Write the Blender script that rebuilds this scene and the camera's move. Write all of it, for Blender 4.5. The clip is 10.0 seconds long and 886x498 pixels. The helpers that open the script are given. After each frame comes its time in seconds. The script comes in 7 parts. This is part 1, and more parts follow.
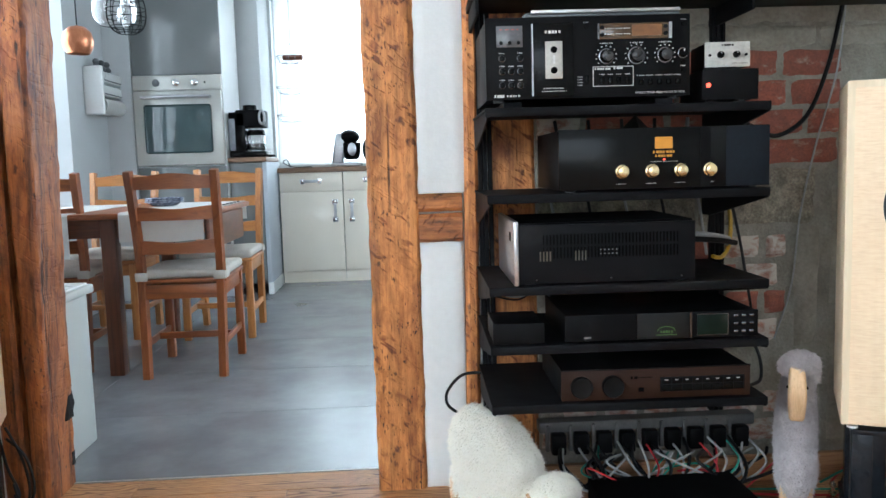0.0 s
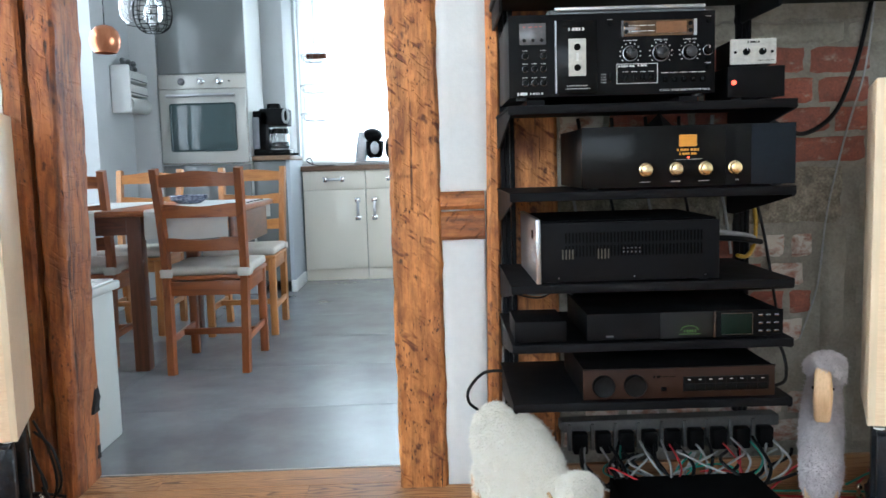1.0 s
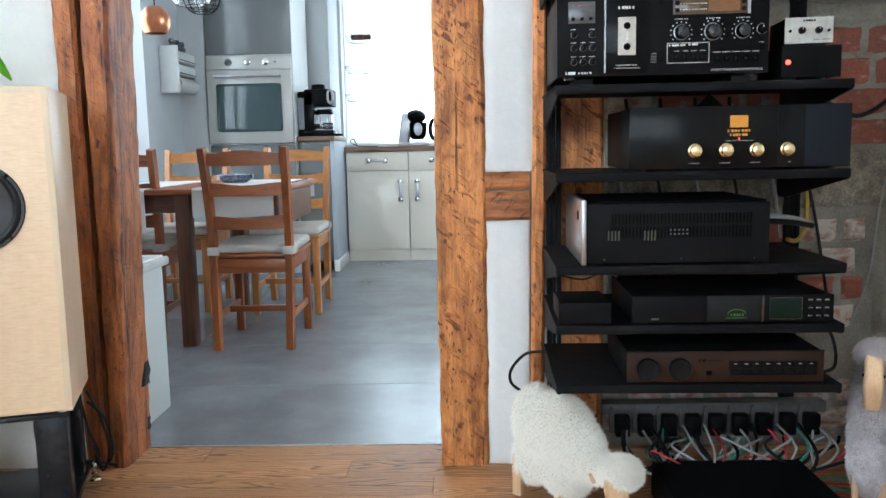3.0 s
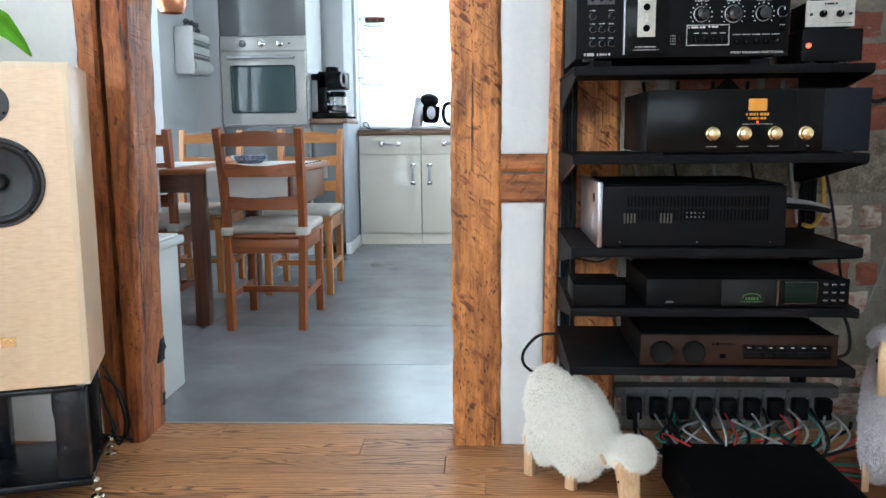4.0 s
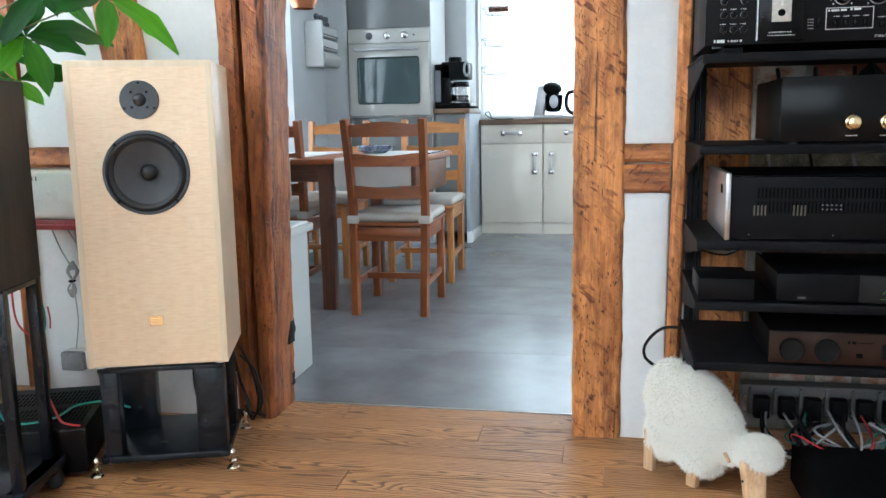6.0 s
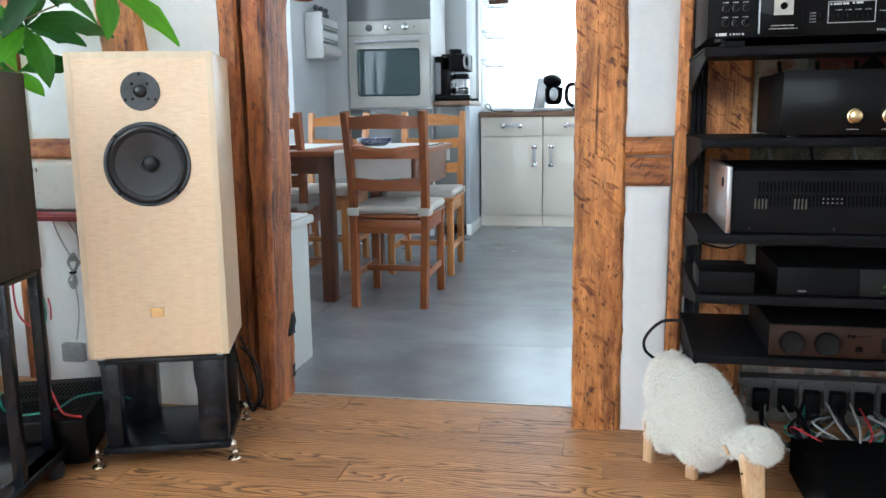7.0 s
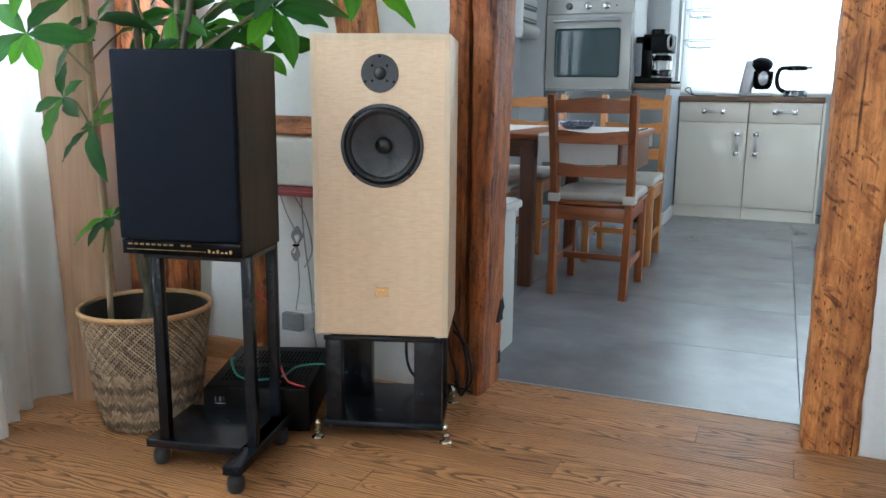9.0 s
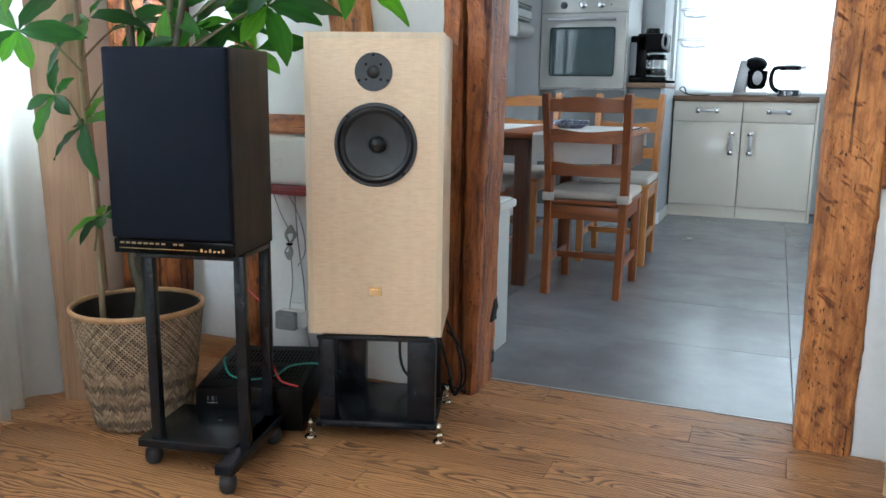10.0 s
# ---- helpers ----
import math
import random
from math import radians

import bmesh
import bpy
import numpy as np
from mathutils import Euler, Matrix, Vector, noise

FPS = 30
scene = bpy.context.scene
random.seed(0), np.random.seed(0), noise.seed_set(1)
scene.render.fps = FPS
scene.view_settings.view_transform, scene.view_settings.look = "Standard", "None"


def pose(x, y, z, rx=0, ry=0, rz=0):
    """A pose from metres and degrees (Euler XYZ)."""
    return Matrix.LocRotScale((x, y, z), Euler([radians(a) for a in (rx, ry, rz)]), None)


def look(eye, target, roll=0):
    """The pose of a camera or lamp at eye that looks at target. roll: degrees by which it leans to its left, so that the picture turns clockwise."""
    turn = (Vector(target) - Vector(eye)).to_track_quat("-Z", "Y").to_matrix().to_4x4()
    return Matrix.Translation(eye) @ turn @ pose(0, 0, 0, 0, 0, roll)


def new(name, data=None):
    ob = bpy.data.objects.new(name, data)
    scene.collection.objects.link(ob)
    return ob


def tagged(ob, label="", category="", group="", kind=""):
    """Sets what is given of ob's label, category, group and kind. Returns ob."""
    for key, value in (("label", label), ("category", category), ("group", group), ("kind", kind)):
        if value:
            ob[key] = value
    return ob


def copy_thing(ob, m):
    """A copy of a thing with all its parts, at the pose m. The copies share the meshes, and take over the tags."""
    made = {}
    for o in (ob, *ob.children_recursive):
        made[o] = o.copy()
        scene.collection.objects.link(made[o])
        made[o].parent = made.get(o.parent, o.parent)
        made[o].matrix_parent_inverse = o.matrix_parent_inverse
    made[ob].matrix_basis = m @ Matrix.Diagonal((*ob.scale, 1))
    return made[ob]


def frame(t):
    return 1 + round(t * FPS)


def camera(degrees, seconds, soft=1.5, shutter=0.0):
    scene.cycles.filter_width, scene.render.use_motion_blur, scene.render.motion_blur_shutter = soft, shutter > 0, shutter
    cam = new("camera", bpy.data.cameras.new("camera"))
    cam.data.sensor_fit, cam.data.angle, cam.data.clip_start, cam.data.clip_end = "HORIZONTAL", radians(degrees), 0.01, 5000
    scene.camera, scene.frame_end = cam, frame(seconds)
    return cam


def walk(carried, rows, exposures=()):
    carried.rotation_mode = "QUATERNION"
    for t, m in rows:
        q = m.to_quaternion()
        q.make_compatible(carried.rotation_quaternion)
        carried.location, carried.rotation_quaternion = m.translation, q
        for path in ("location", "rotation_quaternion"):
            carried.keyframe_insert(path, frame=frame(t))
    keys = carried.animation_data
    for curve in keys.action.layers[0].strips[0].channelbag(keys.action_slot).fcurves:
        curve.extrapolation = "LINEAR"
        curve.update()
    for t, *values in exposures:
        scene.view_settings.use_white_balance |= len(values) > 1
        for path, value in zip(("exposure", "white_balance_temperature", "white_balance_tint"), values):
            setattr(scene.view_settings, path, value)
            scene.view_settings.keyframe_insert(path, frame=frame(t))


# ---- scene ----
cam = camera(57.5, 10.0, shutter=0.5)
PATH = [
    (0, (-0.162, 0.073, 0.913), (-0.055, 2.060, 0.706), -1.7),
    (0.5, (-0.161, 0.073, 0.912), (-0.069, 2.061, 0.708), -1.5),
    (1, (-0.162, 0.071, 0.910), (-0.110, 2.060, 0.702), -1.6),
    (1.5, (-0.160, 0.074, 0.910), (-0.164, 2.063, 0.696), -1.6),
    (2, (-0.167, 0.067, 0.907), (-0.211, 2.055, 0.696), -1.4),
    (2.5, (-0.167, 0.066, 0.907), (-0.215, 2.053, 0.683), -1.2),
    (4, (-0.185, 0.056, 0.891), (-0.259, 2.035, 0.609), -0.5),
    (4.2, (-0.185, 0.044, 0.891), (-0.322, 2.016, 0.609), -0.6),
    (4.5, (-0.190, 0.043, 0.894), (-0.419, 2.010, 0.612), -0.7),
    (4.8, (-0.189, 0.036, 0.892), (-0.486, 1.992, 0.612), -0.8),
    (5, (-0.191, 0.030, 0.895), (-0.539, 1.978, 0.607), -1.0),
    (5.5, (-0.184, 0.035, 0.896), (-0.554, 1.978, 0.599), -1.0),
    (7, (-0.190, 0.031, 0.897), (-0.555, 1.970, 0.573), -0.8),
    (7.5, (-0.221, 0.032, 0.914), (-0.619, 1.965, 0.591), -0.7),
    (7.7, (-0.267, 0.031, 0.918), (-0.717, 1.954, 0.600), -0.5),
    (7.9, (-0.305, 0.032, 0.919), (-0.885, 1.920, 0.599), -0.6),
    (8, (-0.315, 0.035, 0.924), (-0.949, 1.902, 0.590), -0.6),
    (8.2, (-0.340, 0.040, 0.912), (-1.029, 1.886, 0.568), -0.2),
    (8.5, (-0.350, 0.047, 0.913), (-1.095, 1.867, 0.551), 0.2),
    (9, (-0.359, 0.053, 0.918), (-1.110, 1.869, 0.542), 0.6),
    (9.5, (-0.359, 0.056, 0.918), (-1.103, 1.875, 0.542), 0.8),
    (10, (-0.359, 0.059, 0.920), (-1.097, 1.879, 0.540), 0.8),
]
walk(cam, [(t, look(eye, target, roll)) for t, eye, target, roll in PATH],
     [(t, stops, 5650, 3) for t, stops in ((0, -0.14), (2.7, -0.14), (4.5, -0.16), (5.7, -0.16), (7.5, -0.16), (8.0, -0.10), (8.3, -0.38), (8.8, -0.60), (10, -0.60))])

# ---- light ----
world = bpy.data.worlds.new("sky")
scene.world = world
world.use_nodes = True
wn = world.node_tree.nodes
sky = wn.new("ShaderNodeTexSky")
sky.sky_type, sky.sun_disc = "NISHITA", False
sky.sun_elevation, sky.sun_rotation = radians(42), radians(200)
world.node_tree.links.new(sky.outputs[0], wn["Background"].inputs[0])
wn["Background"].inputs[1].default_value = 0.12

sun_data = bpy.data.lights.new("sun", "SUN")
sun_data.energy, sun_data.angle, sun_data.color = 0.8, radians(12), (1.0, 0.96, 0.9)
new("sun", sun_data).matrix_world = look((0, 20, 18), (0, 0, 0))


def window_light(name, eye, target, w, h, watts, colour=(0.88, 0.94, 1.0)):
    d = bpy.data.lights.new(name, "AREA")
    d.shape, d.size, d.size_y, d.energy, d.color = "RECTANGLE", w, h, watts, colour
    ob = new(name, d)
    ob.matrix_world = look(eye, target)
    return ob


window_light("kitchen_back_daylight", (0.16, 7.30, 1.65), (0.16, 0, 1.35), 2.2, 1.35, 84, (0.83, 0.92, 1.0))
window_light("kitchen_side_daylight", (-2.42, 4.45, 1.45), (0, 4.45, 1.2), 1.7, 1.6, 22)
# Light of an added, unseen east window; brightens the kitchen from the right.
window_light("kitchen_east_daylight", (1.66, 3.2, 1.55), (0, 3.3, 0.9), 1.1, 1.3, 52, (0.90, 0.95, 1.0))
window_light("living_left_daylight", (-2.62, 0.55, 1.5), (0, 0.75, 1.0), 2.1, 1.4, 360, (0.93, 0.97, 1.0))
window_light("living_rear_daylight", (-0.6, -2.62, 1.55), (-0.6, 0, 1.2), 1.8, 1.4, 44, (0.95, 0.97, 1.0))


# ---- materials ----
def nodes_of(name):
    m = bpy.data.materials.new(name)
    m.use_nodes = True
    return m, m.node_tree.nodes, m.node_tree.links, m.node_tree.nodes["Principled BSDF"]


def stops(n, cols):
    r = n.new("ShaderNodeValToRGB")
    e = r.color_ramp.elements
    while len(e) < len(cols):
        e.new(0.5)
    for el, (p, c) in zip(e, cols):
        el.position, el.color = p, (*c, 1)
    return r


def coords(n, l, scale, rand=0.0, rot=(0, 0, 0)):
    tc, mp = n.new("ShaderNodeTexCoord"), n.new("ShaderNodeMapping")
    mp.inputs["Scale"].default_value = scale
    mp.inputs["Rotation"].default_value = rot
    l.new(tc.outputs["Object"], mp.inputs["Vector"])
    if rand:
        oi, mul = n.new("ShaderNodeObjectInfo"), n.new("ShaderNodeMath")
        mul.operation, mul.inputs[1].default_value = "MULTIPLY", rand
        l.new(oi.outputs["Random"], mul.inputs[0])
        l.new(mul.outputs[0], mp.inputs["Location"])
    return mp.outputs[0]


def noise_at(n, l, vec, scale, detail=5.0, rough=0.6, dist=0.0):
    t = n.new("ShaderNodeTexNoise")
    t.inputs["Scale"].default_value, t.inputs["Detail"].default_value = scale, detail
    t.inputs["Roughness"].default_value, t.inputs["Distortion"].default_value = rough, dist
    l.new(vec, t.inputs["Vector"])
    return t.outputs["Fac"]


def mixed(n, l, a, b, fac, kind="MULTIPLY"):
    m = n.new("ShaderNodeMix")
    m.data_type, m.blend_type = "RGBA", kind
    for i, v in ((6, a), (7, b), (0, fac)):
        if isinstance(v, (int, float)):
            m.inputs[i].default_value = v
        elif isinstance(v, tuple):
            m.inputs[i].default_value = (*v, 1)
        else:
            l.new(v, m.inputs[i])
    return m.outputs[2]


def bumped(n, l, b, height, strength=0.3, dist=0.002, before=None):
    k = n.new("ShaderNodeBump")
    k.inputs["Strength"].default_value, k.inputs["Distance"].default_value = strength, dist
    l.new(height, k.inputs["Height"])
    if before:
        l.new(before, k.inputs["Normal"])
    l.new(k.outputs[0], b.inputs["Normal"])
    return k.outputs[0]


def M(name, c1, c2=None, rough=0.5, metal=0.0, scale=(1, 1, 1), size=8.0, fine=90.0, bump=0.15, dist=0.001, rand=0.0, coat=0.0, spec=0.5, speck=0.25, sheen=0.15):
    """A surface of two tones with cloudy and fine variation and a light relief."""
    m, n, l, b = nodes_of(name)
    c2 = c2 or tuple(v * 0.8 for v in c1)
    v = coords(n, l, scale, rand)
    big, small = noise_at(n, l, v, size), noise_at(n, l, v, fine, 3)
    col = stops(n, [(0.35, c2), (0.65, c1)])
    l.new(big, col.inputs[0])
    gr = stops(n, [(0.3, (1 - speck,) * 3), (0.7, (1, 1, 1))])
    l.new(small, gr.inputs[0])
    l.new(mixed(n, l, col.outputs[0], gr.outputs[0], 1.0), b.inputs["Base Color"])
    rr = n.new("ShaderNodeMapRange")
    rr.inputs["To Min"].default_value, rr.inputs["To Max"].default_value = max(0.02, rough * (1 - sheen)), min(1, rough * (1 + sheen))
    l.new(big, rr.inputs["Value"])
    l.new(rr.outputs[0], b.inputs["Roughness"])
    b.inputs["Metallic"].default_value, b.inputs["Coat Weight"].default_value = metal, coat
    b.inputs["Specular IOR Level"].default_value = spec
    if bump:
        bumped(n, l, b, small, bump, dist)
    return m


def wood(name, light, dark, line, axis="x", rough=0.45, grain=26.0, figure=1.0, rand=7.0, dist=0.0008, coat=0.0, bands=9.0, along=0.12, edge=0.28):
    """Sawn wood: stretched grain along one axis, with pores."""
    m, n, l, b = nodes_of(name)
    s = {"x": (along, 1, 1), "y": (1, along, 1), "z": (1, 1, along)}[axis]
    v = coords(n, l, s, rand)
    big = noise_at(n, l, v, grain * 0.25, 4, 0.55, figure)
    band = n.new("ShaderNodeMath")
    band.operation, band.inputs[1].default_value = "MULTIPLY", bands
    l.new(big, band.inputs[0])
    fr = n.new("ShaderNodeMath")
    fr.operation = "PINGPONG"
    fr.inputs[1].default_value = 1.0
    l.new(band.outputs[0], fr.inputs[0])
    col = stops(n, [(0.0, dark), (edge, tuple(0.6 * p + 0.4 * q for p, q in zip(light, dark))), (edge * 2.5, light)])
    l.new(fr.outputs[0], col.inputs[0])
    s2 = tuple(q * (0.35 if q < 1 else 1) for q in s)
    pores = noise_at(n, l, coords(n, l, s2, rand), grain * 9, 4, 0.7)
    pr = stops(n, [(0.36, line), (0.52, (1, 1, 1))])
    l.new(pores, pr.inputs[0])
    base = mixed(n, l, col.outputs[0], pr.outputs[0], 0.75)
    oi, tint = n.new("ShaderNodeObjectInfo"), stops(n, [(0.0, (0.82, 0.8, 0.78)), (1.0, (1.1, 1.08, 1.04))])
    l.new(oi.outputs["Random"], tint.inputs[0])
    l.new(mixed(n, l, base, tint.outputs[0], 1.0), b.inputs["Base Color"])
    b.inputs["Roughness"].default_value, b.inputs["Coat Weight"].default_value = rough, coat
    bumped(n, l, b, pores, 0.3, dist)
    return m


def calc(n, l, op, a, b=None):
    """One arithmetic node on sockets or numbers."""
    k = n.new("ShaderNodeMath")
    k.operation = op
    for i, v in ((0, a), (1, b)):
        if isinstance(v, (int, float)):
            k.inputs[i].default_value = v
        elif v is not None:
            l.new(v, k.inputs[i])
    return k.outputs[0]


def plain_sawn_oak(name, light, dark, rough=0.32):
    """Oiled oak board, x along it: growth rings cut at a slant, so that they show as long nested arches."""
    m, n, l, b = nodes_of(name)
    tc, sep, oi = n.new("ShaderNodeTexCoord"), n.new("ShaderNodeSeparateXYZ"), n.new("ShaderNodeObjectInfo")
    l.new(tc.outputs["Object"], sep.inputs[0])
    r = oi.outputs["Random"]
    r2 = calc(n, l, "FRACT", calc(n, l, "MULTIPLY", r, 7.31))
    r3 = calc(n, l, "FRACT", calc(n, l, "MULTIPLY", r, 23.7))
    slow = noise_at(n, l, coords(n, l, (1.0, 5.0, 1), 60), 2.4, 2, 0.5)
    jag = noise_at(n, l, coords(n, l, (0.16, 1, 1), 60), 75, 3, 0.6)
    slope = calc(n, l, "MULTIPLY", calc(n, l, "SUBTRACT", r2, 0.5), 0.20)
    depth = calc(n, l, "ADD", calc(n, l, "MULTIPLY", sep.outputs[0], slope), calc(n, l, "MULTIPLY", calc(n, l, "SUBTRACT", slow, 0.42), 0.13))
    depth = calc(n, l, "ADD", depth, calc(n, l, "MULTIPLY", calc(n, l, "SUBTRACT", r3, 0.4), 0.05))
    across = calc(n, l, "ADD", sep.outputs[1], calc(n, l, "MULTIPLY", calc(n, l, "SUBTRACT", r3, 0.5), 0.09))
    d = calc(n, l, "SQRT", calc(n, l, "ADD", calc(n, l, "MULTIPLY", across, across), calc(n, l, "MULTIPLY", depth, depth)))
    d = calc(n, l, "ADD", d, calc(n, l, "MULTIPLY", jag, 0.0065))
    ring = calc(n, l, "FRACT", calc(n, l, "MULTIPLY", d, 118.0))
    mid = tuple(0.55 * p + 0.45 * q for p, q in zip(light, dark))
    col = stops(n, [(0.0, dark), (0.14, dark), (0.34, mid), (0.60, light), (0.93, light), (1.0, mid)])
    l.new(ring, col.inputs[0])
    faint = stops(n, [(0.32, (0.45,) * 3), (0.58, (1.0,) * 3)])
    l.new(noise_at(n, l, coords(n, l, (0.5, 2, 1), 31), 5, 3), faint.inputs[0])
    base = mixed(n, l, tuple(0.8 * p + 0.2 * q for p, q in zip(light, dark)), col.outputs[0], faint.outputs[0], "MIX")
    pores = noise_at(n, l, coords(n, l, (0.035, 1, 1), 60), 420, 3, 0.65)
    pr = stops(n, [(0.36, (0.66, 0.58, 0.50)), (0.50, (1, 1, 1))])
    l.new(pores, pr.inputs[0])
    base = mixed(n, l, base, pr.outputs[0], 0.7)
    tint = stops(n, [(0.0, (0.80, 0.74, 0.70)), (0.5, (1.0, 0.98, 0.95)), (1.0, (1.12, 1.10, 1.06))])
    l.new(r3, tint.inputs[0])
    l.new(mixed(n, l, base, tint.outputs[0], 1.0), b.inputs["Base Color"])
    b.inputs["Specular IOR Level"].default_value = 0.36
    rr = n.new("ShaderNodeMapRange")
    rr.inputs["To Min"].default_value, rr.inputs["To Max"].default_value = rough * 0.8, rough * 1.5
    l.new(slow, rr.inputs["Value"])
    l.new(rr.outputs[0], b.inputs["Roughness"])
    k = bumped(n, l, b, pores, 0.25, 0.0005)
    bumped(n, l, b, ring, 0.12, 0.0005, k)
    return m


def hewn_wood(name, light, dark, axis, marks=0.44, pits=0.5, blotch=1.0):
    """Old hewn timber: fine long grain, open checks, slanting axe marks, worm holes and dark knots."""
    m, n, l, b = nodes_of(name)
    s = {"x": (0.07, 1, 1), "z": (1, 1, 0.07)}[axis]
    big = noise_at(n, l, coords(n, l, s), 30, 6, 0.65, 0.8)
    col = stops(n, [(0.34, tuple(0.25 * p + 0.75 * q for p, q in zip(light, dark))), (0.50, light), (0.68, tuple(min(1, q * 1.25) for q in light))])
    l.new(big, col.inputs[0])
    fine = noise_at(n, l, coords(n, l, {"x": (0.03, 1, 1), "z": (1, 1, 0.03)}[axis]), 230, 3, 0.6)
    fr = stops(n, [(0.32, (0.72, 0.64, 0.58)), (0.55, (1.04, 1.03, 1.02))])
    l.new(fine, fr.inputs[0])
    c0 = mixed(n, l, col.outputs[0], fr.outputs[0], 0.8)
    soft = noise_at(n, l, coords(n, l, {"x": (0.5, 1, 1), "z": (1, 1, 0.5)}[axis]), 8, 4, 0.6, 0.6)
    sr = stops(n, [(0.30, tuple(1 - blotch * (1 - v) for v in (0.50, 0.38, 0.30))), (0.46, (0.98, 0.96, 0.94)), (0.70, (1.08, 1.08, 1.06))])
    l.new(soft, sr.inputs[0])
    c1 = mixed(n, l, c0, sr.outputs[0], 1.0)
    mott = noise_at(n, l, coords(n, l, {"x": (0.35, 1, 1), "z": (1, 1, 0.35)}[axis]), 34, 4, 0.65, 0.5)
    mr = stops(n, [(0.36, tuple(1 - 0.8 * blotch * (1 - v) for v in (0.60, 0.47, 0.38))), (0.54, (1.04, 1.03, 1.0))])
    l.new(mott, mr.inputs[0])
    c1 = mixed(n, l, c1, mr.outputs[0], 1.0)
    # axe marks: short slanting dark nicks in patches
    turn = {"x": (0, radians(55), 0), "z": (0, radians(-38), 0)}[axis]
    rolled = n.new("ShaderNodeMapping")
    rolled.inputs["Scale"].default_value = (22, 12, 78)
    l.new(coords(n, l, (1, 1, 1), 0, turn), rolled.inputs["Vector"])
    cut = noise_at(n, l, rolled.outputs[0], 1.0, 1.5, 0.5, 0.25)
    nick = stops(n, [(0.33, (0.36, 0.23, 0.16)), (0.42, (1, 1, 1))])
    l.new(cut, nick.inputs[0])
    wr = stops(n, [(marks, (0, 0, 0)), (marks + 0.10, (1, 1, 1))])
    l.new(noise_at(n, l, coords(n, l, (1, 1, 1)), 11, 2), wr.inputs[0])
    c2 = mixed(n, l, c1, nick.outputs[0], wr.outputs[0])
    # worm holes and small pits, longer along the grain, in clusters
    pit = noise_at(n, l, coords(n, l, {"x": (0.32, 1, 1), "z": (1, 1, 0.32)}[axis]), 190, 2, 0.5)
    pt = stops(n, [(0.32, (0.10, 0.055, 0.035)), (0.385, (1, 1, 1))])
    l.new(pit, pt.inputs[0])
    pw = stops(n, [(pits, (0, 0, 0)), (pits + 0.10, (1, 1, 1))])
    l.new(noise_at(n, l, coords(n, l, {"x": (0.4, 1, 1), "z": (1, 1, 0.4)}[axis]), 16, 2), pw.inputs[0])
    c3 = mixed(n, l, c2, pt.outputs[0], pw.outputs[0])
    # knots and soaked spots
    knot = noise_at(n, l, coords(n, l, {"x": (0.6, 1, 1), "z": (1, 1, 0.6)}[axis]), 26, 3, 0.55)
    kr = stops(n, [(0.29, (0.16, 0.09, 0.06)), (0.36, (1, 1, 1))])
    l.new(knot, kr.inputs[0])
    c4 = mixed(n, l, c3, kr.outputs[0], 0.9)
    # long checks along the grain
    chk = noise_at(n, l, coords(n, l, {"x": (0.02, 1, 1), "z": (1, 1, 0.02)}[axis]), 48, 2, 0.5, 0.2)
    cr = stops(n, [(0.315, (0.10, 0.06, 0.04)), (0.350, (1, 1, 1))])
    l.new(chk, cr.inputs[0])
    l.new(mixed(n, l, c4, cr.outputs[0], 0.9), b.inputs["Base Color"])
    b.inputs["Roughness"].default_value = 0.55
    k = bumped(n, l, b, cr.outputs[0], 0.6, 0.004)
    k = bumped(n, l, b, pt.outputs[0], 0.5, 0.003, k)
    k = bumped(n, l, b, fine, 0.3, 0.0015, k)
    bumped(n, l, b, nick.outputs[0], 0.55, 0.004, k)
    return m


def limed_brick(name, brick, brick2, lime, share):
    """Old brick under worn limewash."""
    m, n, l, b = nodes_of(name)
    v = coords(n, l, (1, 1, 1))
    oi = n.new("ShaderNodeObjectInfo")
    big, small = noise_at(n, l, v, 26, 5), noise_at(n, l, v, 170, 4, 0.7)
    col = stops(n, [(0.35, brick2), (0.62, brick)])
    l.new(big, col.inputs[0])
    gr = stops(n, [(0.3, (0.62, 0.60, 0.58)), (0.65, (1.08, 1.06, 1.04))])
    l.new(small, gr.inputs[0])
    base = mixed(n, l, col.outputs[0], gr.outputs[0], 1.0)
    tint = stops(n, [(0.0, (0.72, 0.72, 0.74)), (1.0, (1.15, 1.1, 1.06))])
    l.new(oi.outputs["Random"], tint.inputs[0])
    base = mixed(n, l, base, tint.outputs[0], 1.0)
    wash = noise_at(n, l, coords(n, l, (1, 1, 1.6)), 19, 6, 0.68, 0.4)
    ws = stops(n, [(0.50 - share, (0.10,) * 3), (0.66 - share, (0.85,) * 3)])
    l.new(wash, ws.inputs[0])
    l.new(mixed(n, l, base, lime, ws.outputs[0], "MIX"), b.inputs["Base Color"])
    b.inputs["Roughness"].default_value = 0.92
    k = bumped(n, l, b, small, 0.7, 0.003)
    bumped(n, l, b, wash, 0.5, 0.004, k)
    return m


def clear(name, tint=(1, 1, 1), rough=0.0):
    m, n, l, b = nodes_of(name)
    b.inputs["Base Color"].default_value = (*tint, 1)
    b.inputs["Transmission Weight"].default_value, b.inputs["Roughness"].default_value = 1.0, rough
    b.inputs["IOR"].default_value = 1.45
    return m


def glowing(name, colour, strength):
    m, n, l, b = nodes_of(name)
    b.inputs["Base Color"].default_value = (0.01, 0.01, 0.01, 1)
    b.inputs["Emission Color"].default_value, b.inputs["Emission Strength"].default_value = (*colour, 1), strength
    return m


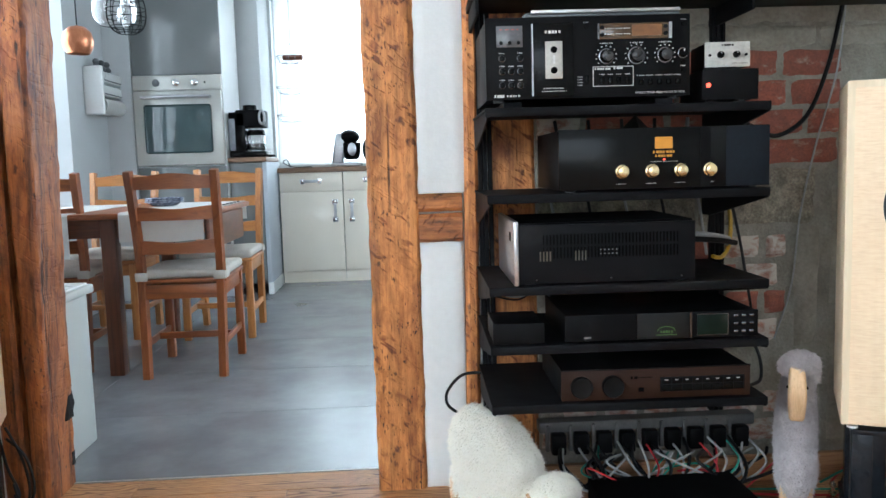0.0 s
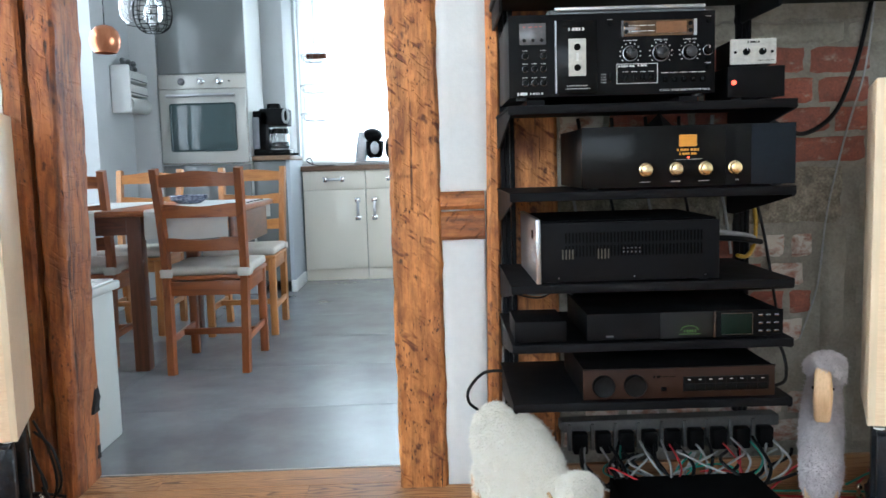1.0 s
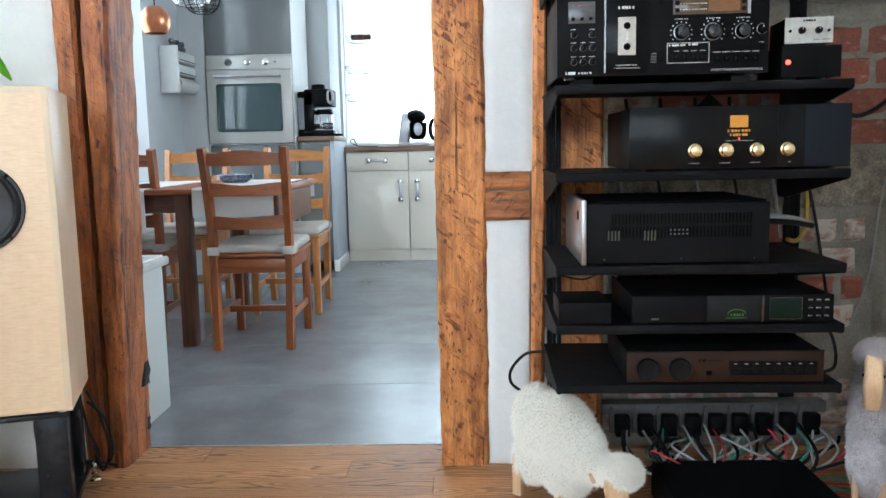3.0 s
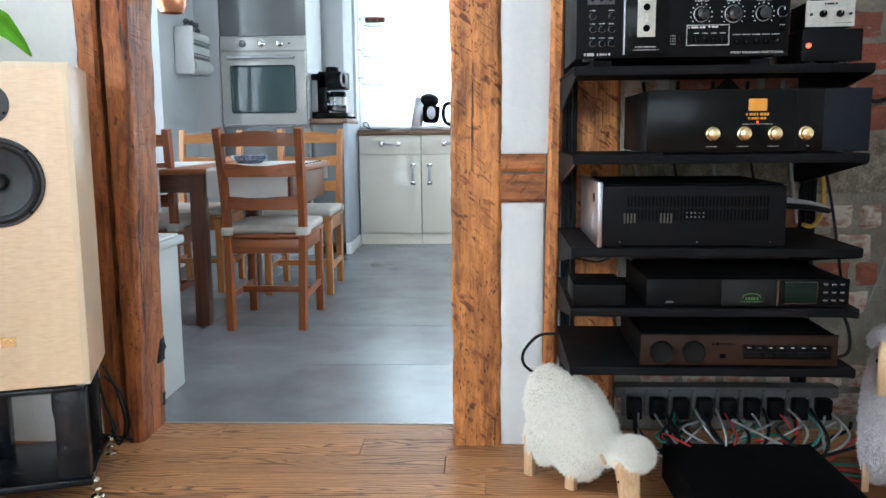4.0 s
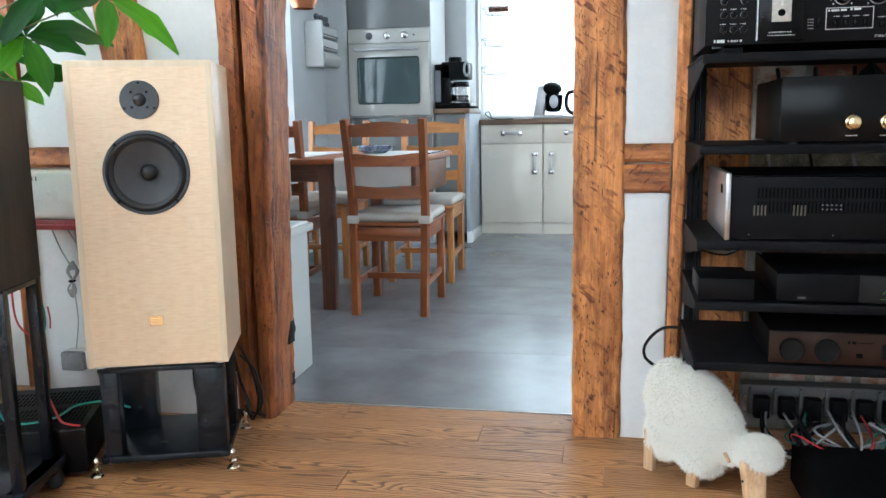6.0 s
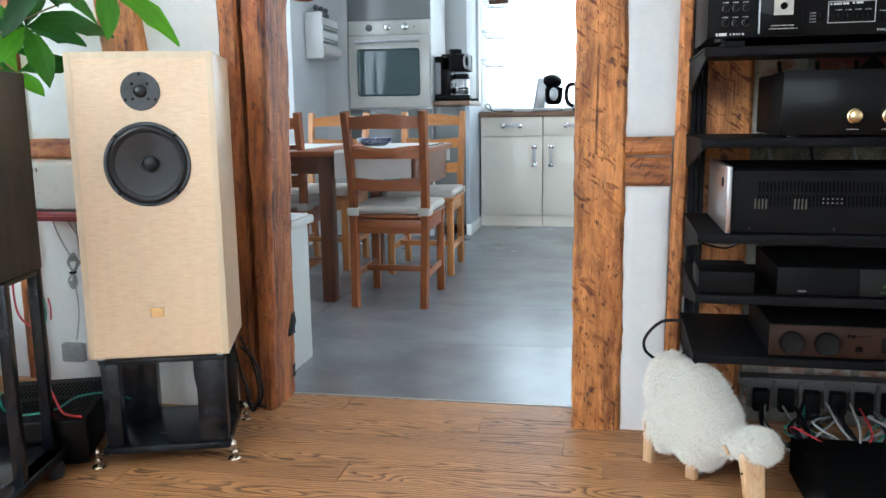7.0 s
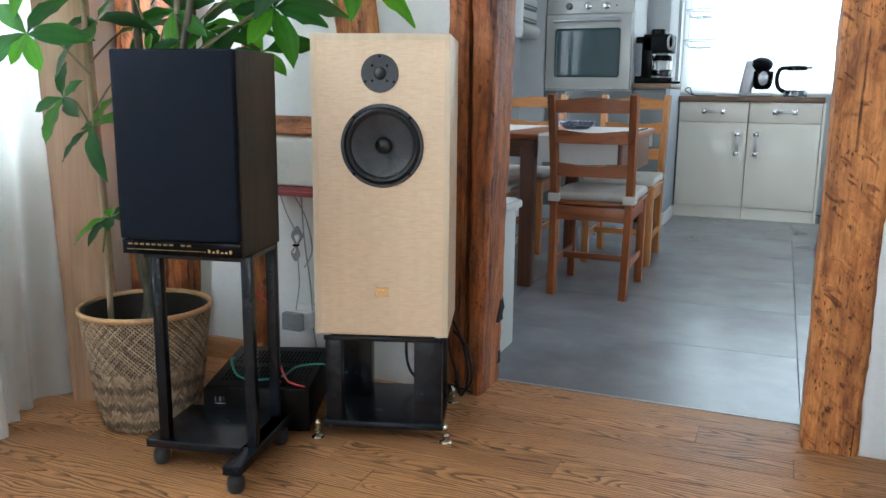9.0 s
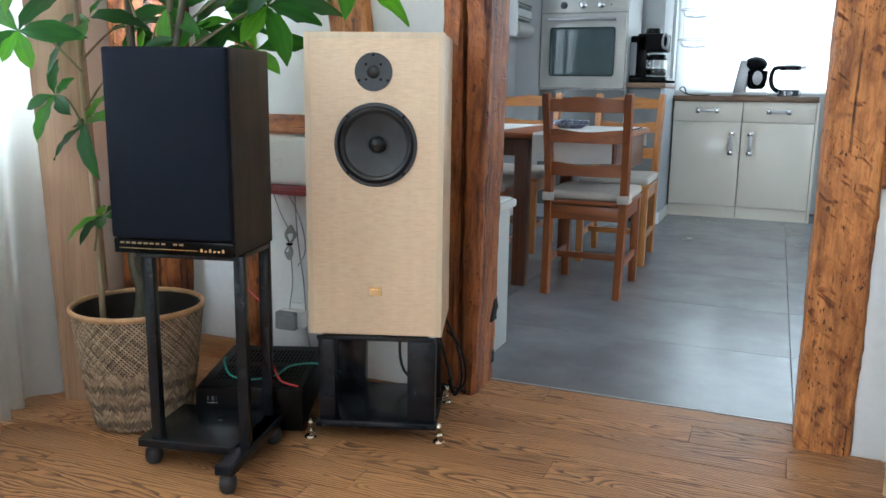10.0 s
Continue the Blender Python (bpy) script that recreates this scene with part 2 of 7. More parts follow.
def sheer(name, colour, through_share):
    m, n, l, b = nodes_of(name)
    b.inputs["Base Color"].default_value, b.inputs["Roughness"].default_value = (*colour, 1), 0.9
    tr, mx = n.new("ShaderNodeBsdfTranslucent"), n.new("ShaderNodeMixShader")
    tr.inputs[0].default_value = (*colour, 1)
    mx.inputs[0].default_value = through_share
    l.new(b.outputs[0], mx.inputs[1])
    l.new(tr.outputs[0], mx.inputs[2])
    l.new(mx.outputs[0], n["Material Output"].inputs[0])
    v = noise_at(n, l, coords(n, l, (1, 1, 1)), 900, 2)
    bumped(n, l, b, v, 0.2, 0.0005)
    return m


def leaf_green(name):
    m, n, l, b = nodes_of(name)
    oi, col = n.new("ShaderNodeObjectInfo"), stops(n, [(0.0, (0.012, 0.046, 0.018)), (0.6, (0.024, 0.090, 0.022)), (1.0, (0.095, 0.25, 0.025))])
    l.new(oi.outputs["Random"], col.inputs[0])
    v = coords(n, l, (1, 9, 1), 0)
    rib = noise_at(n, l, v, 9, 2)
    gr = stops(n, [(0.35, (0.8, 0.85, 0.75)), (0.65, (1.1, 1.1, 1.1))])
    l.new(rib, gr.inputs[0])
    c = mixed(n, l, col.outputs[0], gr.outputs[0], 1.0)
    l.new(c, b.inputs["Base Color"])
    b.inputs["Roughness"].default_value, b.inputs["Specular IOR Level"].default_value = 0.34, 0.25
    tr, mx = n.new("ShaderNodeBsdfTranslucent"), n.new("ShaderNodeMixShader")
    warm = mixed(n, l, c, (2.4, 2.9, 0.4), 1.0)
    l.new(warm, tr.inputs[0])
    mx.inputs[0].default_value = 0.46
    l.new(b.outputs[0], mx.inputs[1])
    l.new(tr.outputs[0], mx.inputs[2])
    l.new(mx.outputs[0], n["Material Output"].inputs[0])
    bumped(n, l, b, rib, 0.4, 0.002)
    return m


def veneer(name):
    """Figured maple: pale, with rippling cross figure."""
    m, n, l, b = nodes_of(name)
    v = coords(n, l, (0.13, 1, 1), 0)
    fig = noise_at(n, l, v, 240, 3, 0.6, 0.5)
    col = stops(n, [(0.3, (0.745, 0.548, 0.352)), (0.5, (0.815, 0.622, 0.418)), (0.68, (0.85, 0.672, 0.470))])
    l.new(fig, col.inputs[0])
    up = noise_at(n, l, coords(n, l, (1, 1, 0.1)), 30, 4)
    ur = stops(n, [(0.3, (0.95, 0.94, 0.925)), (0.7, (1.01, 1.01, 1.0))])
    l.new(up, ur.inputs[0])
    l.new(mixed(n, l, col.outputs[0], ur.outputs[0], 1.0), b.inputs["Base Color"])
    b.inputs["Roughness"].default_value, b.inputs["Coat Weight"].default_value, b.inputs["Coat Roughness"].default_value = 0.42, 0.25, 0.3
    bumped(n, l, b, fig, 0.08, 0.0005)
    return m


TIMBER = hewn_wood("hewn_timber", (0.52, 0.220, 0.068), (0.16, 0.052, 0.015), "z", 0.48, 0.44, 1.0)
# Copy of the hewn timber with shade put into its colours.
TIMBER_SHADED = hewn_wood("shaded_hewn_timber", (0.34, 0.115, 0.029), (0.032, 0.010, 0.005), "z", 0.85, 0.48, 1.2)
TIMBER_X = hewn_wood("hewn_timber_lying", (0.44, 0.175, 0.054), (0.17, 0.055, 0.018), "x", 0.5, 0.6)
PLASTER = M("white_plaster", (0.80, 0.80, 0.79), (0.745, 0.75, 0.745), 0.85, size=5, fine=60, bump=0.3, dist=0.003, speck=0.04)
KITCHEN_WALL = M("kitchen_wall_paint", (0.57, 0.58, 0.58), (0.53, 0.54, 0.54), 0.8, size=3, fine=140, bump=0.2, dist=0.001, speck=0.04)
OAK_FLOOR = plain_sawn_oak("oiled_oak_plank", (0.485, 0.252, 0.110), (0.120, 0.046, 0.016), 0.38)
OAK_TRIM = wood("oak_skirting", (0.46, 0.25, 0.115), (0.33, 0.16, 0.07), (0.6, 0.5, 0.42), "x", 0.45)
TILE = M("concrete_look_tile", (0.236, 0.240, 0.248), (0.174, 0.176, 0.181), 0.25, size=2.6, fine=9, bump=0, rand=11, speck=0.12, sheen=0.16)
GROUT = M("grey_grout", (0.16, 0.16, 0.16), rough=0.9)
RED_BRICK = limed_brick("red_brick", (0.40, 0.100, 0.054), (0.27, 0.074, 0.047), (0.44, 0.39, 0.32), -0.06)
PALE_BRICK = limed_brick("limewashed_brick", (0.40, 0.16, 0.10), (0.30, 0.13, 0.09), (0.56, 0.53, 0.46), 0.10)
PALE_STONE = M("limewashed_stone", (0.40, 0.37, 0.305), (0.26, 0.235, 0.185), 0.92, size=6, fine=80, bump=0.8, dist=0.006, rand=5, speck=0.25)
GRIT_STONE = M("pebbly_stone", (0.42, 0.37, 0.28), (0.20, 0.17, 0.13), 0.95, size=30, fine=150, bump=1.0, dist=0.006, rand=5, speck=0.5)
MORTAR = M("lime_mortar", (0.36, 0.34, 0.285), (0.23, 0.21, 0.17), 0.95, size=9, fine=120, bump=0.9, dist=0.006, speck=0.25)
BLACK_STEEL = M("black_powder_coat", (0.006, 0.006, 0.007), (0.004, 0.004, 0.005), 0.6, spec=0.12, size=20, fine=700, bump=0.1, dist=0.0004)
BLACK_SATIN = M("black_satin_case", (0.004, 0.004, 0.0045), (0.003, 0.003, 0.0035), 0.50, spec=0.10, size=12, fine=800, bump=0.08, dist=0.0003)
BLACK_GLOSS = M("black_gloss_panel", (0.005, 0.005, 0.005), (0.004, 0.004, 0.004), 0.16, spec=0.12, size=6, bump=0, speck=0.05)
BLACK_DEEP = M("black_mat", (0.0022, 0.0022, 0.0025), rough=0.9, spec=0.06, fine=400, bump=0.2)
GREY_PRINT = M("pale_print", (0.78, 0.78, 0.76), rough=0.6, bump=0)
SILVER = M("brushed_aluminium", (0.62, 0.62, 0.63), (0.5, 0.5, 0.52), 0.32, 1.0, scale=(1, 1, 20), size=20, fine=200, bump=0.05)
CHROME = M("polished_chrome", (0.80, 0.80, 0.80), rough=0.1, metal=1.0, bump=0, speck=0.05)
NICKEL = M("warm_nickel", (0.74, 0.66, 0.54), (0.66, 0.58, 0.46), 0.22, 1.0, bump=0, speck=0.1)
DARK_CHROME = M("smoked_chrome", (0.25, 0.25, 0.26), rough=0.2, metal=1.0, bump=0)
GOLD = M("polished_gold", (0.88, 0.72, 0.42), (0.82, 0.64, 0.34), 0.24, 1.0, bump=0, speck=0.08)
GOLD_PLATE = M("gold_plate", (0.66, 0.30, 0.04), (0.58, 0.25, 0.03), 0.45, 0.35, bump=0, speck=0.08)
BROWN_PANEL = M("bronze_brown_panel", (0.030, 0.012, 0.0065), (0.024, 0.0095, 0.005), 0.5, 0.1, size=10, fine=500, bump=0.05, spec=0.2)
MAPLE = veneer("figured_maple_veneer")
MAPLE_EDGE = M("maple_edging", (0.80, 0.66, 0.47), (0.72, 0.57, 0.38), 0.42, scale=(1, 1, 0.1), size=30, fine=90, bump=0.03, speck=0.1)
CONE = M("doped_paper_cone", (0.078, 0.082, 0.087), (0.062, 0.065, 0.069), 0.6, size=30, fine=400, bump=0.3)
RUBBER = M("black_rubber", (0.03, 0.031, 0.034), rough=0.38, fine=300, bump=0.05)
DUST_CAP = M("satin_grey_dome", (0.022, 0.023, 0.025), (0.018, 0.019, 0.020), 0.28, 0.0, size=20, fine=300, bump=0.05, speck=0.1)
BAFFLE_RING = M("grey_driver_basket", (0.045, 0.050, 0.056), rough=0.4, bump=0.05)
NAVY_CLOTH = M("navy_grille_cloth", (0.0085, 0.0115, 0.021), (0.007, 0.0095, 0.017), 0.85, spec=0.15, size=10, fine=1200, bump=0.4, dist=0.0004)
ASH_BLACK = wood("black_ash_vinyl", (0.034, 0.026, 0.021), (0.018, 0.013, 0.011), (0.4, 0.36, 0.32), "z", 0.55, 60)
WOOL = M("cream_wool", (0.975, 0.95, 0.875), (0.955, 0.92, 0.83), 0.95, size=30, fine=90, bump=0, spec=0.05, speck=0.02)
STAND_STEEL = M("black_lacquered_steel", (0.010, 0.013, 0.018), (0.008, 0.011, 0.015), 0.26, spec=0.4, size=20, fine=500, bump=0.05, dist=0.0003)
WOOL_GREY = M("lilac_grey_wool", (0.72, 0.66, 0.665), (0.58, 0.52, 0.53), 0.95, size=40, fine=300, bump=0.6, dist=0.003, speck=0.2)
BEECH = wood("pale_beech", (0.72, 0.50, 0.30), (0.60, 0.38, 0.21), (0.8, 0.75, 0.7), "z", 0.5, 30)


def pine_set(name, light, dark, coat):
    """The same stained pine with its grain upright, along x and along y."""
    return {a: wood(name + {"z": "", "x": "_rail", "y": "_stretcher"}[a], light, dark, (0.74, 0.62, 0.52), a, 0.36, 30, coat=coat) for a in "zxy"}


# Near chairs stand against the light; part of that shade is in this tone.
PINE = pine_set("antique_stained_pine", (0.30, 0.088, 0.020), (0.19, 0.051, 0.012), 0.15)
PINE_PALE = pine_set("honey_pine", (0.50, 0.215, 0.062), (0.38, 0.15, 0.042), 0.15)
# Same pine, shade under the tabletop put into its tone; dark roll too.
PINE_DARK_SHADED = pine_set("dark_shaded_pine", (0.15, 0.048, 0.018), (0.09, 0.029, 0.012), 0.1)
LINEN = M("oatmeal_linen", (0.60, 0.56, 0.50), (0.52, 0.48, 0.42), 0.95, size=14, fine=700, bump=0.6, dist=0.0008, speck=0.2)
WHITE_CLOTH = M("white_table_linen", (0.66, 0.65, 0.62), (0.62, 0.61, 0.58), 0.95, size=14, fine=300, bump=0, speck=0.08)
CREAM_FRONT = M("cream_gloss_front", (0.88, 0.805, 0.68), (0.86, 0.785, 0.66), 0.16, size=2, bump=0, speck=0.02, coat=0.2)
GREY_FRONT = M("grey_gloss_front", (0.165, 0.172, 0.168), (0.155, 0.162, 0.158), 0.16, size=2, bump=0, speck=0.02)
GREY_SIDE = M("blue_grey_panel", (0.45, 0.48, 0.52), (0.42, 0.45, 0.49), 0.5, size=3, bump=0.05, speck=0.03)
WHITE_LACQUER = M("white_lacquer", (0.78, 0.78, 0.76), (0.75, 0.75, 0.73), 0.3, size=3, bump=0, speck=0.03)
WHITE_PLASTIC = M("white_plastic", (0.76, 0.76, 0.74), (0.75, 0.75, 0.73), 0.28, size=5, bump=0, speck=0.04)
GREY_PLASTIC = M("grey_plastic", (0.16, 0.163, 0.168), rough=0.5, bump=0.05)
WORKTOP = wood("walnut_worktop", (0.30, 0.185, 0.115), (0.19, 0.11, 0.068), (0.6, 0.5, 0.42), "x", 0.4, 24)
OVEN_ENAMEL = M("grey_beige_enamel", (0.50, 0.49, 0.45), (0.48, 0.47, 0.43), 0.25, 0.15, size=3, bump=0, speck=0.03)
OVEN_GLASS = M("dark_oven_glass", (0.06, 0.09, 0.092), (0.055, 0.08, 0.082), 0.06, size=3, bump=0, speck=0.02)
COPPER = M("brushed_copper", (0.66, 0.27, 0.14), (0.58, 0.22, 0.11), 0.3, 0.9, scale=(9, 9, 1), size=8, fine=60, bump=0.04, speck=0.12)
GLASS = clear("clear_glass")
SCREEN = M("dark_display", (0.004, 0.012, 0.008), rough=0.3, spec=0.15, bump=0)
METER = M("amber_meter_glass", (0.09, 0.05, 0.022), (0.05, 0.035, 0.024), 0.12, size=12, bump=0, speck=0.1)
RED_LED = glowing("red_lamp", (1.0, 0.06, 0.03), 6)
GREEN_LED = glowing("green_logo_light", (0.25, 0.75, 0.08), 0.22)
SHEER = sheer("sheer_white_curtain", (0.84, 0.835, 0.81), 0.62)
LEAF = leaf_green("pachira_leaf")
STEM = M("green_brown_stem", (0.20, 0.19, 0.09), (0.16, 0.12, 0.06), 0.7, scale=(1, 1, 0.2), size=40, fine=120, bump=0.4)
BARK = M("grey_green_bark", (0.115, 0.105, 0.065), (0.05, 0.048, 0.028), 0.85, scale=(1, 1, 0.25), size=40, fine=120, bump=0.8, dist=0.003)
SOIL = M("potting_soil", (0.03, 0.022, 0.015), rough=1.0, fine=120, bump=1.0, dist=0.006)

RATTAN_PALE = wood("pale_cane_rim", (0.55, 0.34, 0.17), (0.42, 0.24, 0.11), (0.7, 0.6, 0.5), "x", 0.5)
TAN_BOARD = wood("tan_beech_board", (0.43, 0.275, 0.168), (0.31, 0.188, 0.108), (0.8, 0.72, 0.64), "z", 0.55, 14)
RED_SHELF = M("dark_red_lacquer", (0.25, 0.022, 0.03), (0.2, 0.018, 0.025), 0.35, bump=0.05)
CABLE_BLACK = M("black_cable", (0.006, 0.006, 0.0065), rough=0.5, spec=0.25, bump=0)
CABLE_GREY = M("grey_cable", (0.40, 0.40, 0.39), rough=0.5, bump=0)
CABLE_RED = M("red_cable", (0.55, 0.02, 0.03), rough=0.4, bump=0)
CABLE_GREEN = M("green_cable", (0.03, 0.30, 0.22), rough=0.4, bump=0)
CABLE_YELLOW = M("yellow_cable", (0.60, 0.36, 0.02), rough=0.4, bump=0)
BLUE_CHINA = M("blue_white_china", (0.42, 0.44, 0.52), (0.02, 0.03, 0.09), 0.15, size=60, bump=0, speck=0.1)
SKY_GLOW = glowing("bright_overcast_sky", (0.93, 0.97, 1.0), 5.0)


# ---- mesh helpers ----
def slab(x0, x1, y0, y1, z0, z1, bevel=0.0, seg=2, bm=None):
    one = bmesh.new()
    bmesh.ops.create_cube(one, size=1.0)
    for v in one.verts:
        v.co = Vector(((x0 + x1) / 2 + v.co.x * (x1 - x0), (y0 + y1) / 2 + v.co.y * (y1 - y0), (z0 + z1) / 2 + v.co.z * (z1 - z0)))
    if bevel:
        bmesh.ops.bevel(one, geom=one.edges[:], offset=bevel, segments=seg, profile=0.5, affect="EDGES")
    return merge(bm, one) if bm else one


def merge(bm, *others):
    for o in others:
        tmp = bpy.data.meshes.new("tmp")
        o.to_mesh(tmp)
        o.free()
        bm.from_mesh(tmp)
        bpy.data.meshes.remove(tmp)
    return bm


def drum(r, a, b, seg=24, r2=None, bevel=0.0, caps=True):
    """A round bar from point a to point b."""
    a, b = Vector(a), Vector(b)
    bm = bmesh.new()
    bmesh.ops.create_cone(bm, cap_ends=caps, segments=seg, radius1=r, radius2=r if r2 is None else r2, depth=(b - a).length)
    if bevel:
        ring = [e for e in bm.edges if abs(e.verts[0].co.z - e.verts[1].co.z) < 1e-6]
        bmesh.ops.bevel(bm, geom=ring, offset=bevel, segments=2, profile=0.5, affect="EDGES")
    bm.transform(Matrix.Translation((a + b) / 2) @ (b - a).to_track_quat("Z", "Y").to_matrix().to_4x4())
    return bm


def lathe(profile, seg=32, m=None):
    """Turns (radius, height) pairs round z."""
    bm = bmesh.new()
    rings = []
    for r, z in profile:
        rings.append([bm.verts.new((r * math.cos(2 * math.pi * i / seg), r * math.sin(2 * math.pi * i / seg), z)) for i in range(seg)])
    for a, b in zip(rings, rings[1:]):
        for i in range(seg):
            bm.faces.new((a[i], a[(i + 1) % seg], b[(i + 1) % seg], b[i]))
    bmesh.ops.remove_doubles(bm, verts=bm.verts, dist=1e-6)
    bmesh.ops.recalc_face_normals(bm, faces=bm.faces)
    if m:
        bm.transform(m)
    return bm


def spline(pts, n=8):
    pts = [Vector(p) for p in pts]
    out = []
    for i in range(len(pts) - 1):
        p0, p1, p2, p3 = pts[max(i - 1, 0)], pts[i], pts[i + 1], pts[min(i + 2, len(pts) - 1)]
        for k in range(n):
            t = k / n
            out.append(0.5 * ((2 * p1) + (p2 - p0) * t + (2 * p0 - 5 * p1 + 4 * p2 - p3) * t * t + (3 * p1 - p0 - 3 * p2 + p3) * t ** 3))
    return out + [pts[-1]]


def hose(pts, r, seg=7, n=8, r_end=None):
    """A round tube along a smooth line through the points."""
    line = spline(pts, n) if len(pts) > 2 else [Vector(p) for p in pts]
    bm, rings = bmesh.new(), []
    side = Vector((0.31, 0.27, 0.91))
    for i, p in enumerate(line):
        d = (line[min(i + 1, len(line) - 1)] - line[max(i - 1, 0)]).normalized()
        u = (side - d * side.dot(d)).normalized()
        w = d.cross(u)
        rr = r if r_end is None else r + (r_end - r) * i / (len(line) - 1)
        rings.append([bm.verts.new(p + rr * (u * math.cos(2 * math.pi * k / seg) + w * math.sin(2 * math.pi * k / seg))) for k in range(seg)])
        side = u
    for a, b in zip(rings, rings[1:]):
        for k in range(seg):
            bm.faces.new((a[k], a[(k + 1) % seg], b[(k + 1) % seg], b[k]))
    bm.faces.new(rings[0][::-1])
    bm.faces.new(rings[-1])
    return bm


def smooth_mesh(me, angle=40):
    for p in me.polygons:
        p.use_smooth = True
    me.set_sharp_from_angle(angle=radians(angle))


def part(name, bm, material, parent=None, label="", flat=False):
    me = bpy.data.meshes.new(name)
    bm.to_mesh(me)
    bm.free()
    if not flat:
        smooth_mesh(me)
    me.materials.append(material)
    ob = new(name, me)
    if parent:
        ob.parent = parent
    return tagged(ob, label) if label else ob


def thing(name, label, category, m=None, group=""):
    ob = new(name)
    ob.empty_display_size = 0.05
    if m:
        ob.matrix_world = m
    return tagged(ob, label, category, group)


def structure(name, bm, material, label, flat=False):
    return tagged(part(name, bm, material, None, "", flat), label, name.split("_")[0], "", "structure")


def hewn(x0, x1, y0, y1, z0, z1, axis="z", rough=0.004, seed=1.0, rings=48, top_shift=(0, 0, 0, 0)):
    """A hewn beam with wavy, worn arrises. top_shift: x0, x1, y0, y1 at the far end, less those at the near end."""
    bm, all_rings = bmesh.new(), []
    for i in range(rings + 1):
        f = i / rings
        if axis == "z":
            a0, a1, b0, b1 = x0 + top_shift[0] * f, x1 + top_shift[1] * f, y0 + top_shift[2] * f, y1 + top_shift[3] * f
            h = z0 + (z1 - z0) * f
        else:
            a0, a1, b0, b1 = y0, y1, z0 + top_shift[2] * f, z1 + top_shift[3] * f
            h = x0 + (x1 - x0) * f
        ring, c = [], 0.010
        n = 6
        edge = [(a0 + c, b0), (a1 - c, b0), (a1, b0 + c), (a1, b1 - c), (a1 - c, b1), (a0 + c, b1), (a0, b1 - c), (a0, b0 + c)]
        pts = []
        for k in range(8):
            p, q = Vector(edge[k]), Vector(edge[(k + 1) % 8])
            steps = n if k % 2 == 0 else 2
            pts += [p.lerp(q, s / steps) for s in range(steps)]
        for p in pts:
            co = Vector((p.x, p.y, h)) if axis == "z" else Vector((h, p.x, p.y))
            q = co * 9 + Vector((seed * 7.1, seed * 3.3, 0))
            wob = Vector((noise.noise(q), noise.noise(q + Vector((40, 0, 0))), 0)) * rough * 0.55
            wob += Vector((noise.noise(co * 45 + Vector((seed, 9, 2))), noise.noise(co * 45 + Vector((3, seed, 9))), 0)) * rough * 0.5
            if axis == "x":
                wob = Vector((0, wob.x, wob.y))
            ring.append(bm.verts.new(co + wob))
        all_rings.append(ring)
    k = len(all_rings[0])
    for a, b in zip(all_rings, all_rings[1:]):
        for i in range(k):
            bm.faces.new((a[i], a[(i + 1) % k], b[(i + 1) % k], b[i]))
    bm.faces.new(all_rings[0][::-1])
    bm.faces.new(all_rings[-1])
    bmesh.ops.recalc_face_normals(bm, faces=bm.faces)
    return bm


def wavy(x0, x1, y, z0, z1, nx, nz, amp, m=None, thick=0.03, seed=0):
    """A plastered panel in the xz plane, slightly uneven, rounded off towards its rim."""
    bm = bmesh.new()
    grid = []
    for j in range(nz + 1):
        row = []
        for i in range(nx + 1):
            x, z = x0 + (x1 - x0) * i / nx, z0 + (z1 - z0) * j / nz
            rim = 0.006 if i in (0, nx) or j in (0, nz) else 0.0
            row.append(bm.verts.new((x, y + rim + amp * noise.noise(Vector((x * 6 + seed, 0.3, z * 6))), z)))
        grid.append(row)
    for j in range(nz):
        for i in range(nx):
            bm.faces.new((grid[j][i], grid[j][i + 1], grid[j + 1][i + 1], grid[j + 1][i]))
    bm.normal_update()
    bmesh.ops.solidify(bm, geom=bm.faces[:], thickness=thick)
    bmesh.ops.recalc_face_normals(bm, faces=bm.faces)
    return bm


# ---- structure: the half-timbered wall between living room and kitchen ----
WY, WB = 2.29, 2.455      # front and back of that wall
H = 2.55
structure("wall_timber_core_left", slab(-2.60, -1.26, 2.32, WB, 0, H), PLASTER, "white plastered wall between hewn timbers")
structure("wall_core_right", slab(-0.12, 2.7, 2.32, WB, 0, H), PLASTER, "white plastered wall between hewn timbers")
structure("wall_over_opening", slab(-1.26, -0.12, 2.30, WB, 2.15, H), PLASTER, "white plaster over the opening")
tagged(part("door_post", hewn(-0.243, -0.107, 2.285, WB + 0.01, 0, 2.2, "z", 0.008, 3, 90, (-0.004, 0.002, 0, 0)), TIMBER), "hewn honey-brown timber post beside the kitchen opening", "post")
# The loudspeaker's shade on this post is in its timber colour.
left = thing("double_door_post", "cracked hewn timber post beside the kitchen opening, shade in its dark tone", "post", Matrix.Translation((-1.2, 2.29, 0)))
part("main_timber", hewn(-0.002, 0.046, 0.0, 0.185, 0, 2.2, "z", 0.008, 5, 70, (0, 0.05, 0, 0)), TIMBER_SHADED, left)
part("outer_timber", hewn(-0.073, -0.012, -0.006, 0.175, 0, 2.2, "z", 0.005, 8, 70), TIMBER_SHADED, left)
CHAR = M("charred_wood", (0.012, 0.010, 0.009), (0.006, 0.005, 0.005), 0.85, size=30, fine=120, bump=0.6, dist=0.003)
part("charred_patch", hewn(0.026, 0.0555, 0.118, 0.188, 0.205, 0.300, "z", 0.012, 31, 14, (0, 0, 0.03, 0)), CHAR, left, "small charred patch")
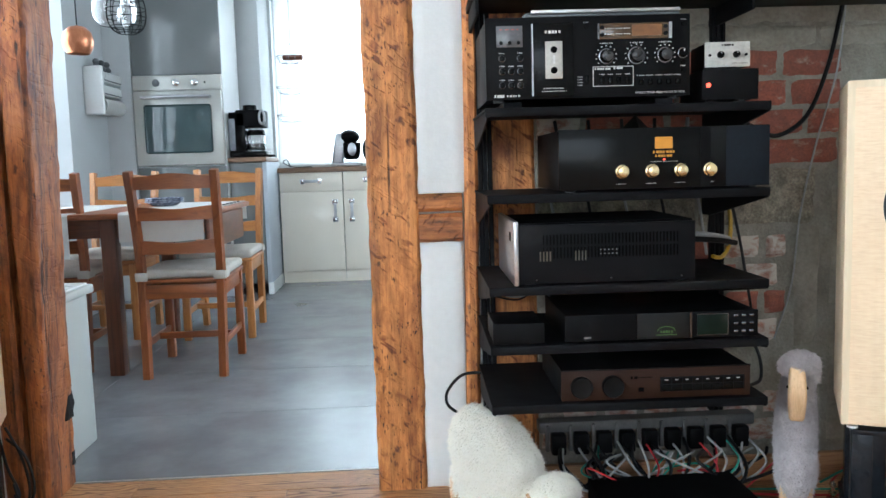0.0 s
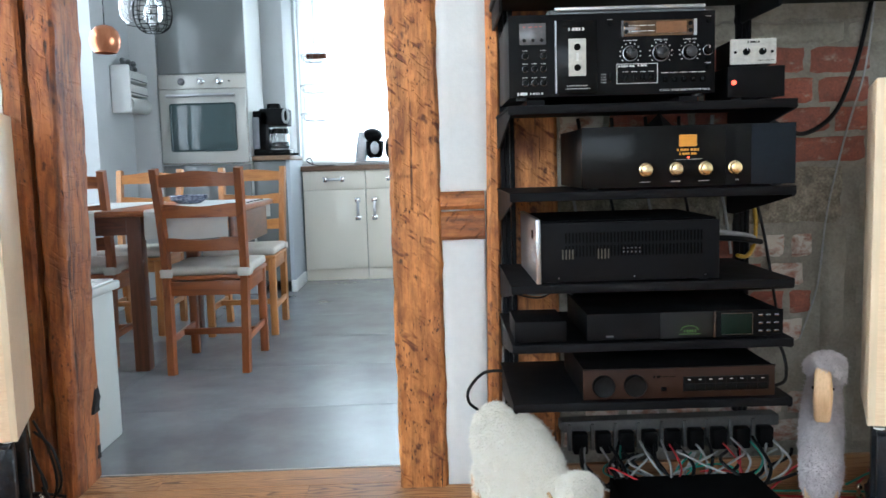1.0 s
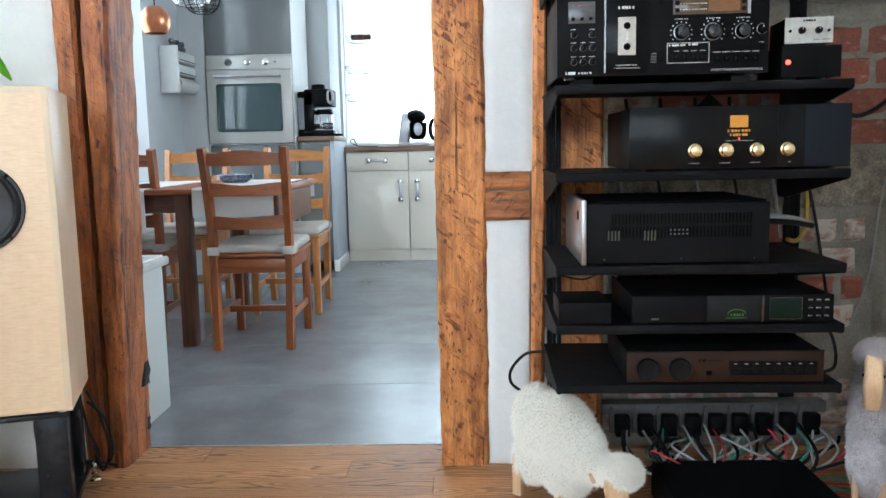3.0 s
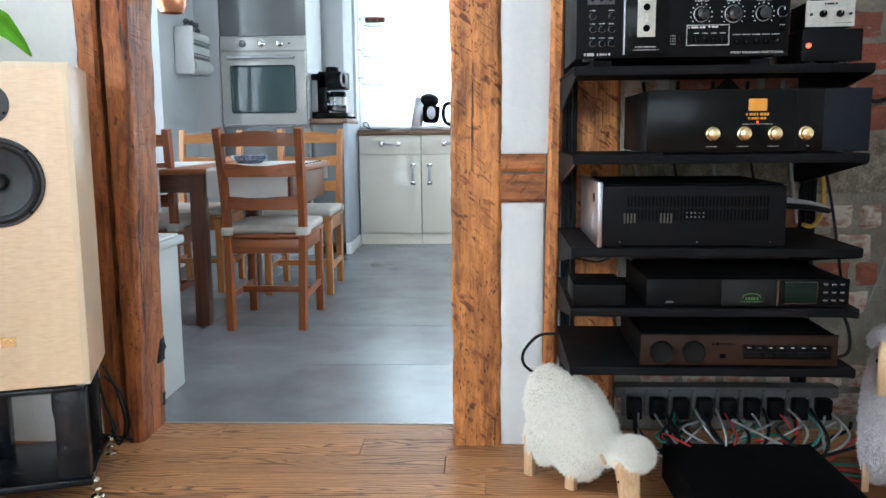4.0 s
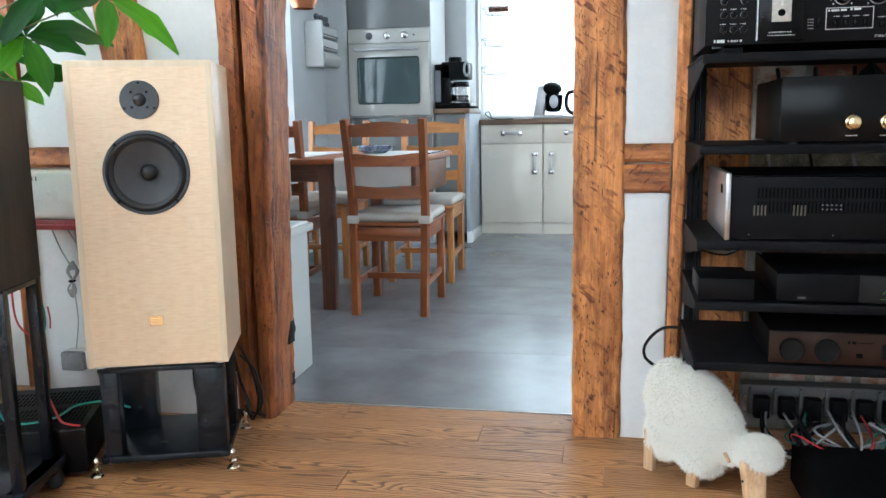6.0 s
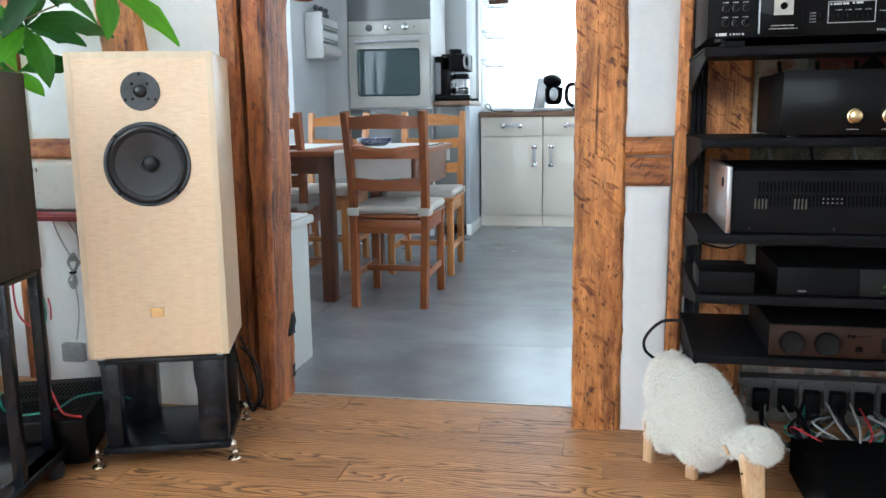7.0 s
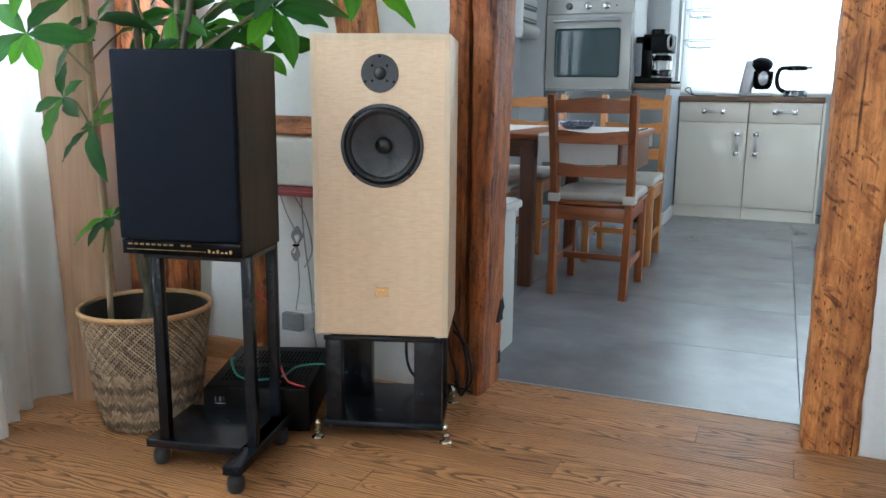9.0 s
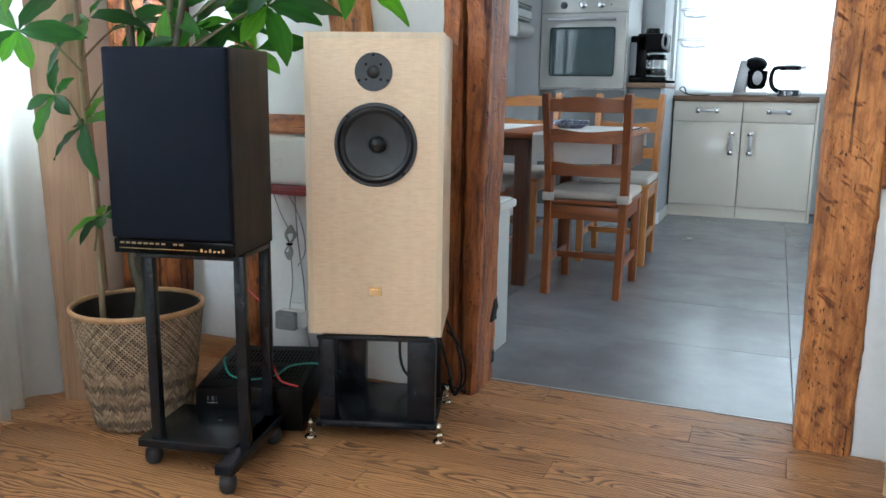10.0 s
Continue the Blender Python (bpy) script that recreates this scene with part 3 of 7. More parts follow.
part("charred_patch", hewn(0.020, 0.050, 0.150, 0.186, 0.060, 0.100, "z", 0.004, 33, 8), CHAR, left, "small charred patch")
structure("wall_panel_upper", wavy(-0.109, 0.026, 2.292, 0.836, 1.5, 8, 40, 0.003, seed=1), PLASTER, "white uneven plaster panel between timbers")
structure("wall_panel_lower", wavy(-0.109, 0.010, 2.292, 0.0, 0.700, 8, 40, 0.003, seed=4), PLASTER, "white uneven plaster panel between timbers")
structure("wall_panel_top", wavy(-0.109, 0.026, 2.292, 1.5, H, 8, 40, 0.003, seed=6), PLASTER, "white uneven plaster panel between timbers")
tagged(part("cross_beam", hewn(-0.108, 0.014, 2.284, 2.40, 0.786, 0.835, "x", 0.002, 2, 14), TIMBER_X), "short orange timber rail in the plaster wall", "beam")
tagged(part("cross_beam", hewn(-0.108, 0.014, 2.282, 2.40, 0.702, 0.780, "x", 0.003, 4, 14), TIMBER_X), "short brown timber rail in the plaster wall", "beam")
tagged(part("thin_post", hewn(0.010, 0.048, 2.278, 2.40, 0, 2.2, "z", 0.003, 6, 60, (0.028, 0.03, 0, 0)), TIMBER), "thin orange timber post beside the rack", "post")
tagged(part("wall_post", hewn(0.088, 0.216, 2.282, 2.40, 0, 2.2, "z", 0.004, 9, 60), TIMBER), "broad timber post behind the rack", "post")
structure("wall_strip", slab(0.05, 0.088, 2.30, 2.36, 0, H), PLASTER, "plaster strip behind the rack upright")

# left bay of that wall
structure("wall_bay_upper", wavy(-2.46, -1.268, 2.292, 0.845, H, 30, 40, 0.003, seed=2), PLASTER, "white plaster bay above the timber rail")
structure("wall_bay_lower", wavy(-2.46, -1.268, 2.292, 0.0, 0.784, 30, 30, 0.003, seed=3), PLASTER, "white plaster bay below the timber rail")
tagged(part("cross_beam", hewn(-2.40, -1.27, 2.272, 2.34, 0.784, 0.846, "x", 0.003, 12, 50), TIMBER_X), "brown timber rail in the white wall", "beam")
# Post behind loudspeaker and plant: their shade is in the timber tone.
tagged(part("wall_post", hewn(-1.992, -1.926, 2.268, 2.34, 0, 2.3, "z", 0.003, 14, 60), TIMBER_SHADED), "orange timber post in the white wall", "post")
brace = hewn(-0.07, 0.07, 2.270, 2.34, 0.0, 1.6, "z", 0.004, 17, 50)
brace.transform(Matrix.Translation((-1.535, 0, 0.83)) @ Matrix.Rotation(radians(-7), 4, "Y"))
tagged(part("diagonal_brace", brace, TIMBER), "slanting orange timber brace in the white wall", "beam")
# Unlit corner: the darker timber tone holds that shade.
tagged(part("corner_post", hewn(-2.445, -2.215, 2.20, 2.30, 0, 2.4, "z", 0.004, 21, 60, (0, 0.08, 0, 0)), TIMBER_SHADED), "orange timber corner post behind the plant", "post")
structure("baseboard", slab(-2.44, -1.94, 2.262, 2.284, 0.0, 0.075, 0.004), OAK_TRIM, "oak baseboard along the white wall")
structure("baseboard_rack", slab(0.21, 2.4, 2.215, 2.235, 0.0, 0.075, 0.004), OAK_TRIM, "oak baseboard below the brick wall")

# living room shell
def wall_y(name, x, t, y0, y1, holes, material, label):
    """A wall along y at x, t thick, with holes (y0, y1, z0, z1)."""
    bm, at = bmesh.new(), y0
    for a, b, lo, hi in holes:
        slab(x, x + t, at, a, 0, H, bm=bm)
        if lo > 0:
            slab(x, x + t, a, b, 0, lo, bm=bm)
        slab(x, x + t, a, b, hi, H, bm=bm)
        at = b
    slab(x, x + t, at, y1, 0, H, bm=bm)
    return structure(name, bm, material, label, True)


wall_y("wall_west", -2.70, 0.25, -2.7, 2.32, [(-0.5, 1.98, 0.80, 2.25)], PLASTER, "white plaster wall with a wide window")
wall_y("wall_east", 2.6, 0.2, -2.7, 2.32, [], PLASTER, "plain white wall")
bm = slab(-2.7, -1.5, -2.7, -2.5, 0, H)
slab(0.3, 2.8, -2.7, -2.5, 0, H, bm=bm)
slab(-1.5, 0.3, -2.7, -2.5, 0, 0.8, bm=bm)
slab(-1.5, 0.3, -2.7, -2.5, 2.25, H, bm=bm)
structure("wall_south", bm, PLASTER, "plain white wall with a window", True)
structure("ceiling", slab(-2.8, 2.9, -2.8, 7.6, H, H + 0.12), PLASTER, "plain white ceiling", True)

# kitchen shell
wall_y("wall_kitchen_west", -2.45, 0.25, WB, 7.4, [(3.55, 5.32, 0.35, 2.3)], KITCHEN_WALL, "light grey kitchen wall with a bright window recess")
# The opening is for the added east window, out of view.
wall_y("wall_kitchen_east", 1.6, 0.2, WB, 7.4, [(2.65, 3.75, 0.9, 2.2)], KITCHEN_WALL, "light grey kitchen wall")
bm = slab(-2.45, -1.19, 7.15, 7.4, 0, H)
slab(1.30, 1.8, 7.15, 7.4, 0, H, bm=bm)
slab(-1.19, 1.30, 7.15, 7.4, 0, 0.95, bm=bm)
slab(-1.19, 1.30, 7.15, 7.4, 2.35, H, bm=bm)
structure("wall_kitchen_north", bm, KITCHEN_WALL, "light grey kitchen wall round the window", True)
structure("wall_kitchen_infill", slab(-2.2, -2.016, 5.99, 7.14, 0, H), KITCHEN_WALL, "light grey wall beside the oven cabinet")
structure("wall_kitchen_pier", slab(-1.42, -1.215, 6.65, 7.15, 0, H, 0.01), KITCHEN_WALL, "light grey wall pier beside the tall cabinet")
structure("backdrop_north", slab(-4, 4, 8.6, 8.62, -0.5, 5), SKY_GLOW, "bright white sky outside the kitchen window", True)
structure("backdrop_kitchen_west", slab(-4.02, -4, 2.8, 6.4, -0.5, 4), SKY_GLOW, "bright white sky outside the side window", True)
structure("backdrop_west", slab(-4.52, -4.5, -3, 2.7, -0.5, 4), SKY_GLOW, "bright white sky outside the living room window", True)


def window(name, m, w, h, label):
    """A white two-sash window in its own xz plane."""
    win = thing(name, label, "window", m)
    tagged(win, kind="structure")
    fr = slab(0, w, -0.03, 0.03, 0, 0.06, 0.004)
    for a in ((0, w, h - 0.06, h), (0, 0.06, 0.06, h - 0.06), (w - 0.06, w, 0.06, h - 0.06), (w / 2 - 0.05, w / 2 + 0.05, 0.06, h - 0.06)):
        slab(a[0], a[1], -0.03, 0.03, a[2], a[3], 0.004, bm=fr)
    part("window_frame", fr, WHITE_LACQUER, win)
    for a, b in ((0.06, w / 2 - 0.05), (w / 2 + 0.05, w - 0.06)):
        p = part("pane", slab(a, b, -0.004, 0.004, 0.06, h - 0.06), GLASS, win)
        p.visible_shadow = False
    return win


window("window_1", pose(-1.19, 7.33, 0.95), 2.49, 1.40, "white framed kitchen window, blown out by daylight")
# Unseen east window, added as the opening for the light from the right.
window("window_5", pose(1.72, 2.65, 0.9, 0, 0, 90), 1.1, 1.3, "white framed window added out of view in the kitchen east wall")
window("window_2", pose(-2.40, 3.55, 0.35, 0, 0, 90), 1.77, 1.95, "white framed side window in the kitchen")
window("window_3", pose(-2.66, -0.5, 0.8, 0, 0, 90), 2.48, 1.45, "white framed window behind sheer curtains")
window("window_4", pose(-1.5, -2.66, 0.8), 1.8, 1.45, "white framed window behind the viewer")


# ---- living room: loudspeakers ----
def driver(parent, x, z, r, dome, front=0.0):
    """A cone driver facing -y at (x, z)."""
    m = Matrix.Translation((x, front, z)) @ Matrix.Rotation(radians(90), 4, "X")
    d = part("woofer", lathe([(r, -0.002), (r, 0.004), (r * 0.985, 0.006), (r * 0.93, 0.006), (r * 0.92, 0.002)], 48, m), BAFFLE_RING, parent, "round black paper-cone woofer")
    part("surround", lathe([(r * 0.925, 0.002), (r * 0.89, 0.008), (r * 0.84, 0.010), (r * 0.78, 0.007), (r * 0.74, 0.000)], 48, m), RUBBER, d, "black rubber surround")
    part("cone", lathe([(r * 0.745, 0.001), (r * 0.55, -0.012), (r * 0.30, -0.028), (r * 0.2, -0.033), (0.0001, -0.034)], 48, m), CONE, d)
    part("phase_plug", lathe([(r * 0.20, -0.034), (r * 0.205, -0.022), (r * 0.17, -0.011), (r * 0.10, -0.005), (0.0001, -0.003)], 28, m), DUST_CAP, d, "satin domed centre")
    for k in range(4):
        a = radians(45 + 90 * k)
        c = (x + r * 0.955 * math.cos(a), front - 0.006, z + r * 0.955 * math.sin(a))
        part("screw", drum(0.004, (c[0], c[1] + 0.002, c[2]), (c[0], c[1] - 0.0015, c[2]), 10), BLACK_DEEP, d)
    return d


def loudspeaker(m):
    sp = thing("loudspeaker", "pale figured-maple loudspeaker with two black drivers on a stand", "loudspeaker", m, "pair of maple loudspeakers")
    w, d, h = 0.352, 0.28, 0.772
    box = slab(-w / 2, w / 2, 0.0, d, 0, h, 0.005, 2)
    bmesh.ops.delete(box, geom=[f for f in box.faces if f.normal.y < -0.99], context="FACES")
    # front baffle with the woofer's hole through it
    n, c, r = 64, (0.004, 0.497), 0.100
    inner, outer, back = [], [], []
    for k in range(n):
        a = 2 * math.pi * (k + 0.5) / n
        dx, dz = math.cos(a), math.sin(a)
        reach = min(((w / 2 - 0.005 - c[0]) / dx) if dx > 0 else ((-w / 2 + 0.005 - c[0]) / dx), ((h - 0.005 - c[1]) / dz) if dz > 0 else ((0.005 - c[1]) / dz))
        inner.append(box.verts.new((c[0] + r * dx, 0, c[1] + r * dz)))
        back.append(box.verts.new((c[0] + r * dx, 0.02, c[1] + r * dz)))
        outer.append(box.verts.new((c[0] + reach * dx, 0, c[1] + reach * dz)))
    for k in range(n):
        j = (k + 1) % n
        box.faces.new((inner[k], inner[j], outer[j], outer[k]))
        box.faces.new((inner[k], back[k], back[j], inner[j]))
    for sx in (-1, 1):
        for z in (0.005, h - 0.005):
            near = sorted(outer, key=lambda v: (v.co - Vector((sx * (w / 2 - 0.005), 0, z))).length)[:2]
            box.faces.new((near[0], near[1], box.verts.new((sx * (w / 2 - 0.005), 0, z))))
    bmesh.ops.recalc_face_normals(box, faces=box.faces)
    part("cabinet", box, MAPLE, sp)
    rim = slab(-w / 2 + 0.001, -w / 2 + 0.016, -0.0015, 0.001, 0.001, h - 0.001)
    slab(w / 2 - 0.016, w / 2 - 0.001, -0.0015, 0.001, 0.001, h - 0.001, bm=rim)
    slab(-w / 2 + 0.016, w / 2 - 0.016, -0.0015, 0.001, h - 0.016, h - 0.001, bm=rim)
    part("front_edging", rim, MAPLE_EDGE, sp, "paler maple edging round the front")
    driver(sp, 0.004, 0.497, 0.105, True)
    mt = Matrix.Translation((-0.001, 0, 0.676)) @ Matrix.Rotation(radians(90), 4, "X")
    tw = part("tweeter", lathe([(0.047, -0.001), (0.047, 0.003), (0.046, 0.0045), (0.030, 0.004), (0.018, 0.0022), (0.0001, 0.0022)], 40, mt), BAFFLE_RING, sp, "round black tweeter plate")
    part("dome", lathe([(0.0165, 0.0015), (0.015, 0.005), (0.009, 0.0085), (0.0001, 0.010)], 24, mt), DUST_CAP, tw)
    for a in (45, 135, 225, 315, 90, 210, 330):
        rr = 0.026 if a % 90 == 45 else 0.041
        p = (-0.001 + rr * math.cos(radians(a)), 0, 0.676 + rr * math.sin(radians(a)))
        part("screw", drum(0.0032, (p[0], -0.001, p[2]), (p[0], -0.0045, p[2]), 10), BLACK_DEEP, tw)
    bd = part("badge", slab(-0.015, 0.019, -0.0035, 0.0, 0.107, 0.132, 0.001, 1), GOLD, sp, "small gold badge plate")
    part("mark", slab(-0.005, 0.000, -0.0045, -0.003, 0.114, 0.125), GOLD, bd)
    part("mark", slab(0.004, 0.010, -0.0045, -0.003, 0.114, 0.125), GOLD, bd)
    return sp


def speaker_stand(m):
    st = thing("speaker_stand", "black speaker stand with four pillars and nickel spike feet", "speaker stand", m, "pair of speaker stands")
    hh = 0.292
    part("top_plate", slab(-0.155, 0.155, 0.0, 0.25, hh - 0.016, hh - 0.004, 0.002), STAND_STEEL, st)
    part("base_plate", slab(-0.160, 0.165, -0.005, 0.30, 0.034, 0.052, 0.003), STAND_STEEL, st, "glossy black base plate")
    for x0, x1, y0 in ((-0.152, -0.108, 0.004), (0.086, 0.160, 0.004), (-0.152, -0.060, 0.20), (0.100, 0.160, 0.20)):
        part("pillar", slab(x0, x1, y0, y0 + 0.05, 0.052, hh - 0.016, 0.003), STAND_STEEL, st)
    for x, y in ((-0.175, 0.0), (0.172, 0.0), (-0.172, 0.29), (0.172, 0.29)):
        f = part("spike", lathe([(0.0001, 0.006), (0.005, 0.012), (0.0105, 0.017), (0.0105, 0.022), (0.0055, 0.026), (0.0050, 0.036), (0.0085, 0.040), (0.0085, 0.046), (0.0050, 0.051), (0.0001, 0.054)], 18, Matrix.Translation((x, y, 0))), NICKEL, st, "turned nickel spike foot")
        part("spike_disc", lathe([(0.0001, 0.0005), (0.017, 0.0005), (0.0175, 0.003), (0.014, 0.007), (0.0001, 0.009)], 22, Matrix.Translation((x, y, 0))), NICKEL, f)
    for x in (-0.15, 0.15):
        for y in (0.02, 0.23):
            part("felt_dot", drum(0.012, (x, y, hh - 0.004), (x, y, hh), 14), WHITE_PLASTIC, st)
    return st


SPK = pose(-1.288, 1.881, 0, 0, 0, 18)
loudspeaker(SPK @ pose(0, 0, 0.292))
speaker_stand(SPK)
SPK2 = pose(0.986, 1.735, 0, 0, 0, -26)
loudspeaker(SPK2 @ pose(0, 0, 0.298))
speaker_stand(SPK2 @ pose(0.0, 0, 0.0))


def monitor(m):
    """The smaller dark loudspeaker with a cloth front."""
    sp = thing("loudspeaker", "black ash loudspeaker with a navy cloth grille", "loudspeaker", m)
    w, d, h = 0.300, 0.235, 0.468
    part("cabinet", slab(-w / 2, w / 2, 0.02, d, 0, h, 0.003), ASH_BLACK, sp, "black ash veneered cabinet")
    part("grille", slab(-w / 2 + 0.001, w / 2 - 0.002, 0.0, 0.02, 0.036, h, 0.006, 3), NAVY_CLOTH, sp, "navy cloth grille")
    tr = part("name_strip", slab(-w / 2 + 0.002, w / 2 - 0.003, 0.006, 0.02, 0.0, 0.034, 0.002), BLACK_GLOSS, sp, "glossy black strip with gold lettering")
    # gold maker's marks as plain bars
    for k in range(11):
        if k != 8:
            part("mark", slab(-0.132 + k * 0.0148, -0.132 + k * 0.0148 + 0.0098, 0.0052, 0.0068, 0.0225, 0.0268), M("dull_gold_print", (0.34, 0.22, 0.09), rough=0.5, bump=0) if k == 0 else bpy.data.materials["dull_gold_print"], tr)
    part("gold_line", slab(-0.135, 0.062, 0.0052, 0.0068, 0.0118, 0.0128), GOLD, tr)
    for k in range(6):
        part("mark", slab(0.068 + k * 0.0105, 0.068 + k * 0.0105 + 0.006, 0.0052, 0.0068, 0.010, 0.018 if k in (0, 2, 5) else 0.0145), GOLD, tr)
    return sp


def monitor_stand(m):
    st = thing("speaker_stand", "tall black steel speaker stand on castors on the oak floor", "speaker stand", m)
    for x, y in ((-0.102, 0.034), (0.128, 0.032), (0.106, 0.228)):
        part("leg", slab(x - 0.0125, x + 0.0125, y - 0.0125, y + 0.0125, 0.072, 0.543, 0.002), STAND_STEEL, st)
    part("top_plate", slab(-0.13, 0.13, 0.02, 0.20, 0.531, 0.5435, 0.002), STAND_STEEL, st)
    part("base_frame", slab(-0.150, 0.140, 0.016, 0.25, 0.052, 0.074, 0.003), STAND_STEEL, st)
    part("foot_bar", slab(0.100, 0.145, -0.085, 0.24, 0.050, 0.074, 0.003), STAND_STEEL, st)
    for x, y in ((-0.125, 0.045), (0.122, -0.062), (0.122, 0.215), (-0.125, 0.19)):
        c = part("castor", lathe([(0.0001, 0.0), (0.016, 0.002), (0.021, 0.012), (0.022, 0.026), (0.019, 0.038), (0.010, 0.046), (0.0001, 0.047)], 22, Matrix.Translation((x, y, 0))), RUBBER, st, "round black ball castor")
        part("castor_stem", drum(0.006, (x, y, 0.044), (x, y, 0.054), 10), STAND_STEEL, c)
    return st


MON = pose(-1.600, 1.520, 0, 0, 0, 12)
monitor(MON @ pose(-0.022, -0.004, 0.5435))
monitor_stand(MON)

# ---- living room: rack and hi-fi ----
RK = pose(0.036, 1.862, 0, 0, 0, -1.5)   # front left corner of the shelves
RKW, RKD = 0.638, 0.40
rack = thing("hifi_rack", "black wall-mounted steel shelf rack full of hi-fi components", "rack", RK)
SHELVES = (1.034, 0.842, 0.634, 0.498, 0.360)
for z in SHELVES:
    sh = part("shelf", slab(0, RKW, 0, RKD, z - 0.006, z, 0.001, 1), BLACK_STEEL, rack)
    part("front_lip", slab(0, RKW, -0.002, 0.010, z - 0.020, z - 0.001, 0.003), BLACK_STEEL, sh)
    for x in (0.004, RKW - 0.008):
        br = bmesh.new()
        prof = [(0.0, -0.006), (0.42, -0.006), (0.42, -0.085), (0.36, -0.085), (0.0, -0.022)]
        a = [br.verts.new((x, y, z + q)) for y, q in prof]
        b = [br.verts.new((x + 0.005, y, z + q)) for y, q in prof]
        br.faces.new(a)
        br.faces.new(b[::-1])
        for i in range(5):
            br.faces.new((a[i], b[i], b[(i + 1) % 5], a[(i + 1) % 5]))
        bmesh.ops.recalc_face_normals(br, faces=br.faces)
        part("bracket", br, BLACK_STEEL, sh)
for x in (0.012, RKW + 0.012):
    up = part("upright", slab(x, x + 0.012, 0.405, 0.435, 0.20, 2.1, 0.001, 1), BLACK_STEEL, rack)
    for dx in (0.016, 0.030):
        part("rib", slab(x + dx - 0.002, x + dx + 0.008, 0.405, 0.435, 0.20, 2.1, 0.001, 1), BLACK_STEEL, up)
slabs = slab(-0.01, RKW + 0.62, 0.02, 0.42, 1.312, 1.332, 0.003)
part("top_shelf", slabs, BLACK_STEEL, rack)
for x in (-0.004, RKW + 0.02):
    br = slab(x, x + 0.008, 0.16, 0.42, 1.262, 1.312, 0.002)
    part("bracket", br, BLACK_STEEL, rack)


def knob(parent, x, z, r, depth, material, y=0.0, ring=None):
    m = Matrix.Translation((x, y, z)) @ Matrix.Rotation(radians(90), 4, "X")
    k = part("knob", lathe([(r, 0), (r, depth * 0.3), (r * 0.92, depth * 0.36), (r * 0.9, depth * 0.9), (r * 0.8, depth), (0.0001, depth)], 28, m), material, parent)
    if ring:
        part("knob_ring", lathe([(r * 1.15, 0.0), (r * 1.15, 0.0015), (r * 0.9, 0.002)], 28, m), ring, k)
    part("pointer", slab(x - r * 0.06, x + r * 0.06, y - depth - 0.0008, y - depth + 0.001, z + r * 0.2, z + r * 0.8), GREY_PRINT, k)
    return k


def bars(parent, x0, x1, z, h=0.0022, step=0.006, fill=0.7, y=-0.0006, material=None):
    """A line of small print as plain bars."""
    bm, x, k = bmesh.new(), x0, 0
    while x < x1 - 0.001:
        e = min(x1, x + step * (fill if k % 3 else fill * 0.6))
        slab(x, e, y, y + 0.001, z, z + h, bm=bm)
        x += step
        k += 1
    return part("print", bm, material or GREY_PRINT, parent, "", True)


def letters(parent, text, x, z, size, y=-0.0011):
    """Raised print in the built-in font along the front of a unit."""
    c = bpy.data.curves.new("lettering", "FONT")
    c.body, c.size, c.extrude, c.resolution_u = text, size, 0.0003, 2
    ob = new("lettering", c)
    bm = bmesh.new()
    me = bpy.data.meshes.new_from_object(ob)
    bm.from_mesh(me)
    bpy.data.objects.remove(ob)
    bpy.data.meshes.remove(me)
    bm.transform(Matrix.Translation((x, y, z)) @ Matrix.Rotation(radians(90), 4, "X"))
    return part("lettering", bm, GREY_PRINT, parent, "", True)


def component(name, label, x, z, w, h, d, y=0.004, case=None, front=None, category="hi-fi component", turn=0.0):
    """A cased unit with a front panel; local x along the front, y back, z up from its feet."""
    c = thing(name, label, category, RK @ pose(x, y, z, 0, 0, turn))
    part("case", slab(0.002, w - 0.002, 0.006, d, 0.006, h - 0.001, 0.002), case or BLACK_SATIN, c)
    part("front_panel", slab(0, w, 0, 0.007, 0.005, h, 0.0015), front or BLACK_SATIN, c)
    for fx in (0.03, w - 0.03):
        for fy in (0.03, d - 0.03):
            part("foot", drum(0.012, (fx, fy, 0.0), (fx, fy, 0.007), 12), RUBBER, c)
    return c


# cassette deck
DW, DH = 0.452, 0.182
dk = component("cassette_deck", "black three-head cassette deck with silver print and three knobs", 0.004, SHELVES[0] + 0.012, DW, DH, 0.30)
for x in (0.06, 0.40):
    part("deck_plinth", slab(x - 0.02, x + 0.02, 0.02, 0.26, -0.012, 0.001), BLACK_STEEL, dk)
door = part("cassette_door", slab(0.103, 0.193, -0.008, 0.002, 0.010, 0.168, 0.003), BLACK_GLOSS, dk, "tall black cassette door with a cream cassette")
part("door_edge", slab(0.101, 0.1035, -0.010, 0.001, 0.012, 0.166), SILVER, door)
win = part("cassette", slab(0.130, 0.168, -0.0092, -0.007, 0.048, 0.128, 0.001), M("cream_cassette", (0.58, 0.56, 0.50), rough=0.4, bump=0), door, "cream cassette behind the window")
for zz in (0.066, 0.110):
    part("reel", drum(0.0075, (0.149, -0.0085, zz), (0.149, -0.0100, zz), 16), BLACK_DEEP, win)
part("tape_window", slab(0.1465, 0.1515, -0.0098, -0.0085, 0.080, 0.098), GREY_PRINT, win)
bars(door, 0.126, 0.172, 0.026, 0.002, 0.005, y=-0.0088)
bars(door, 0.122, 0.176, 0.020, 0.0015, 0.004, y=-0.0088)
bars(door, 0.130, 0.164, 0.145, 0.006, 0.0075, 0.8, y=-0.0088)
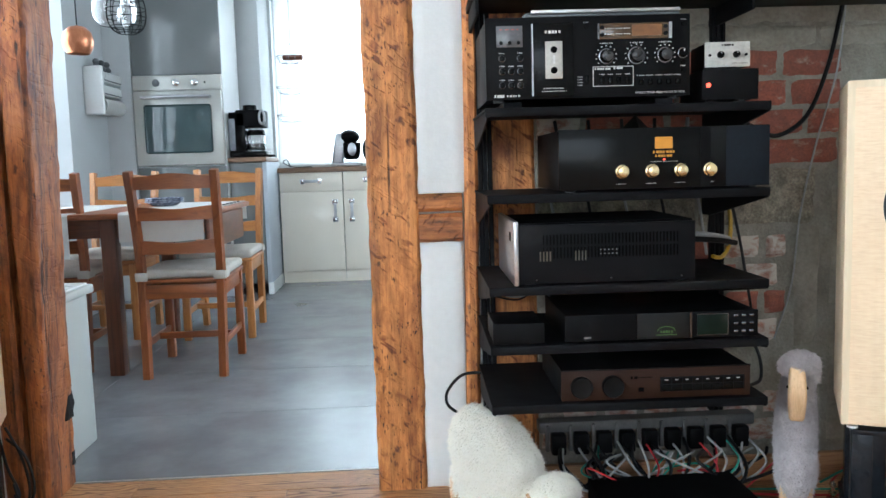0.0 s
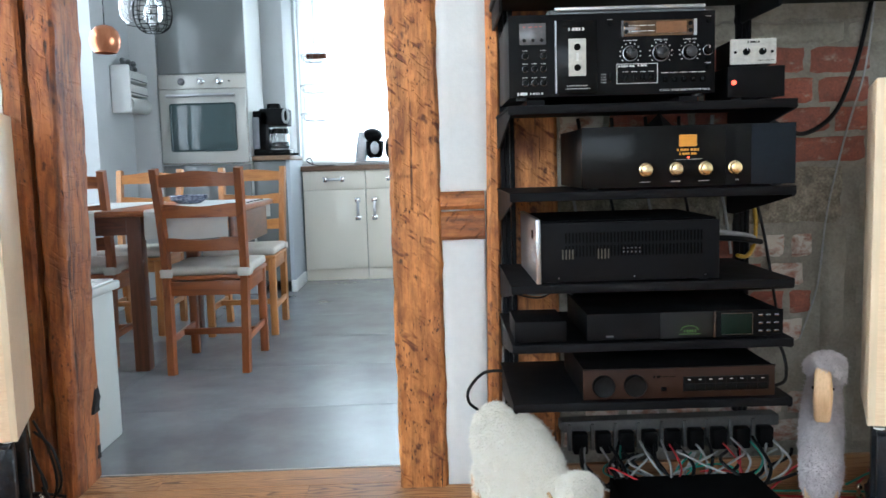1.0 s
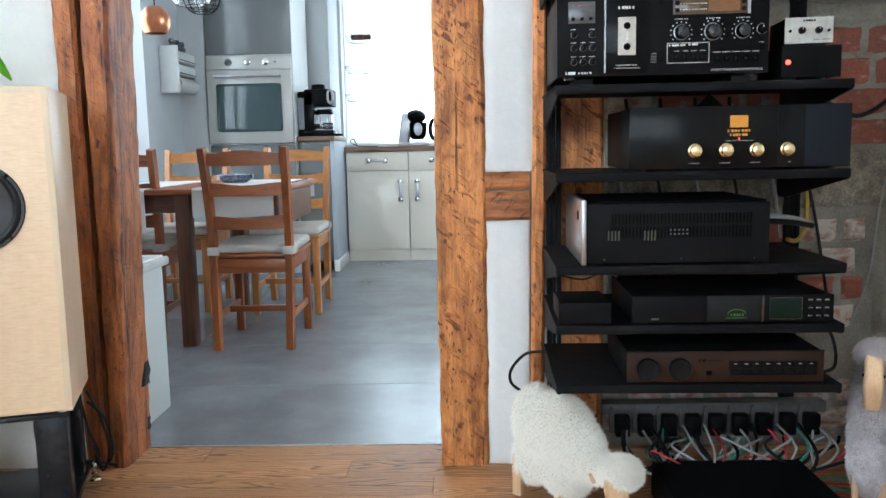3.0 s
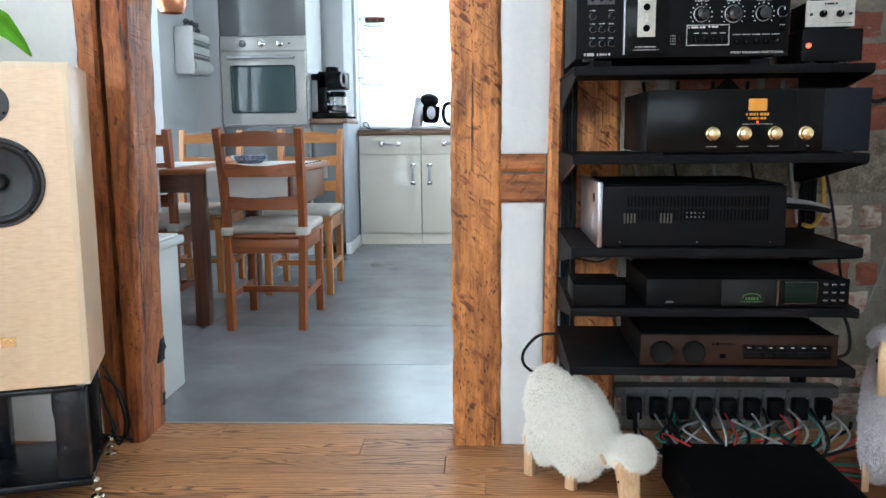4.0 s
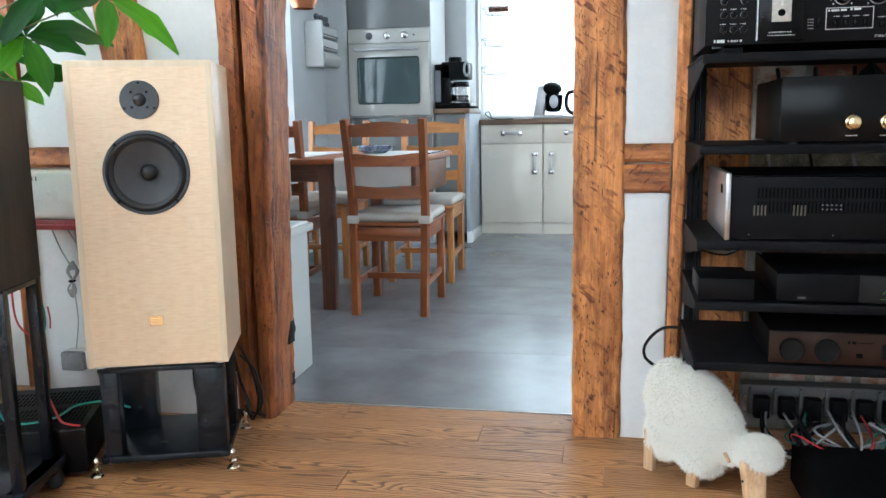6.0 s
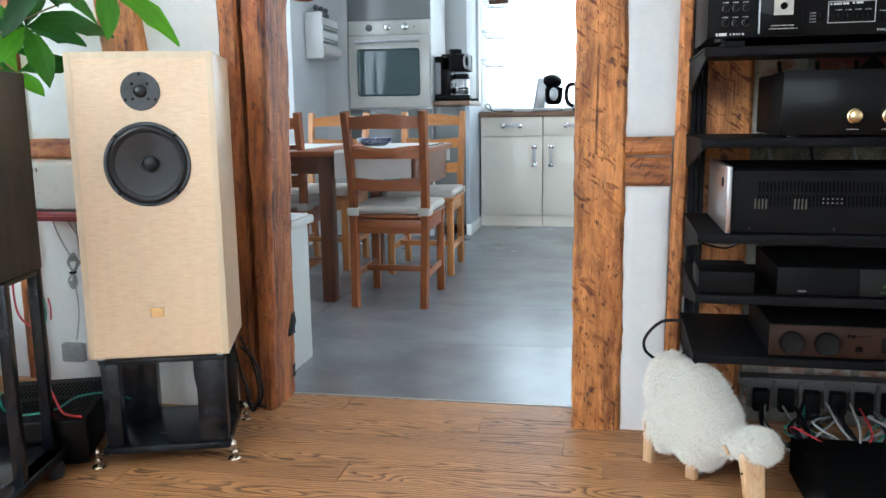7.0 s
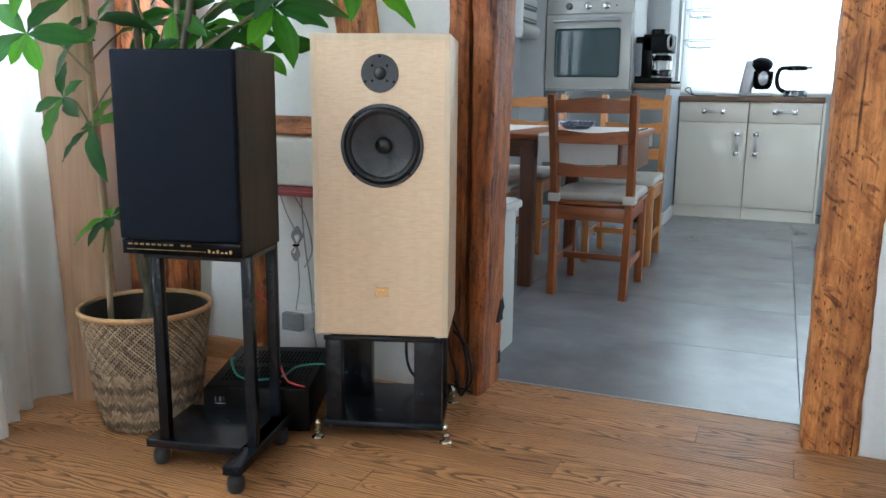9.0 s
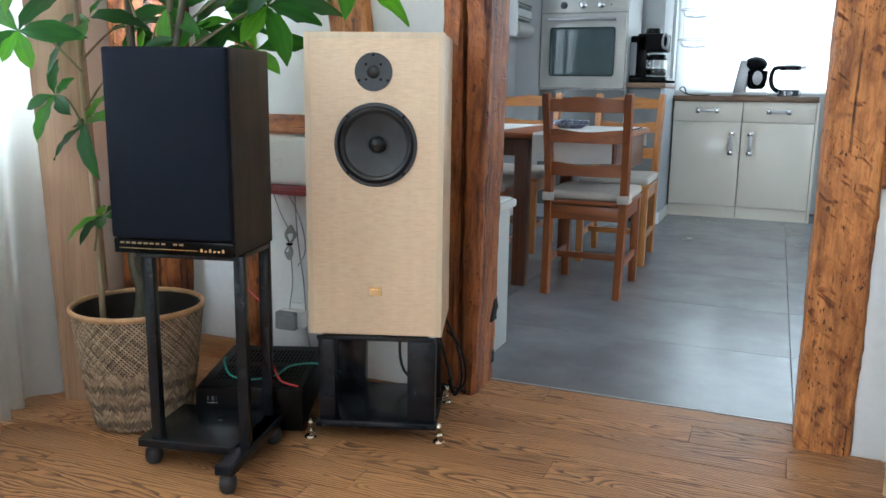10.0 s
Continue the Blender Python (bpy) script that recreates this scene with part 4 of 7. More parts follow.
lc = part("counter", slab(0.024, 0.082, -0.003, 0.001, 0.118, 0.164, 0.001), M("grey_counter_glass", (0.11, 0.11, 0.115), rough=0.2, bump=0), dk, "grey tape counter window")
for k in range(3):
    part("button", drum(0.004, (0.034 + 0.019 * k, -0.002, 0.127), (0.034 + 0.019 * k, -0.007, 0.127), 14), BLACK_SATIN, lc)
bars(lc, 0.032, 0.076, 0.155, 0.002, 0.012, y=-0.0036, material=M("dim_red_print", (0.25, 0.04, 0.03), rough=0.5, bump=0))
for r, zz in enumerate((0.094, 0.066, 0.036)):
    for k in ((0, 2) if r == 0 else (0, 1, 2)):
        x = 0.036 + 0.020 * k
        b = part("button", drum(0.0062, (x, 0.001, zz), (x, -0.008, zz), 18, bevel=0.001), BLACK_GLOSS, dk)
        part("button_ring", lathe([(0.0072, 0.0), (0.0072, 0.0012), (0.006, 0.0015)], 18, Matrix.Translation((x, -0.0002, zz)) @ Matrix.Rotation(radians(90), 4, "X")), DARK_CHROME, b)
        bars(dk, x - 0.006, x + 0.006, zz + 0.011, 0.0016, 0.004)
mt = part("level_meter", slab(0.246, 0.410, -0.004, 0.001, 0.130, 0.164, 0.001), METER, dk, "amber-lit level meter window")
part("meter_edge", slab(0.246, 0.250, -0.006, 0.001, 0.130, 0.164), DARK_CHROME, mt)
part("meter_edge", slab(0.404, 0.410, -0.006, 0.001, 0.130, 0.164), SILVER, mt)
part("meter_glow", slab(0.322, 0.388, -0.0046, -0.003, 0.136, 0.160), M("amber_scale", (0.20, 0.085, 0.03), rough=0.3, bump=0), mt)
bars(mt, 0.262, 0.318, 0.152, 0.0018, 0.006, y=-0.0048)
bars(mt, 0.262, 0.318, 0.140, 0.0018, 0.006, y=-0.0048)
for x in (0.256, 0.396):
    for zz in (0.140, 0.155):
        part("button", drum(0.0045, (x, -0.003, zz), (x, -0.008, zz), 14), BLACK_GLOSS, mt)
for k, (x, r) in enumerate(((0.266, 0.0165), (0.333, 0.0185), (0.396, 0.0165))):
    kb = knob(dk, x, 0.094, r * 0.9, 0.017, BLACK_GLOSS, 0.0, DARK_CHROME)
    part("knob_cap", lathe([(r * 0.74, 0.0172), (r * 0.60, 0.0186), (0.0001, 0.0188)], 28, Matrix.Translation((x, 0, 0.094)) @ Matrix.Rotation(radians(90), 4, "X")), DUST_CAP, kb)
    for a in range(-130, 131, 26):
        p = Vector((x + (r + 0.006) * math.sin(radians(a)), 0, 0.094 + (r + 0.006) * math.cos(radians(a))))
        part("tick", slab(p.x - 0.0012, p.x + 0.0012, -0.0012, 0.0004, p.z - 0.0012, p.z + 0.0012), GREY_PRINT, kb)
    bars(dk, x - 0.014, x + 0.016, 0.121, 0.002, 0.005)
knob(dk, 0.436, 0.097, 0.010, 0.012, BLACK_GLOSS, 0.0, DARK_CHROME)
for x, zz in ((0.222, 0.158), (0.437, 0.160), (0.436, 0.078), (0.437, 0.060)):
    part("button", drum(0.005, (x, 0.001, zz), (x, -0.006, zz), 14), BLACK_GLOSS, dk)
    bars(dk, x - 0.006, x + 0.007, zz + 0.009, 0.0014, 0.004)
fr = bmesh.new()
for a in ((0.236, 0.326, 0.071, 0.0722), (0.236, 0.326, 0.029, 0.0302), (0.236, 0.2372, 0.029, 0.072), (0.3248, 0.326, 0.029, 0.072)):
    slab(a[0], a[1], -0.0009, 0.0005, a[2], a[3], bm=fr)
part("printed_frame", fr, GREY_PRINT, dk, "", True)
bars(dk, 0.240, 0.275, 0.065, 0.004, 0.006, 0.85)
bars(dk, 0.282, 0.302, 0.066, 0.004, 0.007, 0.9)
for k in range(4):
    x = 0.256 + k * 0.0185
    part("lever", slab(x - 0.005, x + 0.005, -0.006, 0.001, 0.034, 0.049, 0.002), BLACK_GLOSS, dk)
    bars(dk, x - 0.005, x + 0.006, 0.054, 0.0015, 0.004)
part("lever", slab(0.218, 0.226, -0.006, 0.001, 0.034, 0.054, 0.002), BLACK_GLOSS, dk)
for k in range(4):
    bars(dk, 0.202, 0.213, 0.032 + 0.006 * k, 0.0013, 0.004)
for k in range(5):
    x = 0.342 + k * 0.0205
    part("switch", slab(x - 0.005, x + 0.005, -0.008, 0.001, 0.030, 0.041, 0.002), BLACK_GLOSS, dk)
    bars(dk, x - 0.008, x + 0.008, 0.050, 0.0015, 0.0045)
letters(dk, "STEREO THREE HEAD CASSETTE DECK", 0.330, 0.0110, 0.0064)
bars(dk, 0.018, 0.042, 0.010, 0.006, 0.006, 0.95)
bars(dk, 0.046, 0.076, 0.011, 0.004, 0.006, 0.7)
part("open_lid", slab(0.09, 0.44, 0.03, 0.26, DH - 0.001, DH + 0.016, 0.006), M("smoked_cover", (0.13, 0.135, 0.14), rough=0.25, bump=0), dk, "smoked plastic dust cover")
part("lid_edge", slab(0.105, 0.438, 0.022, 0.032, DH + 0.011, DH + 0.019, 0.002), SILVER, dk)

# two small boxes stacked beside the deck
bx = component("power_supply", "small black box with a red pilot lamp beside the cassette deck", 0.484, SHELVES[0], 0.126, 0.072, 0.16)
part("pilot_lamp", drum(0.005, (0.013, 0.002, 0.037), (0.013, -0.003, 0.037), 14), RED_LED, bx, "glowing red lamp")
am = component("head_amp", "small cream-fronted amplifier with two black knobs on a black box", 0.495, SHELVES[0] + 0.0725, 0.100, 0.060, 0.12, 0.020, BLACK_SATIN, M("cream_panel", (0.55, 0.54, 0.49), rough=0.45, bump=0.05), turn=-3)
for x in (0.034, 0.069):
    knob(am, x, 0.032, 0.0075, 0.010, BLACK_GLOSS)
for x in (0.010, 0.090):
    part("switch", drum(0.003, (x, 0.001, 0.031), (x, -0.005, 0.031), 10), BLACK_SATIN, am)
bars(am, 0.037, 0.063, 0.051, 0.004, 0.0055, 0.85, material=BLACK_DEEP)
bars(am, 0.060, 0.094, 0.012, 0.0015, 0.004, material=BLACK_DEEP)

# valve line stage with gold knobs
pr = component("preamplifier", "black glossy preamplifier with four gold knobs", 0.162, SHELVES[1], 0.475, 0.140, 0.33, 0.004, BLACK_SATIN, BLACK_GLOSS)
part("right_panel", slab(0.376, 0.474, -0.0015, 0.002, 0.006, 0.139, 0.001), M("blue_black_panel", (0.007, 0.010, 0.015), rough=0.6, spec=0.15, bump=0), pr, "blue-black end panel")
part("panel_column", slab(0.318, 0.341, -0.001, 0.002, 0.006, 0.139), BLACK_SATIN, pr)
for x in (0.140, 0.207, 0.272, 0.337):
    m = Matrix.Translation((x, 0, 0.044)) @ Matrix.Rotation(radians(90), 4, "X")
    part("knob", lathe([(0.0155, 0.0), (0.0155, 0.010), (0.0125, 0.013), (0.012, 0.020), (0.009, 0.0215), (0.0001, 0.0215)], 30, m), GOLD, pr, "gold knob")
    bars(pr, x - 0.012, x + 0.012, 0.016, 0.0015, 0.004)
pl = part("gold_plate", slab(0.2155, 0.2545, -0.003, 0.001, 0.093, 0.119, 0.001, 1), GOLD_PLATE, pr, "square orange-gold plate")
bars(pr, 0.211, 0.262, 0.083, 0.0055, 0.0075, 0.75, material=GOLD_PLATE)
bars(pr, 0.216, 0.256, 0.0745, 0.005, 0.0065, 0.8, material=GOLD_PLATE)
part("pilot_lamp", drum(0.0018, (0.236, 0.001, 0.069), (0.236, -0.002, 0.069), 10), RED_LED, pr)
bars(pr, 0.205, 0.27, 0.064, 0.0009, 0.004)
part("top_peak", lathe([(0.04, 0.0), (0.0001, 0.04)], 4, Matrix.Translation((0.22, 0.18, 0.139))), BLACK_SATIN, pr)

# valve power amplifier, seen from its vented side
pa = component("power_amplifier", "black power amplifier turned sideways, with a vented case and silver front", 0.068, SHELVES[2], 0.402, 0.138, 0.34, 0.006, BLACK_SATIN, M("charcoal_side", (0.006, 0.006, 0.007), rough=0.6, spec=0.10, fine=500, bump=0.1, dist=0.0003))
part("silver_front", slab(-0.011, 0.000, -0.006, 0.34, 0.002, 0.148, 0.002), SILVER, pa, "brushed silver front plate")
part("front_badge", slab(-0.0125, -0.010, 0.05, 0.07, 0.10, 0.12), BLACK_GLOSS, pa)
for r, (z0, z1) in enumerate(((0.093, 0.116), (0.062, 0.087))):
    for k in range(40):
        x = 0.055 + k * 0.0078
        part("vent_slot", slab(x, x + 0.0034, -0.0012, 0.002, z0, z1), BLACK_DEEP, pa)
for x0, cols in ((0.048, 4), (0.128, 4)):
    for k in range(cols):
        x = x0 + k * 0.0075
        part("fin", slab(x, x + 0.003, -0.0016, 0.0, 0.056, 0.078), M("dull_brass", (0.10, 0.085, 0.06), rough=0.5, bump=0) if k == 0 else bpy.data.materials["dull_brass"], pa)
for k in range(10):
    x, zz = 0.186 + (k % 5) * 0.009, 0.070 + (k // 5) * 0.009
    part("terminal", drum(0.002, (x, 0, zz), (x, -0.002, zz), 8), DARK_CHROME, pa)
for x in (0.04, 0.21, 0.37):
    part("screw", drum(0.002, (x, 0.001, 0.014), (x, -0.001, 0.014), 8), DARK_CHROME, pa)
part("top_cover", slab(0.004, 0.398, 0.01, 0.33, 0.137, 0.143, 0.002), BLACK_DEEP, pa)

# network player
st = component("network_player", "black network player with a green-lit logo and dark display", 0.170, SHELVES[3], 0.445, 0.066, 0.30)
part("panel_step", slab(0.0, 0.163, -0.002, 0.001, 0.006, 0.065, 0.001), BLACK_SATIN, st)
part("panel_step", slab(0.166, 0.285, -0.002, 0.001, 0.006, 0.065, 0.001), M("charcoal_panel", (0.009, 0.009, 0.009), rough=0.5, spec=0.2, bump=0), st)
part("silver_divider", slab(0.286, 0.291, -0.003, 0.001, 0.006, 0.065), DARK_CHROME, st)
ds = part("display", slab(0.304, 0.374, -0.002, 0.001, 0.012, 0.059, 0.001), SCREEN, st, "dark green display")
fb = bmesh.new()
for a in ((0.303, 0.375, 0.059, 0.0605), (0.303, 0.375, 0.0105, 0.012), (0.3735, 0.375, 0.011, 0.060)):
    slab(a[0], a[1], -0.0026, 0.0, a[2], a[3], bm=fb)
part("display_frame", fb, DARK_CHROME, ds, "", True)
lg = part("logo", hose([(0.212 + 0.02 * (1 + math.cos(t)), -0.002, 0.024 + 0.010 * math.sin(t)) for t in np.linspace(math.pi, 0, 7)], 0.0008, 6, 3), GREEN_LED, st, "green-lit arched logo")
bars(lg, 0.219, 0.246, 0.019, 0.006, 0.0062, 0.55, y=-0.0028, material=GREEN_LED)
part("logo_line", slab(0.208, 0.256, -0.0028, -0.001, 0.0145, 0.0155), GREEN_LED, lg)
part("usb_socket", slab(0.043, 0.060, -0.0026, 0.0, 0.012, 0.016), GREY_PLASTIC, st)
for r in range(3):
    for k in range(3):
        part("button", slab(0.387 + k * 0.018, 0.398 + k * 0.018, -0.003, 0.001, 0.015 + r * 0.018, 0.021 + r * 0.018, 0.002), DARK_CHROME, st)
sb = component("small_black_box", "small low black box on a rack shelf", 0.006, SHELVES[3], 0.118, 0.052, 0.16, 0.004)

# integrated amplifier
ia = component("integrated_amplifier", "brown-fronted integrated amplifier with two round knobs", 0.160, SHELVES[4], 0.438, 0.076, 0.30, 0.004, BLACK_SATIN, BROWN_PANEL)
part("panel_rim", slab(0.0, 0.438, -0.0012, 0.001, 0.0745, 0.0775), BLACK_SATIN, ia)
for x in (0.046, 0.118):
    m = Matrix.Translation((x, -0.001, 0.037)) @ Matrix.Rotation(radians(90), 4, "X")
    part("knob", lathe([(0.0255, 0.0), (0.0255, 0.009), (0.0235, 0.012), (0.0215, 0.011), (0.0001, 0.012)], 36, m), M("black_knob", (0.006, 0.006, 0.006), rough=0.5, spec=0.15, bump=0), ia, "large black round knob")
part("button_field", slab(0.228, 0.424, -0.0022, 0.001, 0.020, 0.054, 0.001), BLACK_SATIN, ia)
for k in range(8):
    x = 0.232 + k * 0.0238
    part("button", slab(x, x + 0.0215, -0.004, -0.001, 0.039, 0.052, 0.001), BLACK_GLOSS, ia)
    part("button", slab(x, x + 0.0215, -0.004, -0.001, 0.022, 0.036, 0.001), BLACK_GLOSS, ia)
    part("button_mark", slab(x + 0.006, x + 0.013, -0.0046, -0.003, 0.0472, 0.0484), GREY_PRINT, ia)
bars(ia, 0.160, 0.176, 0.052, 0.006, 0.0085, 0.9, material=BLACK_DEEP)
bars(ia, 0.178, 0.212, 0.054, 0.0022, 0.005, material=BLACK_DEEP)
part("socket", slab(0.178, 0.190, -0.003, 0.001, 0.022, 0.031, 0.001), BLACK_DEEP, ia)


# ---- living room: toys, plant, small things ----
def figure(name, label, m, blobs, tuft_r, tufts, bare, wool, seed, lean=0.0):
    """A woolly wooden toy in one mesh: wool blobs covered with tufts, and bare wooden pieces."""
    rnd = random.Random(seed)
    bm = bmesh.new()
    for c, r, share in blobs:
        one = bmesh.new()
        bmesh.ops.create_icosphere(one, subdivisions=4, radius=1.0)
        for v in one.verts:
            n = v.co.normalized()
            f = 1 + 0.045 * noise.noise(n * 3 + Vector(c) * 20) + 0.055 * noise.noise(n * 7 + Vector((seed, 0, 0)))
            v.co = Vector(c) + Vector((n.x * r[0], n.y * r[1], n.z * r[2])) * f
        merge(bm, one)
    verts, faces = [], []
    for c, r, share in blobs:
        for _ in range(int(tufts * share)):
            n = Vector((rnd.gauss(0, 1), rnd.gauss(0, 1), rnd.gauss(0, 1))).normalized()
            f = 0.97 + 0.045 * noise.noise(n * 3 + Vector(c) * 20) + 0.055 * noise.noise(n * 7 + Vector((seed, 0, 0)))
            p = Vector(c) + Vector((n.x * r[0], n.y * r[1], n.z * r[2])) * f
            out = Vector((n.x / r[0], n.y / r[1], n.z / r[2])).normalized()
            d = (out + 0.75 * Vector((rnd.uniform(-1, 1), rnd.uniform(-1, 1), rnd.uniform(-1, 1))) + Vector((0, 0, -0.25))).normalized()
            u = d.orthogonal().normalized()
            w = d.cross(u)
            ln, k = tuft_r * rnd.uniform(0.6, 1.5), len(verts)
            wd = tuft_r * rnd.uniform(0.09, 0.18)
            bend = Vector((rnd.uniform(-1, 1), rnd.uniform(-1, 1), rnd.uniform(-1, 0.3))) * ln * 0.6
            for a in range(3):
                o = u * math.cos(2.1 * a) + w * math.sin(2.1 * a)
                verts.append(p + o * wd)
            for a in range(3):
                o = u * math.cos(2.1 * a) + w * math.sin(2.1 * a)
                verts.append(p + d * ln * 0.6 + o * wd * 0.7)
            verts.append(p + d * ln + bend)
            for a in range(3):
                b = (a + 1) % 3
                faces += [(k + a, k + b, k + 3 + b, k + 3 + a), (k + 3 + a, k + 3 + b, k + 6)]
    tm = bpy.data.meshes.new("tufts")
    tm.from_pydata(verts, [], faces)
    bm.from_mesh(tm)
    bpy.data.meshes.remove(tm)
    woolly = len(bm.faces)
    for piece, slot in bare:
        before = len(bm.faces)
        merge(bm, piece)
        bm.faces.ensure_lookup_table()
        for f in bm.faces[before:]:
            f.material_index = slot
    me = bpy.data.meshes.new(name)
    bm.to_mesh(me)
    bm.free()
    smooth_mesh(me, 60)
    for k in (wool, BEECH, BLACK_DEEP):
        me.materials.append(k)
    ob = new(name, me)
    ob.matrix_world = m
    return tagged(ob, label, "toy")


# heads along +x
def legs(points, h, w):
    out = []
    for x, y in points:
        out.append((slab(x - w, x + w, y - w * 0.7, y + w * 0.7, 0.0, h, 0.003), 1))
    return out


TURN_HEAD = Matrix.Translation((0.192, -0.012, 0)) @ Matrix.Rotation(radians(-38), 4, "Z")
face = slab(-0.017, 0.017, -0.027, 0.027, -0.060, 0.056, 0.008, 3)
for v in face.verts:
    v.co.y *= 0.78 + 0.30 * (v.co.z + 0.060) / 0.116
face.transform(TURN_HEAD @ Matrix.Translation((0.034, 0, 0.066)) @ Matrix.Rotation(radians(-16), 4, "Y"))
snout = slab(-0.020, 0.0, -0.016, 0.016, -0.036, 0.0, 0.006, 3)
snout.transform(TURN_HEAD @ Matrix.Translation((0.034, 0, 0.050)) @ Matrix.Rotation(radians(-20), 4, "Y"))
ear = slab(-0.004, 0.004, -0.003, 0.003, -0.020, 0.006, 0.002)
ear.transform(Matrix.Translation((0.150, -0.044, 0.115)) @ Matrix.Rotation(radians(-35), 4, "Y"))
figure("toy_sheep", "cream woolly toy sheep with beech legs, head lowered, on the floor", pose(0.045, 2.065, 0, 0, 0, -43),
       [((0.014, 0, 0.182), (0.110, 0.070, 0.100), 1.0), ((-0.045, 0, 0.205), (0.055, 0.060, 0.086), 0.35), ((0.075, 0, 0.150), (0.075, 0.064, 0.088), 0.4), ((0.135, 0, 0.125), (0.04, 0.036, 0.04), 0.12), ((0.203, 0.004, 0.124), (0.046, 0.048, 0.036), 0.40),
        ((-0.055, 0.003, 0.098), (0.048, 0.054, 0.066), 0.3), ((0.055, 0.0, 0.088), (0.062, 0.058, 0.062), 0.3), ((0.0, 0.0, 0.10), (0.06, 0.055, 0.05), 0.15)],
       0.0100, 44000, legs([(-0.075, 0.035), (-0.075, -0.04), (0.055, 0.03), (0.055, -0.036)], 0.11, 0.014) + [(face, 1), (snout, 1), (ear, 1)]
       + [(drum(0.003, TURN_HEAD @ Vector((0.038, s * 0.0285, 0.072)), TURN_HEAD @ Vector((0.038, s * 0.024, 0.072)), 8), 2) for s in (-1, 1)], WOOL, 5)

# a narrow face bent forward at the muzzle
face = slab(-0.030, 0.010, -0.021, 0.021, -0.072, 0.066, 0.009, 3)
bmesh.ops.subdivide_edges(face, edges=[e for e in face.edges if e.calc_length() > 0.08], cuts=7, use_grid_fill=True)
for v in face.verts:
    f = (v.co.z + 0.072) / 0.138
    v.co.y *= 0.80 + 0.25 * math.sin(math.pi * min(1.0, f * 0.9 + 0.1)) - 0.06 * (1 - f)
    v.co.x += 0.020 * math.sin(math.pi * f) + 0.014 * (1 - f)
face.transform(Matrix.Translation((0.088, -0.004, 0.338)) @ Matrix.Rotation(radians(4), 4, "Y"))
figure("toy_lamb", "lilac-grey woolly toy lamb with a beech face beside the rack", pose(0.835, 2.03, 0, 0, 0, -114),
       [((-0.03, 0, 0.185), (0.095, 0.048, 0.165), 1.0), ((0.02, 0, 0.27), (0.052, 0.042, 0.115), 0.5), ((0.066, 0.006, 0.404), (0.040, 0.040, 0.026), 0.3), ((0.055, 0.028, 0.378), (0.028, 0.018, 0.030), 0.12), ((0.058, -0.024, 0.392), (0.026, 0.018, 0.020), 0.1), ((0.02, 0, 0.12), (0.056, 0.048, 0.10), 0.4)],
       0.0075, 19000, legs([(-0.08, 0.03), (-0.08, -0.03), (0.04, 0.03), (0.04, -0.03)], 0.08, 0.012) + [(face, 1)]
       + [(drum(0.0042, (0.112, s * 0.0165 - 0.004, 0.352), (0.108, s * 0.0225 - 0.004, 0.352), 8), 2) for s in (-1, 1)], WOOL_GREY, 9)

# basket planter
PX, PY = -1.960, 1.755
pot = thing("basket_planter", "round grey-brown woven basket with a cane rim on the oak floor", "planter", pose(PX, PY, 0))
def pot_r(z):
    return 0.124 + 0.050 * (z / 0.33) ** 0.75
# Liner coloured near black to give the lattice gaps their inner shade.
part("liner", lathe([(0.0001, 0.004)] + [(pot_r(z) - 0.006, z) for z in np.linspace(0.004, 0.328, 12)] + [(pot_r(0.33) - 0.013, 0.328)] + [(pot_r(z) - 0.013, z) for z in np.linspace(0.32, 0.24, 4)], 48), M("gap_shade_lining", (0.03, 0.022, 0.016), (0.015, 0.011, 0.008), 0.8, size=70, fine=160, bump=0.5, dist=0.002, speck=0.4), pot)
verts, faces, tones = [], [], []
NA, NZ, MIDDLE = 88, 16, 0.165
# chevron rows low down
for j in range(NZ):
    for i in range(NA):
        a0 = 2 * math.pi * (i + 0.12 * math.sin(i * 5.1 + j)) / NA
        dz, da = MIDDLE / NZ, 2 * math.pi / NA
        z0 = 0.004 + dz * j
        up = (i // 4) % 2 == 0
        proud = 0.0032 if (i + j * 2) % 4 < 2 else 0.0014
        lo, hi = (0, dz * 0.95) if up else (dz * 0.95, 0)
        quad = [(a0, z0 + lo), (a0 + da * 0.98, z0 + hi), (a0 + da * 0.98, z0 + hi + dz * 0.90), (a0, z0 + lo + dz * 0.90)]
        tones += [1 if math.sin(j * 1.25 + 0.9 * math.sin(i * 0.14)) > 0.35 else 0] * 5
        k = len(verts)
        for depth in (proud, -0.003):
            for a, z in quad:
                r = pot_r(z) + depth
                verts.append((r * math.cos(a), r * math.sin(a), z))
        faces += [(k, k + 1, k + 2, k + 3), (k, k + 4, k + 5, k + 1), (k + 1, k + 5, k + 6, k + 2), (k + 2, k + 6, k + 7, k + 3), (k + 3, k + 7, k + 4, k)]
# open diagonal lattice above: slanting strips both ways, over and under, with small gaps
NS, STEPS = 92, 28
